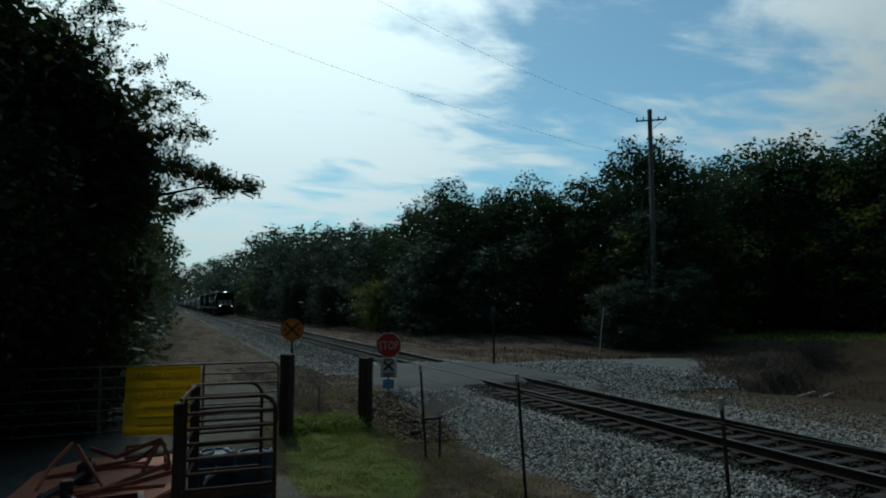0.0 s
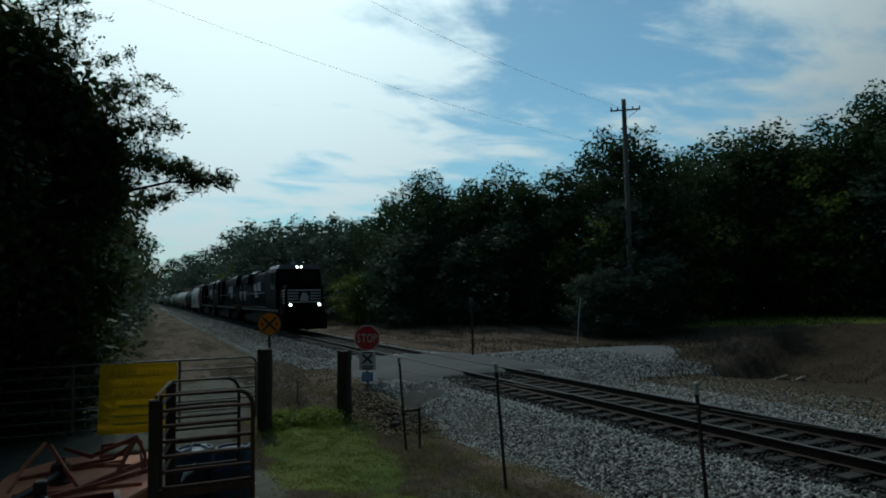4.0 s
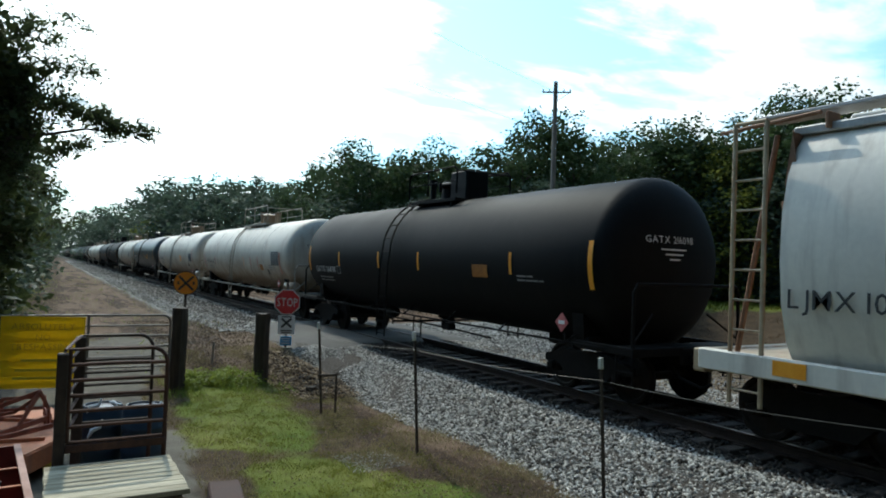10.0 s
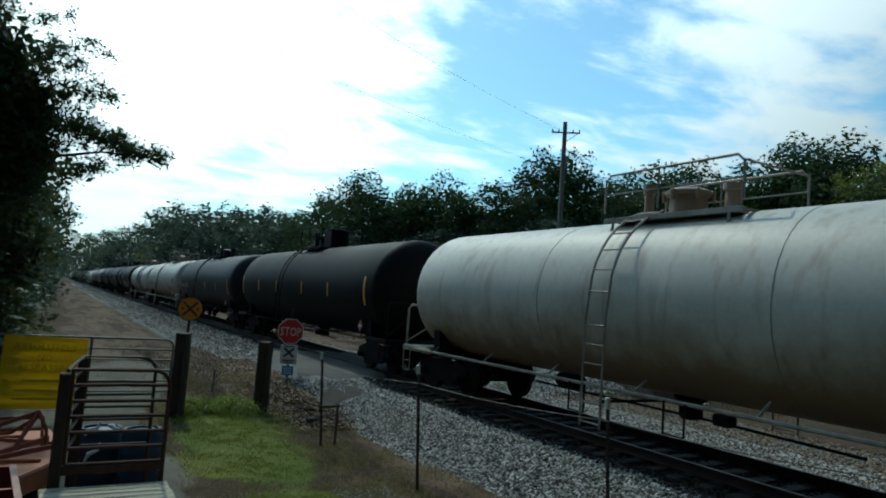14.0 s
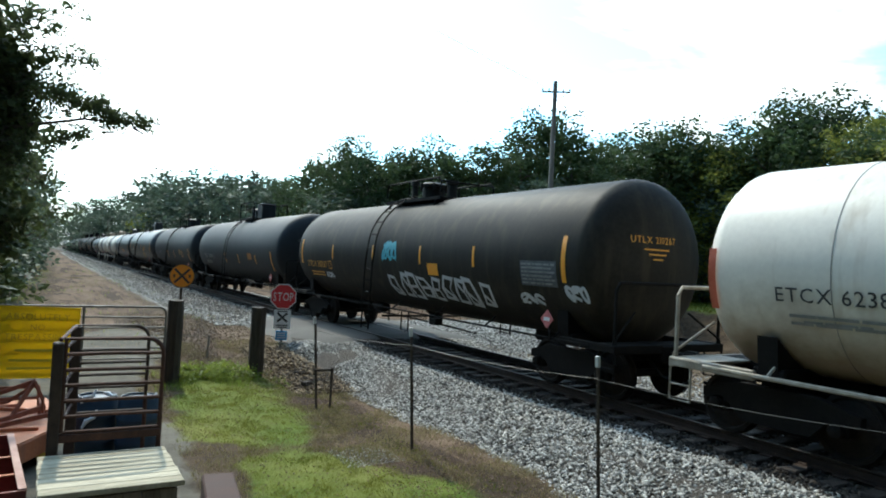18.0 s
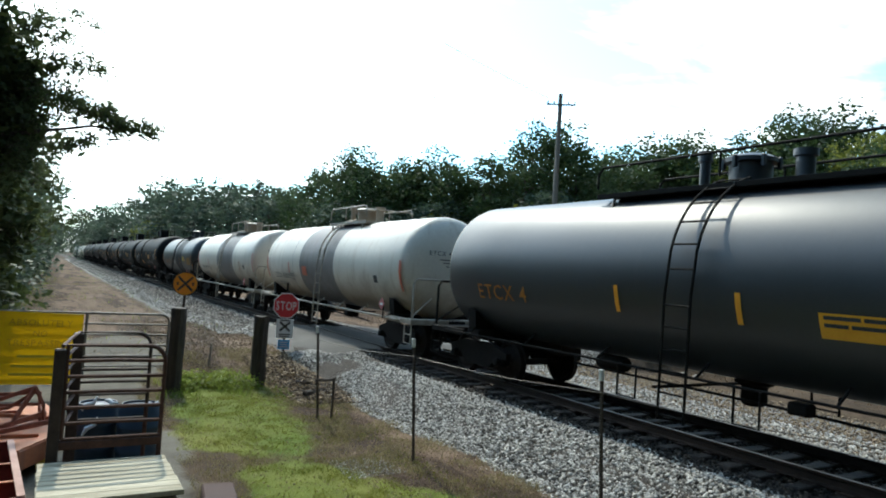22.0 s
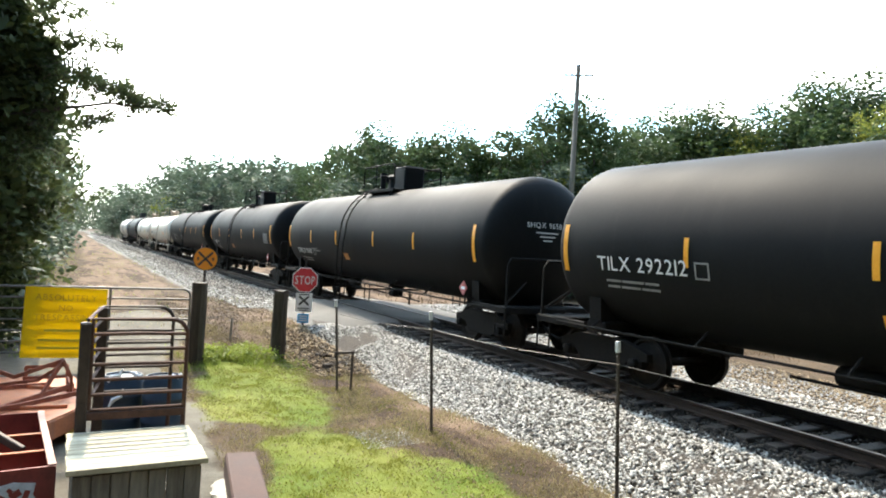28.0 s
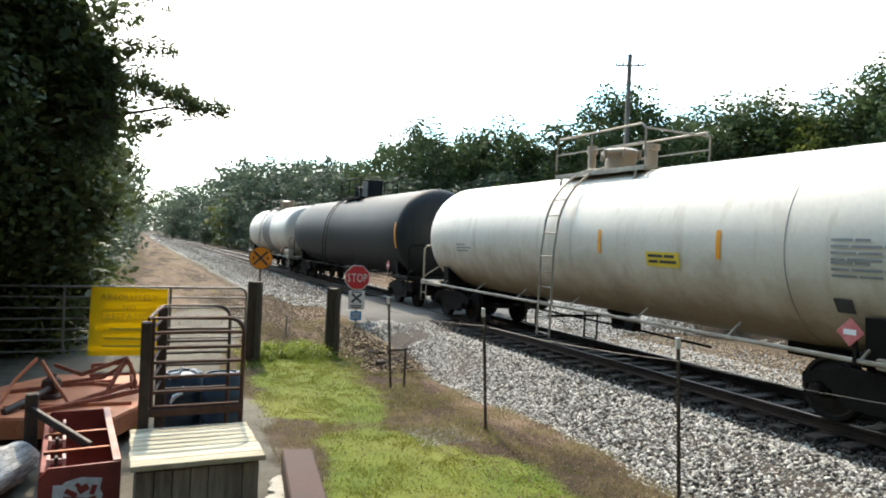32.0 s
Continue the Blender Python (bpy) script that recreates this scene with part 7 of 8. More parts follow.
        dl = part("ditch_light", kept("ditch", lambda: Build().lathe([(0.14, 0), (0.14, 0.14)], 16, Matrix.Translation((0, 0, 0)) @ Matrix.Rotation(math.pi / 2, 4, "X")).mesh("ditch_light", LOCOBLACK, True)), thing, at=(s * 0.95, -h + 0.14, 1.86))
        part("lens", kept(("ditchlens", lit), lambda: Build().lathe([(0.09, 0), (0.065, 0.02)], 16, Matrix.Translation((0, -0.14, 0)) @ Matrix.Rotation(math.pi / 2, 4, "X")).mesh("lens", LAMP if lit else GLASS, True)), dl, "lit white lamp lens" if lit else "unlit lamp lens")
        hl = part("headlight", kept("headl", lambda: Build().lathe([(0.13, 0), (0.13, 0.16)], 16, Matrix.Rotation(math.pi / 2, 4, "X")).mesh("headlight", LOCOBLACK, True)), thing, at=(s * 0.14, -9.16, 4.42))
        part("lens", kept(("headlens", lit), lambda: Build().lathe([(0.08, 0), (0.055, 0.02)], 16, Matrix.Translation((0, -0.16, 0)) @ Matrix.Rotation(math.pi / 2, 4, "X")).mesh("lens", LAMP if lit else GLASS, True)), hl, "lit white lamp lens" if lit else "unlit lamp lens")
    for y in (-6.6, 6.6):
        for k in (-1.75, 0, 1.75):
            part("wheelset", kept("wheelset", wheelset), thing, at=(0, y + k, 0.06))
    for e in (-1, 1):
        once("pilot", lambda: Build().prism([(-1.45, 0.25), (1.45, 0.25), (1.45, 1.3), (-1.45, 1.3)], 0.10, Matrix.Rotation(math.pi / 2, 4, "X")), LOCOBLACK, False, (0, e * h, 0), 0 if e < 0 else math.pi)
        coupler(thing, e * (h - 0.3), e)
    part("horn", kept("horn", lambda: Build().tube([(0, 0.3, 4.82), (0, -0.25, 4.82)], [0.03, 0.09], 10).tube([(0.2, 0.3, 4.82), (0.2, -0.2, 4.82)], [0.03, 0.08], 10).mesh("horn", LOCOROOF, True)), cab, at=(0, -6.9, 0))
    return thing


def hopper_car(front, rear):
    thing = empty("hopper_car", (XC, 0, 0), "grey covered hopper car with rusty ends and yellow reflectors", "hopper car", "cars of the train")
    CARS.append((thing, (front + rear) / 2))
    h = (rear - front) / 2
    b0 = h - 2.05       # where the curved sides end

    def section(k=1.0):
        """Half width by height: bulging sides that draw in to roof and sill."""
        return [(1.15, 1.10), (1.38, 1.45), (1.53, 2.0), (1.58, 2.6), (1.55, 3.2), (1.44, 3.7), (1.25, 4.1), (1.05, 4.32), (0.80, 4.45), (0.0, 4.52)]
    s = section()
    ring = [(x, z) for x, z in s] + [(-x, z) for x, z in s[::-1][1:]]
    k = len(ring)
    ys = [-b0 + 2 * b0 * i / 12 for i in range(13)]
    vs = [(x, y, z) for y in ys for x, z in ring]
    fs = [(j * k + i, (j + 1) * k + i, (j + 1) * k + i + 1, j * k + i + 1) for j in range(12) for i in range(k - 1)]
    part("body", Build().add(vs, fs).mesh("body", HOPGREY, True), thing)
    for i in range(6):
        y = -b0 + 2 * b0 * (i + 0.5) / 6
        part("side_seam", kept("hseam", lambda: Build().tube([(-(x + 0.004), 0, z) for x, z in s], 0.006, 4).mesh("side_seam", HOPGREY)), thing, at=(0, y, 0))
    for e in (-1, 1):
        t = 0 if e > 0 else math.pi
        part("end_sheet", kept("endsheet", lambda: Build().add([(x * 0.995, b0 - 0.02, z) for x, z in ring], [tuple(range(k))[::-1]]).mesh("end_sheet", HOPRUST)), thing, "rusty flat end of the body", turn=t)
        part("slope_sheet", kept("slope", lambda: Build().add([(-1.35, b0, 4.3), (1.35, b0, 4.3), (1.35, b0 + 0.1, 3.6), (-1.35, b0 + 0.1, 3.6), (-1.2, b0 - 1.5, 1.3), (1.2, b0 - 1.5, 1.3), (1.35, b0 - 0.1, 3.6), (-1.35, b0 - 0.1, 3.6)], [(0, 1, 2, 3), (3, 2, 5, 4), (0, 3, 4, 7), (1, 6, 5, 2)]).mesh("slope_sheet", HOPRUST)), thing, "rusty sloping end sheet", turn=t)
        part("end_bulkhead", kept("bulk", lambda: Build().box((0, b0 + 0.12, 3.3), (2.2, 0.1, 2.2), 0.02).mesh("end_bulkhead", HOPRUST)), thing, "rusty ribbed end", turn=t)
        part("end_rib", kept("hrib", lambda: Build().box((0, b0 + 0.24, 3.35), (2.2, 0.14, 0.12), 0.02).mesh("end_rib", HOPRUST)), thing, turn=t)
        for q in (-0.6, 0.6):
            part("end_rib", kept("hrib2", lambda: Build().box((0, b0 + 0.21, 3.3), (0.12, 0.1, 2.2), 0.02).mesh("end_rib", HOPRUST)), thing, at=(q, 0, 0) if e > 0 else (-q, 0, 0), turn=t)
        part("end_sill", kept("hsill", lambda: Build().box((0, h - 0.75, 1.08), (2.95, 0.22, 0.34), 0.02).box((0, h - 1.3, 1.2), (2.9, 1.3, 0.06), 0.01).mesh("end_sill", HOPCREAM)), thing, turn=t)
        for q in (-1, 1):
            part("corner_ladder", kept("hladder", lambda: Build().tube([(0, -0.24, 0.55), (0, -0.24, 4.5)], 0.035, 6).tube([(0, 0.24, 0.55), (0, 0.24, 4.5)], 0.035, 6).tube([(0, -0.24, 4.5), (0, 0.24, 4.5)], 0.03, 6).mesh("corner_ladder", HOPCREAM, True)), thing, at=(q * 1.46, e * (h - (1.25 if e < 0 else 1.5)), 0))
            for i in range(9):
                part("rung", kept("hrung", lambda: Build().tube([(0, -0.24, 0), (0, 0.24, 0)], 0.018, 6).mesh("rung", HOPCREAM, True)), thing, at=(q * 1.46, e * (h - (1.25 if e < 0 else 1.5)), 0.75 + 0.42 * i))
            part("roof_brace", kept("hbrace", lambda: Build().tube([(0, 0, 4.45), (0, -1.5, 4.52)], 0.03, 6).tube([(0, -0.35, 1.2), (0, -0.9, 4.3)], 0.04, 6).mesh("roof_brace", HOPRUST, True)), thing, at=(q * 1.3, e * (h - 0.9), 0), turn=t)
        truck(thing, e * (h - 2.3))
        coupler(thing, e * (h - 1.0), e)
    for q in (-1, 1):
        part("side_sill", kept("hss", lambda: Build().box((0, 0, 1.12), (0.14, 2 * h - 1.5, 0.30), 0.02).mesh("side_sill", HOPGREY)), thing, at=(q * 1.44, 0, 0))
        part("roof_gutter", kept("hgut", lambda: Build().box((0, 0, 4.34), (0.16, 2 * b0 + 0.2, 0.12), 0.02).mesh("roof_gutter", SILVER)), thing, "pale roof-edge rail", at=(q * 1.10, 0, 0))
        for i in range(9):
            part("gutter_bracket", kept("hbrk", lambda: Build().box((0, 0, 4.42), (0.28, 0.05, 0.22), 0.01).mesh("gutter_bracket", HOPRUST)), thing, at=(q * 1.12, -b0 + 0.4 + (2 * b0 - 0.8) * i / 8, 0))
        part("running_board", kept("hrun", lambda: Build().box((0, 0, 4.66), (0.5, 2 * b0 + 1.6, 0.05), 0.008).mesh("running_board", SILVER)), thing, at=(q * 0.72, 0, 0))
    for i in range(10):
        part("roof_hatch", kept("hhatch", lambda: Build().box((0, 0, 4.60), (0.62, 1.25, 0.14), 0.04).mesh("roof_hatch", HOPGREY)), thing, at=(0, -b0 + 0.8 + (2 * b0 - 1.6) * i / 9, 0))
    for y in (-3.6, 0, 3.6):
        part("outlet", kept("hout", lambda: Build().add([(-1.3, -1.5, 1.2), (1.3, -1.5, 1.2), (1.3, 1.5, 1.2), (-1.3, 1.5, 1.2), (-0.5, -0.4, 0.45), (0.5, -0.4, 0.45), (0.5, 0.4, 0.45), (-0.5, 0.4, 0.45)], [(0, 4, 5, 1), (1, 5, 6, 2), (2, 6, 7, 3), (3, 7, 4, 0), (4, 7, 6, 5), (0, 1, 2, 3)]).box((0, 0, 0.42), (1.2, 0.9, 0.1), 0.02).mesh("outlet", UNDER)), thing, at=(0, y, 0))
    for y in (-7.0, -4.2, -1.0, 2.2, 5.2, 7.6):
        part("reflector", kept("hrefl", lambda: Build().box((-1.516, 0, 1.14), (0.012, 0.46, 0.2), 0.003).mesh("reflector", ORANGE)), thing, "orange reflective plate", at=(0, y, 0))
    for name, words, off in (("reporting_mark", "LJMX", 0.12), ("car_number", "100044", 1.10)):
        part(name, flat_words(words, 0.26, side_matrix(-1.575, b0 - off, 1.95, -1)).mesh(name, INKBLACK), thing, "black stencilled " + name.replace("_", " "))
    part("side_label", kept("hlab", lambda: Build().box((-1.585, -5.5, 2.0), (0.02, 0.28, 0.24), 0.004).mesh("side_label", INKBLACK)), thing)
    for y, w, z, hh in ((1.9, 1.3, 1.7, 0.9), (-0.4, 2.2, 1.6, 1.0)):
        part("paint_patch", Build().box((-1.572, y, z + hh / 2), (0.03, w, hh), 0.005).mesh("paint_patch", surf("grey_over_paint", (0.24, 0.27, 0.31), (0.46, 0.48, 0.50), 1.6, 0.6, 0, 0.0, 12.0)), thing, "blue-grey rubbed paint patch")


locomotive(126.6, 149.2, "9924", False, "black diesel locomotive with lit headlights and white nose stripes", True)
locomotive(149.2, 171.8, "9760", True, "black diesel locomotive running cab backwards with white emblem")
locomotive(171.8, 194.6, "8142", True, "black diesel locomotive coupled cab-first to the hopper car")
hopper_car(194.6, HOPPER_REAR)


# ---- things beside the track ----
def sign_post():
    x, y = 6.45, 20.1
    g = ground_z(x, y)
    thing = empty("stop_sign", (x, y, g), "red stop sign with white and blue plates on one post", "road sign")
    az = math.atan2(-x, -y)
    thing.rotation_euler = (0, 0, -math.atan2(x, y))
    part("post", Build().box((0, 0.03, 0.95), (0.06, 0.035, 2.3), 0.006).mesh("post", TPOST), thing)
    o = 0.385
    oct_ = [(o * math.cos(radians(22.5 + 45 * i)) / math.cos(radians(22.5)) * 0.99, o * math.sin(radians(22.5 + 45 * i)) / math.cos(radians(22.5)) * 0.99) for i in range(8)]
    face = lambda z, d=0.0: Matrix.Translation((0, -d, z)) @ Matrix.Rotation(math.pi / 2, 4, "X")
    zc = 1.05 - g
    plate = part("octagon", Build().prism(oct_, 0.02, face(zc)).mesh("octagon", SIGNWHITE), thing, "white-edged octagonal plate")
    part("red_face", Build().prism([(p * 0.93, q * 0.93) for p, q in oct_], 0.006, face(zc, 0.02)).mesh("red_face", SIGNRED), plate, "red face")
    vs, fs = lettering("STOP", 0.27)
    w = max(p[0] for p in vs)
    part("word", Build().add([((p[0] - w / 2) * 0.60 / w, p[1] - 0.135, 0) for p in vs], fs, face(zc, 0.034)).mesh("word", SIGNWHITE), plate, "white word STOP")
    p2 = part("cross_plate", Build().box((0, -0.01, zc - 0.70), (0.50, 0.014, 0.58), 0.004).mesh("cross_plate", SIGNWHITE), thing, "white plate with a black cross")
    for s in (-1, 1):
        part("cross_bar", Build().box((0, 0, 0), (0.40, 0.006, 0.065), 0.002, Matrix.Translation((0, -0.022 - 0.003 * s, zc - 0.64)) @ Matrix.Rotation(s * radians(42), 4, "Y")).mesh("cross_bar", INKBLACK), p2)
    for z, w in ((-0.88, 0.36), (-0.94, 0.30), (-0.455, 0.30)):
        part("plate_lettering", Build().box((0, -0.02, zc + z), (w, 0.004, 0.035), 0.001).mesh("plate_lettering", INKBLACK), p2)
    p3 = part("blue_plate", Build().box((0, -0.01, zc - 1.19), (0.34, 0.014, 0.28), 0.004).mesh("blue_plate", SIGNBLUE), thing, "small blue notice plate")
    for z, w in ((-1.12, 0.26), (-1.19, 0.22), (-1.26, 0.26)):
        part("plate_lettering", Build().box((0, -0.02, zc + z), (w, 0.004, 0.03), 0.001).mesh("plate_lettering", SIGNWHITE), p3)


def warning_sign():
    x, y = 4.0, 23.15
    g = ground_z(x, y)
    thing = empty("warning_sign", (x, y, g), "round amber railway warning sign on a steel post", "road sign")
    thing.rotation_euler = (0, 0, -math.atan2(x, y))
    zc = 1.46 - g
    part("post", Build().box((0, 0.03, zc / 2), (0.07, 0.04, zc + 0.2), 0.006).mesh("post", TPOST), thing)
    face = lambda d: Matrix.Translation((0, -d, zc)) @ Matrix.Rotation(math.pi / 2, 4, "X")
    disc = part("disc", Build().lathe([(0.385, 0), (0.385, 0.018)], 36, face(0)).mesh("disc", INKBLACK), thing, "black-edged round plate")
    part("face", Build().lathe([(0.365, 0), (0.365, 0.006)], 36, face(0.018)).mesh("face", SIGNORANGE), disc, "amber face")
    for s in (-1, 1):
        part("cross_bar", Build().box((0, 0, 0), (0.64, 0.006, 0.07), 0.002, Matrix.Translation((0, -0.030 - 0.003 * s, zc)) @ Matrix.Rotation(s * radians(45), 4, "Y")).mesh("cross_bar", INKBLACK), disc)
        part("letter_mark", Build().box((s * 0.235, -0.028, zc), (0.06, 0.006, 0.10), 0.002).mesh("letter_mark", INKBLACK), disc)


def timber_post(x, y, top, w, label):
    g = ground_z(x, y) - 0.3
    rng = random.Random(int(x * 10))
    b = Build()
    n, m = 10, 7
    vs = []
    for j in range(m + 1):
        for i in range(n):
            a = 2 * math.pi * i / n + 0.3
            q = w / 2 * (1.12 - 0.16 * abs(math.sin(2 * a))) * (1 + 0.05 * rng.uniform(-1, 1))
            vs.append((q * math.cos(a) + 0.01 * j / m, q * math.sin(a), (top - g) * j / m + (0.02 * rng.uniform(-1, 1) if j == m else 0)))
    fs = [(j * n + i, j * n + (i + 1) % n, (j + 1) * n + (i + 1) % n, (j + 1) * n + i) for j in range(m) for i in range(n)] + [tuple(m * n + i for i in range(n))]
    ob = new("timber_post", b.add(vs, fs).mesh("timber_post", POSTWOOD, False))
    ob.location = (x, y, g)
    tagged(ob, label, "post", "timber gate posts")


def t_post(x, y, top, tilt=(0, 0), tip=True):
    g = ground_z(x, y)
    thing = empty("fence_post", (x, y, g), "thin rusty steel fence post with a pale tip" if tip else "thin rusty steel fence post", "fence post", "steel fence posts")
    hgt = top - g
    m = Matrix.Rotation(radians(tilt[0]), 4, "Y") @ Matrix.Rotation(radians(tilt[1]), 4, "X")
    b = Build().box((0, 0, hgt / 2 - 0.15), (0.012, 0.045, hgt + 0.3), 0.003, m).box((0.018, 0, hgt / 2 - 0.15), (0.036, 0.010, hgt + 0.3), 0.003, m)
    for i in range(int(hgt / 0.09)):
        b.box((-0.008, 0, 0.1 + 0.09 * i), (0.012, 0.03, 0.018), 0.003, m)
    part("shaft", b.mesh("shaft", TPOST), thing)
    if tip:
        part("tip", Build().box((0, 0, hgt - 0.06), (0.05, 0.056, 0.14), 0.006, m).mesh("tip", PALETIP), thing, "pale painted tip")


def fence():
    posts = [(4.95, 12.95, 1.09), (5.30, 9.5, 1.24), (6.2, 6.2, 1.24), (7.0, 3.0, 1.24)]
    for i, (x, y, t) in enumerate(posts):
        t_post(x, y, t, (-3.9, 0), True)
    t_post(5.22, 12.88, 0.05, (0, 0), False)
    tagged(new("cross_piece", Build().box((5.06, 12.90, 0.02), (0.42, 0.05, 0.045), 0.006, Matrix.Identity(4)).mesh("cross_piece", TPOST)), "short rusty bar joining two fence posts", "fence bar")
    for k, f in enumerate((0.86,)):
        for i, ((ax, ay, at), (bx, by, bt)) in enumerate(zip(posts, posts[1:])):
            ga, gb = ground_z(ax, ay), ground_z(bx, by)
            pa, pb = Vector((ax - 0.03 - 0.068 * (at - ga) * f, ay, ga + (at - ga) * f)), Vector((bx - 0.03 - 0.068 * (bt - gb) * f, by, gb + (bt - gb) * f))
            pts = [pa.lerp(pb, j / 8) - Vector((0, 0, 0.05 * math.sin(math.pi * j / 8))) for j in range(9)]
            tagged(new("fence_wire", Build().tube(pts, 0.0045, 5).mesh("fence_wire", WIRE)), "slack thin fence wire between steel posts", "wire", "fence wires")


def tube_panel(thing, name, x0, x1, y, z0, z1, bars, mt, r=0.021, corner=0.18, right_curve=True, label=""):
    """A gate panel of round tube with its upper corners bent."""
    b = Build()
    c = corner
    arc = [(x1 - c + c * math.sin(a), y, z1 - c + c * math.cos(a)) for a in [math.pi / 2 * i / 5 for i in range(6)]]
    arc2 = [(x0 + c - c * math.cos(a), y, z1 - c + c * math.sin(a)) for a in [math.pi / 2 * i / 5 for i in range(6)]]
    b.tube([(x0, y, z0)] + (arc2 if not right_curve else [(x0, y, z1)]) + arc + [(x1, y, z0)], r, 8)
    fr = part(name, b.mesh(name, mt, True), thing, label)
    for i in range(bars):
        z = z0 + (z1 - z0) * i / bars
        part("bar", Build().tube([(x0, y, z), ((x0 + x1) / 2, y + 0.008 * (i % 3 - 1), z + 0.006 * (i % 2)), (x1, y, z)], r * 0.86, 7).mesh("bar", mt, True), fr)
    return fr


def stock_pen():
    thing = empty("stock_pen", (0, 0, -0.75), "rusty tubular steel stock pen panels on stout posts", "pen")
    up = 0.75
    ya, yb = 8.1, 9.45
    tube_panel(thing, "front_panel", 0.27, 1.24, ya, 0.30 + up, 1.29 + up, 6, RUSTTUBE, 0.024)
    tube_panel(thing, "rear_panel", 0.42, 1.26, yb, 0.20 + up, 1.29 + up, 7, DARKTUBE, 0.022)
    part("post", Build().box((0.20, ya, 0.98 + 0.0), (0.11, 0.12, 1.30 + 0.75), 0.015).mesh("post", DARKTUBE), thing, "square dark steel post")
    part("post", Build().box((0.42, yb, 1.0), (0.12, 0.12, 2.06), 0.015).mesh("post", DARKTUBE), thing, "square dark steel post")
    for z in (0.32, 0.52, 0.74, 0.95, 1.12, 1.28):
        part("side_bar", Build().tube([(0.22, ya, z + up), (0.33, (ya + yb) / 2, z + up + 0.02), (0.42, yb, z + up)], 0.02, 7).mesh("side_bar", RUSTTUBE, True), thing)
    part("sill_beam", Build().box((0.72, ya, 0.24 + up), (1.06, 0.07, 0.09), 0.01).mesh("sill_beam", RUSTTUBE), thing)
    for x, y in ((1.24, ya), (1.26, yb)):
        part("leg", Build().tube([(x, y, -0.05), (x, y, 0.34 + up)], 0.026, 8).mesh("leg", RUSTTUBE, True), thing)
    part("floor_frame", Build().tube([(0.2, ya, 0.06), (1.24, ya, 0.06), (1.26, yb, 0.06), (0.42, yb, 0.06)], 0.03, 7, closed=True).mesh("floor_frame", RUSTTUBE, True), thing)


def deck_box():
    """The wooden box with a pale boarded lid."""
    thing = empty("wooden_box", (0, 0, -0.75), "grey boarded box with a sun-bleached plank lid", "box")
    x0, x1, y0, y1, top = 0.12, 1.24, 6.8, 7.95, 0.84
    n = 7
    for i in range(n):
        w = (x1 - x0) / n
        part("front_board", Build().box((x0 + w * (i + 0.5), y0, top / 2 - 0.03), (w - 0.008, 0.03, top - 0.08), 0.005).mesh("front_board", BOXWOOD), thing)
        part("back_board", Build().box((x0 + w * (i + 0.5), y1, top / 2 - 0.03), (w - 0.008, 0.03, top - 0.08), 0.005).mesh("back_board", BOXWOOD), thing)
    for s in (x0 + 0.02, x1 - 0.02):
        for i in range(7):
            w = (y1 - y0 - 0.05) / 7
            part("side_board", Build().box((s, y0 + 0.03 + w * (i + 0.5), top / 2 - 0.03), (0.03, w - 0.008, top - 0.08), 0.005).mesh("side_board", BOXWOOD), thing)
    for i in range(8):
        w = (y1 - y0 + 0.10) / 8
        part("lid_board", Build().box(((x0 + x1) / 2, y0 - 0.05 + w * (i + 0.5), top - 0.01), (x1 - x0 + 0.09 + 0.01 * (i % 3), w - 0.006, 0.035), 0.006).mesh("lid_board", PALEWOOD), thing)
    part("lid_edge", Build().box(((x0 + x1) / 2, y0 - 0.06, top - 0.015), (x1 - x0 + 0.1, 0.02, 0.05), 0.005).mesh("lid_edge", PALEWOOD), thing)


def barrel():
    """Two blue plastic drums standing behind the pen, with white rags and cord on them."""
    for k, (x, y, top) in enumerate(((0.80, 10.75, 0.90), (1.32, 10.45, 0.93))):
        g = ground_z(x, y)
        thing = empty("blue_drum", (x, y, g), "dark blue plastic drum with white rags behind the pen", "drum", "drums behind the pen")
        part("body", Build().lathe([(0.25, 0.0), (0.275, 0.04), (0.285, 0.25), (0.295, 0.27), (0.295, 0.31), (0.285, 0.33), (0.285, 0.58), (0.295, 0.60), (0.295, 0.64), (0.285, 0.66), (0.28, top - 0.07), (0.25, top), (0.235, top), (0.23, top - 0.03), (0.05, top - 0.03)], 26).mesh("body", BLUEPLASTIC, True), thing)
        for i, (a, b, z, t, w) in enumerate(((-0.12, -0.22, top + 0.02, 0.7, 0.26), (0.14, -0.2, top + 0.03, -0.4, 0.16), (-0.10, -0.30, top - 0.28, 0.9, 0.30)) if k == 0 else ((0.12, -0.2, top + 0.02, 0.3, 0.18), (0.2, -0.26, top - 0.5, -0.2, 0.14))):
            m = Matrix.Translation((a, b, z)) @ Matrix.Rotation(-t, 4, "Y") @ Matrix.Rotation(t, 4, "X")
            part("rag", Build().tube([m @ Vector(p) for p in ((-w / 2, 0, 0), (-w / 6, 0.02, 0.015), (w / 6, -0.02, -0.01), (w / 2, 0.01, 0.02))], [0.015, 0.035, 0.028, 0.012], 7).mesh("rag", SIGNWHITE, True), thing, "crumpled white rag")


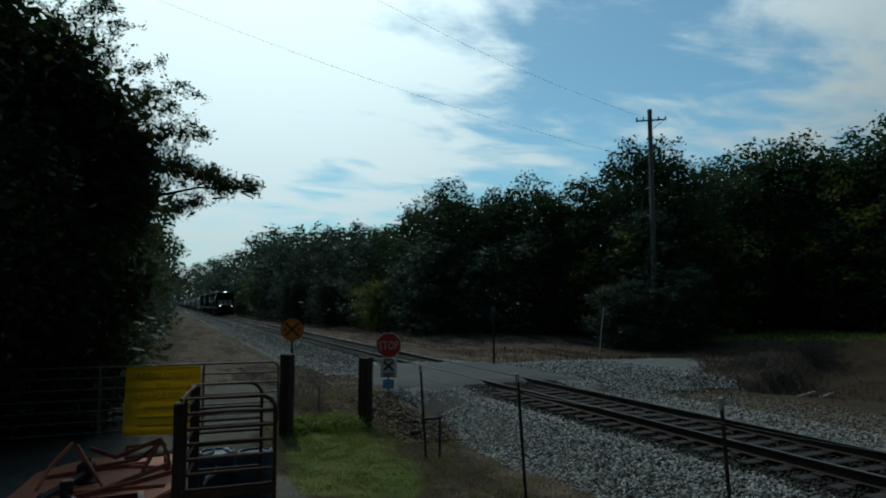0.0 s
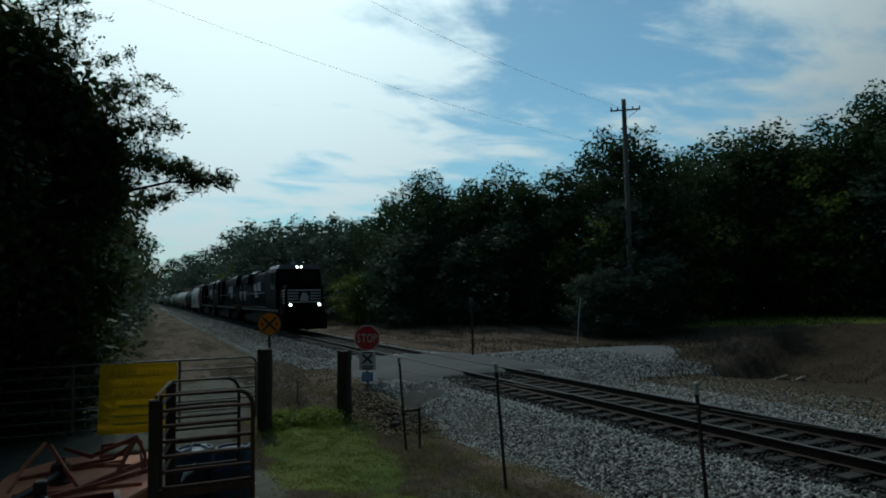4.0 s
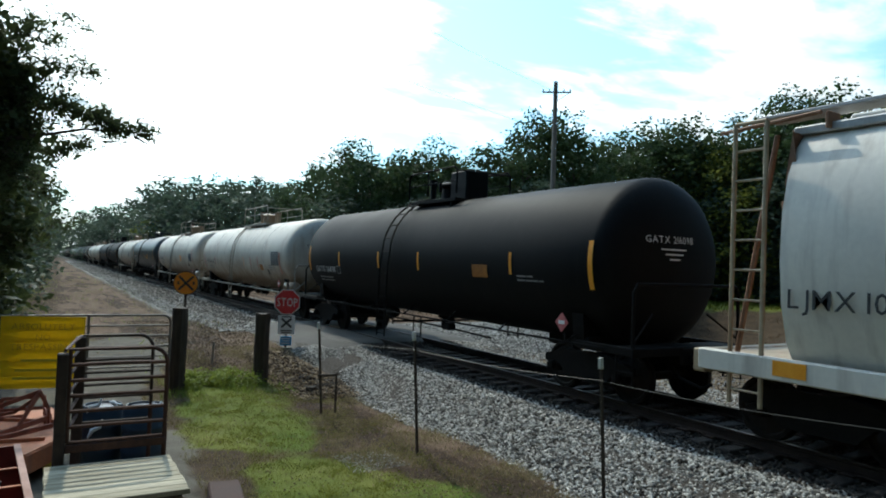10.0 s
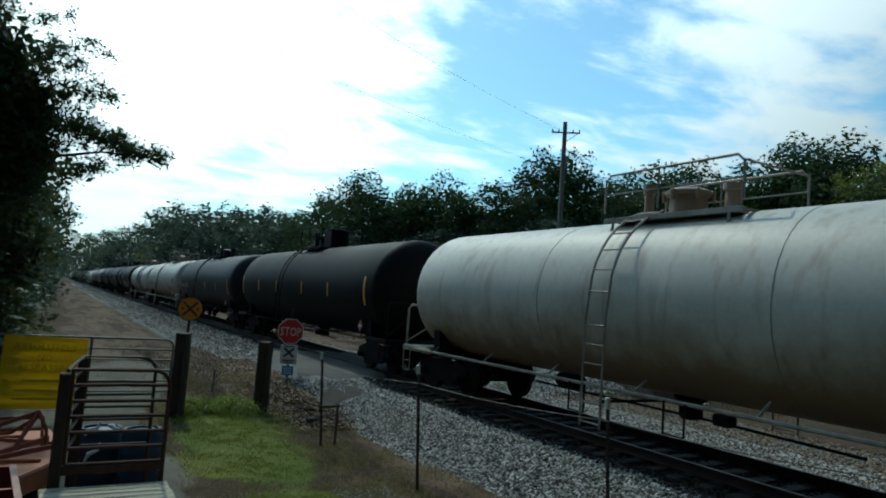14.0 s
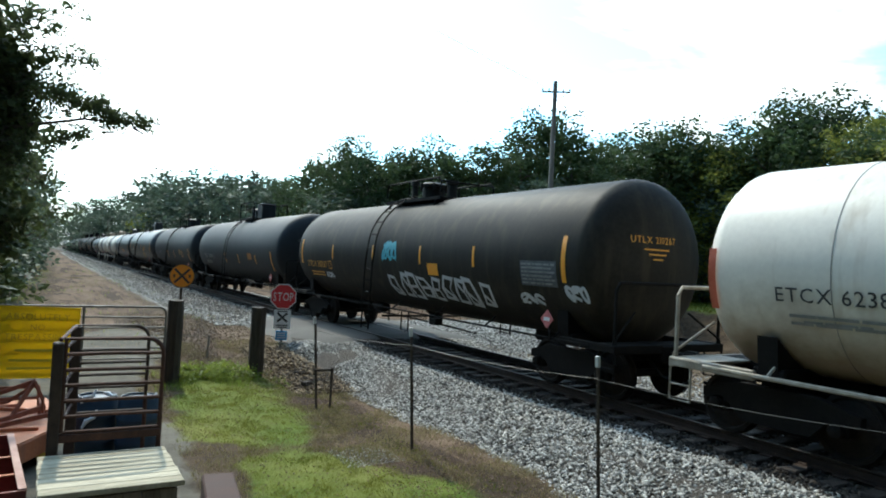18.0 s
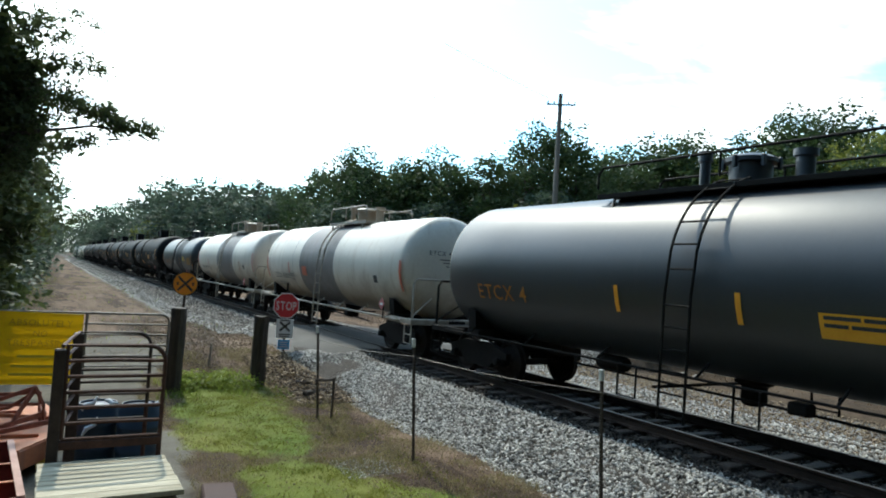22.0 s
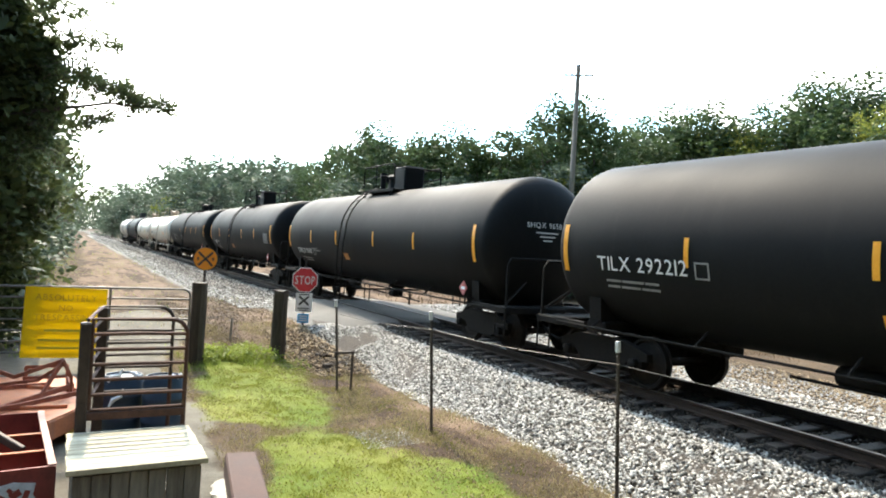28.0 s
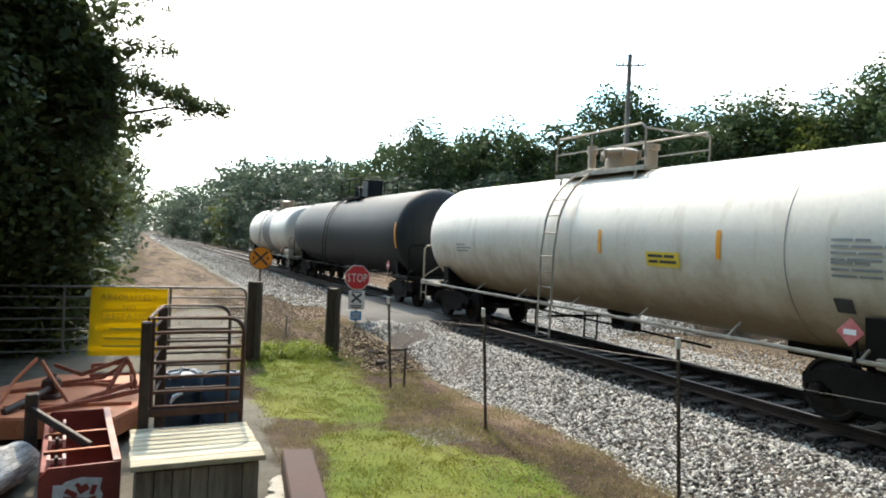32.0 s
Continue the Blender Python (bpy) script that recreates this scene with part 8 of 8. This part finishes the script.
def farm_gate():
    y = 15.9
    thing = empty("farm_gate", (0, y, -0.75), "long grey tubular farm gate across the drive", "gate")
    tube_panel(thing, "gate_frame", -5.6, 2.46, 0, 0.42, 1.76, 6, GATETUBE, 0.024, 0.16)
    for x in (0.84, -1.2, -3.2):
        part("brace", Build().box((x, 0, 1.08), (0.05, 0.035, 1.32), 0.006).mesh("brace", GATETUBE), thing)
    part("hinge_post", Build().lathe([(0.09, -0.3), (0.09, 1.9), (0.07, 1.93)], 12, Matrix.Translation((-5.75, 0, 0))).mesh("hinge_post", POSTWOOD), thing)
    # the notice hangs on the gate towards the viewer
    nb = empty("notice_board", (0.02, y - 0.06, 0.27), "faded yellow no-trespassing board wired to the farm gate", "sign")
    nb.rotation_euler = (radians(0), radians(1.5), 0)
    part("board", Build().box((0, 0, 0), (1.49, 0.02, 1.45), 0.006).mesh("board", SIGNYELLOW), nb)
    face = lambda z: Matrix.Translation((0, -0.014, z)) @ Matrix.Rotation(math.pi / 2, 4, "X")
    for words, z, hh in (("ABSOLUTELY", 0.46, 0.13), ("NO", 0.25, 0.12), ("TRESPASSING", 0.05, 0.13)):
        vs, fs = lettering(words, hh)
        w = max(p[0] for p in vs)
        k = min(1, 1.12 / w)
        part("word", Build().add([((p[0] - w / 2) * k, p[1], 0) for p in vs], fs, face(z)).mesh("word", SIGNINK), nb, "faded brown word " + words)
    for z, w in ((-0.16, 0.72), (-0.36, 0.9), (-0.52, 0.95)):
        part("faint_line", Build().box((0.0, -0.012, z), (w, 0.003, 0.05), 0.001).mesh("faint_line", surf("washed_out_print", (0.58, 0.47, 0.03), (0.66, 0.55, 0.05), 6, 0.6, 0, 0)), nb, "line of washed-out print")


def box_blade():
    """A long red box scraper, one end plate towards the viewer, open above, with cross walls and shank brackets."""
    thing = empty("box_scraper", (-0.37, 7.70, -0.75), "faded red box scraper with a peeling white label", "farm implement", turn=0.076)
    across = Matrix.Rotation(math.pi / 2, 4, "X")
    for y in (0.03, 2.33):
        part("end_plate", Build().prism([(-0.37, 0.03), (0.37, 0.03), (0.37, 0.60), (-0.29, 0.60), (-0.37, 0.50)], 0.03, Matrix.Translation((0, y, 0)) @ across).mesh("end_plate", REDPAINT), thing)
    part("rear_wall", Build().box((0.355, 1.17, 0.32), (0.03, 2.28, 0.56), 0.006).mesh("rear_wall", REDPAINT), thing)
    part("rear_wall_flange", Build().box((0.335, 1.17, 0.608), (0.075, 2.30, 0.016), 0.004).mesh("rear_wall_flange", surf("sun_faded_pink_edge", (0.36, 0.19, 0.15), (0.55, 0.34, 0.28), 4.0, 0.7, 0, 0.2)), thing, "sun-faded pinkish top edge")
    part("cutting_edge", Build().box((0.345, 1.17, 0.04), (0.05, 2.26, 0.08), 0.01).mesh("cutting_edge", RUSTTUBE), thing)
    for y in (0.68, 1.38):
        wall = part("cross_wall", Build().box((0.0, y, 0.38), (0.68, 0.022, 0.40), 0.005).mesh("cross_wall", REDPAINT), thing)
        part("lip", Build().box((0.0, y - 0.02, 0.575), (0.68, 0.05, 0.014), 0.004).mesh("lip", ORANGEPAINT), wall, "worn orange-pink lip")
    part("front_bar", Build().box((-0.33, 1.2, 0.50), (0.07, 2.25, 0.10), 0.01).mesh("front_bar", REDPAINT), thing)
    pink = surf("worn_pink_bracket", (0.40, 0.22, 0.18), (0.62, 0.42, 0.36), 5.0, 0.7, 0, 0.2)
    for y in (0.22, 0.92, 1.62):
        sk = part("shank", Build().box((-0.22, y, 0.34), (0.035, 0.09, 0.62), 0.006).mesh("shank", DARKTUBE), thing)
        part("bracket", Build().box((-0.29, y, 0.60), (0.035, 0.17, 0.10), 0.006).box((-0.15, y, 0.60), (0.035, 0.17, 0.10), 0.006).box((-0.22, y, 0.60), (0.16, 0.03, 0.05), 0.006).mesh("bracket", pink), sk, "worn pinkish shank bracket")
    part("floor_earth", Build().box((0.0, 1.17, 0.05), (0.66, 2.2, 0.06), 0.02).mesh("floor_earth", LITTER), thing, "brown earth and leaves lying in the box")
    part("mast", Build().box((-0.50, 1.72, 0.56), (0.14, 0.12, 0.86), 0.014).mesh("mast", DARKTUBE), thing, "dark square mast")
    part("brace", Build().box((0, 0, 0), (0.06, 1.02, 0.09), 0.01, Matrix.Translation((-0.20, 1.32, 0.66)) @ Matrix.Rotation(radians(40), 4, "Z") @ Matrix.Rotation(radians(17), 4, "X")).mesh("brace", DARKTUBE), thing, "dark flat brace")
    label = part("label_plate", Build().prism([(-0.24, 0), (0.2, 0.0), (0.22, 0.10), (0.19, 0.16), (0.21, 0.27), (0.02, 0.30), (-0.12, 0.27), (-0.15, 0.24), (-0.23, 0.25)], 0.005, Matrix.Translation((-0.01, -0.001, 0.18)) @ across).mesh("label_plate", DECAL), thing, "peeling white label")
    b = Build()
    for x, z, w, hh, t in ((-0.08, 0.33, 0.12, 0.05, 0.6), (0.03, 0.36, 0.10, 0.07, -0.5), (0.12, 0.34, 0.05, 0.10, 0.3), (-0.05, 0.27, 0.20, 0.03, 0.2), (0.08, 0.25, 0.14, 0.03, -0.2), (-0.02, 0.40, 0.05, 0.04, 0.8)):
        b.box((0, 0, 0), (w, 0.004, hh), 0.001, Matrix.Translation((x, -0.009, z)) @ Matrix.Rotation(t, 4, "Y"))
    part("bare_patch", b.mesh("bare_patch", REDPAINT), label, "red paint where the label has torn")


def rotary_cutter():
    """The orange mower deck with its gearbox and rusty hitch frame."""
    thing = empty("rotary_mower", (-0.6, 11.5, -0.75), "faded orange rotary mower with rusty hitch frame", "farm implement")
    deck = [(-1.3, -0.7), (-0.9, -1.1), (0.48, -1.42), (0.82, -0.8), (0.95, 0.5), (0.8, 1.5), (-0.5, 1.7), (-1.15, 0.9)]
    dk = part("deck", Build().prism(deck, 0.03, Matrix.Translation((0, 0, 0.43))).mesh("deck", ORANGEPAINT), thing)
    for (ax, ay), (bx, by) in zip(deck, deck[1:] + deck[:1]):
        c, d = Vector(((ax + bx) / 2, (ay + by) / 2, 0.31)), Vector((bx - ax, by - ay, 0))
        part("skirt", Build().box((0, 0, 0), (d.length, 0.025, 0.26), 0.005, Matrix.Translation(c) @ Matrix.Rotation(math.atan2(d.y, d.x), 4, "Z")).mesh("skirt", ORANGEPAINT), dk)
    for a, bb in (((-0.9, -0.6), (0.7, -0.75)), ((-0.2, 0.9), (0.85, 0.3))):
        d = Vector((bb[0] - a[0], bb[1] - a[1], 0))
        part("stiffener", Build().box((0, 0, 0), (d.length, 0.05, 0.05), 0.006, Matrix.Translation(((a[0] + bb[0]) / 2, (a[1] + bb[1]) / 2, 0.485)) @ Matrix.Rotation(math.atan2(d.y, d.x), 4, "Z")).mesh("stiffener", ORANGEPAINT), dk)
    gb = part("gearbox", Build().lathe([(0.17, 0.0), (0.18, 0.04), (0.10, 0.08), (0.12, 0.13), (0.14, 0.20), (0.12, 0.28), (0.06, 0.31), (0.06, 0.37), (0.02, 0.38)], 14, Matrix.Translation((-0.38, -0.05, 0.45))).mesh("gearbox", RUSTTUBE, True), thing, "round rusty gearbox")
    for i in range(6):
        part("bolt", Build().lathe([(0.022, 0), (0.022, 0.03)], 6, Matrix.Translation((-0.38 + 0.15 * math.cos(i), -0.05 + 0.15 * math.sin(i), 0.49))).mesh("bolt", RUSTTUBE), gb)

    def bar(name, pts, w, mt, lb=""):
        b = Build()
        for p, q in zip(pts, pts[1:]):
            p, q = Vector(p), Vector(q)
            b.box((0, 0, 0), ((q - p).length + w * 0.5, w * 0.55, w), 0.006, Matrix.Translation((p + q) / 2) @ (q - p).to_track_quat("X", "Z").to_matrix().to_4x4())
        part(name, b.mesh(name, mt), thing, lb)
    bar("top_link", [(-0.52, 0.0, 0.99), (-0.34, -0.15, 0.72), (-0.12, -0.45, 0.46)], 0.06, ORANGEPAINT, "faded orange-red link")
    bar("mast_strut", [(0.62, 0.0, 1.0), (0.48, -0.1, 0.76), (0.34, -0.25, 0.50)], 0.065, RUSTRED)
    bar("mast_strut", [(0.62, 0.03, 1.0), (0.0, 0.1, 0.76), (-0.36, 0.2, 0.90)], 0.06, RUSTRED)
    bar("hitch_arm", [(0.76, 0.1, 0.60), (0.2, -0.35, 0.52), (-0.22, -0.75, 0.47)], 0.075, RUSTRED)
    bar("hitch_arm", [(0.70, 0.55, 0.62), (0.72, 0.1, 0.62), (0.70, 0.05, 0.46)], 0.06, RUSTRED)
    bar("tail_frame", [(0.12, 0.75, 0.47), (0.12, 0.75, 0.78), (0.68, 0.7, 0.80), (0.70, 0.7, 0.47)], 0.05, RUSTRED)
    bar("tail_frame", [(0.10, 0.5, 0.66), (0.66, 0.4, 0.68)], 0.045, RUSTRED)
    bar("side_brace", [(-0.62, 0.3, 0.98), (-0.86, 0.0, 0.72), (-0.98, -0.3, 0.47)], 0.055, ORANGEPAINT, "faded orange-red brace")
    bar("lift_strap", [(0.62, -0.03, 1.0), (0.74, 0.05, 0.72), (0.76, 0.1, 0.47)], 0.05, RUSTRED)
    bar("lift_strap", [(0.60, 0.05, 0.92), (0.30, 0.1, 0.70), (-0.30, 0.0, 0.66)], 0.05, RUSTRED)
    bar("deck_rail", [(0.80, -0.30, 0.56), (0.10, -0.72, 0.52), (-0.50, -0.98, 0.49)], 0.07, RUSTRED)
    bar("deck_rail", [(-0.95, 0.35, 0.49), (-0.40, 0.55, 0.50), (0.40, 0.75, 0.50)], 0.06, RUSTRED)
    part("drive_shaft", Build().tube([(-0.38, -0.1, 0.62), (-0.6, -0.6, 0.57), (-0.85, -0.95, 0.50)], 0.05, 9).mesh("drive_shaft", DARKTUBE, True), thing)
    part("tail_wheel", Build().lathe([(0.10, -0.05), (0.17, -0.06), (0.19, -0.03), (0.19, 0.03), (0.17, 0.06), (0.10, 0.05)], 18, Matrix.Translation((0.75, -0.62, 0.16)) @ Matrix.Rotation(math.pi / 2, 4, "Y")).mesh("tail_wheel", YELLOW, True), thing, "small faded yellow wheel")


def log():
    pts = [(-1.75, 7.6, -0.52), (-1.5, 8.2, -0.52), (-1.25, 8.8, -0.50), (-1.08, 9.35, -0.52)]
    b = Build().tube([Vector(pts[0]).lerp(Vector(pts[1]), i / 4) for i in range(4)] + [Vector(pts[1]).lerp(Vector(pts[2]), i / 4) for i in range(4)] + [Vector(pts[2]).lerp(Vector(pts[3]), i / 4) for i in range(5)], [0.23, 0.25, 0.24, 0.27, 0.25, 0.26, 0.24, 0.25, 0.23, 0.24, 0.22, 0.21, 0.19], 14)
    b.v = [(x + 0.07 * noise.noise(Vector((x * 9, y * 3, z * 9))), y, z + 0.07 * noise.noise(Vector((x * 9 + 5, y * 3, z * 9)))) for x, y, z in b.v]
    tagged(new("log", b.mesh("log", DRIFT, True)), "rough bleached grey log on the drive", "log")


def beam():
    m = Matrix.Translation((1.86, 7.42, -0.60)) @ Matrix.Rotation(radians(-8.6), 4, "Z")
    b = Build().box((0, 0, 0), (0.38, 2.3, 0.30), 0.02, m)
    tagged(new("steel_beam", b.mesh("steel_beam", BROWNBEAM)), "rusty brown square beam lying beside the lawn", "beam")
    rng = random.Random(6)
    pale = surf("pale_rubble", (0.34, 0.31, 0.26), (0.58, 0.55, 0.48), 4, 0.9, 0, 0.6, 30)
    for i in range(7):
        x, y = 1.60 + 0.035 * i + rng.uniform(-0.06, 0.04), 7.6 + 0.13 * i
        q = rng.uniform(0.7, 1.1)
        b = Build().lathe([(0.08 * q, -0.02), (0.11 * q, 0.01), (0.09 * q, 0.035 * q), (0.04 * q, 0.045 * q)], 7)
        b.v = [(u + rng.uniform(-0.02, 0.02), v + rng.uniform(-0.02, 0.02), w) for u, v, w in b.v]
        ob = new("rubble", b.mesh("rubble", pale))
        ob.location = (x, y, ground_z(x, y))
        tagged(ob, "pale flat piece of concrete rubble beside the beam", "rubble", "rubble by the beam")


def utility_pole():
    x, y = 28.8, 34.55
    g = ground_z(x, y)
    thing = empty("utility_pole", (x, y, g), "grey wooden utility pole with a short crossarm", "utility pole")
    t = 14.94 - g
    part("pole", Build().tube([(0, 0, -0.3), (0.03, 0, t * 0.5), (0, 0, t)], [0.21, 0.175, 0.14], 12).mesh("pole", POLEWOOD, True), thing)
    arm = Vector((1.1, -0.73, 0))
    part("crossarm", Build().tube([arm * -0.72 + Vector((0, -0.12, t - 0.75)), arm * 0.72 + Vector((0, -0.12, t - 0.72))], 0.055, 6).mesh("crossarm", POLEWOOD), thing)
    ends = []
    for k in (-0.68, -0.36, 0.36, 0.68):
        p = arm * k + Vector((0, -0.12, t - 0.70))
        part("insulator", Build().lathe([(0.05, 0), (0.07, 0.05), (0.035, 0.09), (0.06, 0.13), (0.03, 0.2)], 10, Matrix.Translation(p)).mesh("insulator", SIGNWHITE, True), thing, "pale glass insulator")
        ends.append(Vector((x, y, g)) + p + Vector((0, 0, 0.18)))
    part("brace", Build().tube([arm * 0.6 + Vector((0, -0.14, t - 0.76)), Vector((0, -0.1, t - 1.4))], 0.02, 5).mesh("brace", POLEWOOD), thing)
    # wires to the next pole, over the viewer's left
    foot = Vector((x, y, g))
    for p, q in ((ends[1], Vector((-8.0, 20.1, 18.0))), (foot + Vector((0, -0.2, 11.4 - g)), Vector((-16.5, 26.4, 18.4)))):
        pts = [p.lerp(q, i / 20) - Vector((0, 0, 1.3 * math.sin(math.pi * i / 20))) for i in range(21)]
        tagged(new("power_line", Build().tube(pts, 0.0055, 4).mesh("power_line", WIRE)), "thin slack overhead wire from the pole", "wire", "overhead wires")


def small_things():
    x, y = 12.15, 24.2
    g = ground_z(x, y)
    thing = empty("marker_post", (x, y, g), "thin post with a small pale sign seen from behind", "road sign")
    part("post", Build().box((0, 0, 1.1), (0.07, 0.05, 2.5), 0.006).mesh("post", TPOST), thing)
    part("plate", Build().box((0, 0.03, 2.35), (0.16, 0.012, 0.34), 0.006).mesh("plate", GATETUBE), thing, "small grey plate")
    tagged(new("leaning_pole", Build().tube([(20.75, 29.2, -0.3), (20.9, 29.25, 0.9), (21.12, 29.3, 2.1)], 0.025, 6).mesh("leaning_pole", PALETIP)), "thin pale pole leaning before the wood", "pole")
    tagged(new("stake", Build().tube([(3.96, 18.6, -0.7), (4.0, 18.62, 0.05)], 0.028, 6).mesh("stake", POLEWOOD)), "short wooden stake in the dry grass", "stake")
    for i, (p, q) in enumerate((((20.0, 18.0, ground_z(20.0, 18.0) + 0.07), (26.6, 21.5, ground_z(26.6, 21.5) + 0.12)), ((20.6, 17.7, ground_z(20.6, 17.7) + 0.07), (26.9, 20.9, ground_z(26.9, 20.9) + 0.12)))):
        a, b = Vector(p), Vector(q)
        m = Matrix.Translation((a + b) / 2) @ (b - a).to_track_quat("X", "Z").to_matrix().to_4x4()
        tagged(new("plank", Build().box((0, 0, 0), ((b - a).length, 0.16, 0.06), 0.008, m).mesh("plank", POLEWOOD)), "old grey plank lying in the ditch", "plank", "planks in the ditch")
    # a heap of old ties, twigs and stones by the fence
    rng = random.Random(12)
    for i in range(3):
        x, y = 5.85 + rng.uniform(-0.45, 0.4), 15.4 + rng.uniform(-0.9, 1.6)
        m = Matrix.Translation((x, y, ground_z(x, y) + 0.06 + 0.05 * i % 0.12)) @ Matrix.Rotation(rng.uniform(-0.5, 0.9), 4, "Z") @ Matrix.Rotation(rng.uniform(-0.12, 0.12), 4, "Y")
        tagged(new("broken_timber", Build().box((0, 0, 0), (rng.uniform(0.5, 1.1), 0.14, 0.10), 0.015, m).mesh("broken_timber", TIE)), "broken dark timber by the fence", "timber", "broken timbers by the fence")
    tw = Build()
    for i in range(150):
        x, y = 5.8 + rng.gauss(0, 0.4), 15.4 + rng.gauss(0, 0.9)
        a = rng.uniform(0, 6.28)
        z = ground_z(x, y) + rng.uniform(0.02, 0.3)
        q = rng.uniform(0.15, 0.4)
        tw.tube([(x, y, z), (x + math.cos(a) * q, y + math.sin(a) * q, z + rng.uniform(-0.05, 0.15))], [0.009, 0.004], 4)
    tagged(new("twigs", tw.mesh("twigs", BARK)), "tangle of brown twigs by the fence", "twigs", kind="stuff")
    heap = lambda a, b: ground_z(a, b) + 0.28 * math.exp(-((a - 6.0) / 0.55) ** 2 - ((b - 17.0) / 1.9) ** 2)
    stones("earth_heap", 2600, 5.0, 7.0, 14.2, 19.6, 0.05, heap, LITTER, "low heap of brown earth, leaves and stones by the sign", 41)
    tw = Build()
    for i in range(700):
        u, v = rng.gauss(0, 4.0), 1.6 + rng.gauss(0, 0.9)
        x, y = 25.0 + 0.85 * u - 0.53 * v, 20.5 + 0.53 * u + 0.85 * v
        a = rng.uniform(0, 6.28)
        z = ground_z(x, y)
        q = rng.uniform(0.25, 0.8)
        tw.tube([(x, y, z), (x + math.cos(a) * q * 0.6, y + math.sin(a) * q * 0.6, z + rng.uniform(0.1, 0.6))], [0.010, 0.004], 4)
    tagged(new("brush", tw.mesh("brush", BARK)), "dry brush heaped in the ditch", "brush", kind="stuff")


sign_post()
warning_sign()
timber_post(2.70, 16.2, 1.14, 0.34, "thick dark timber gate post by the drive")
timber_post(4.76, 16.75, 0.97, 0.36, "thick dark timber post beside the stop sign")
fence()
stock_pen()
deck_box()
barrel()
farm_gate()
box_blade()
rotary_cutter()
log()
beam()
utility_pole()
for a, d, hh in ((38.2, 43, 4.2), (40.4, 42.5, 3.6), (42.0, 43.5, 4.6), (36.4, 44, 3.8)):
    tree(2, d * math.sin(radians(a)), d * math.cos(radians(a)), hh, 1.5, a, label="leafy shrub before the dark wood")
small_things()


# ---- what moves ----
def motions():
    for thing, s, *turn in CARS:
        rows = []
        for t in (0.0, 1 / 30, 0.5, 8.0, 16.0, 24.0, 31.5, 32 - 1 / 30, 32.0):
            rows.append((t, pose(XC, s - V * t, 0, 0, 0, turn[0] if turn else 0)))
        walk(thing, rows)


motions()
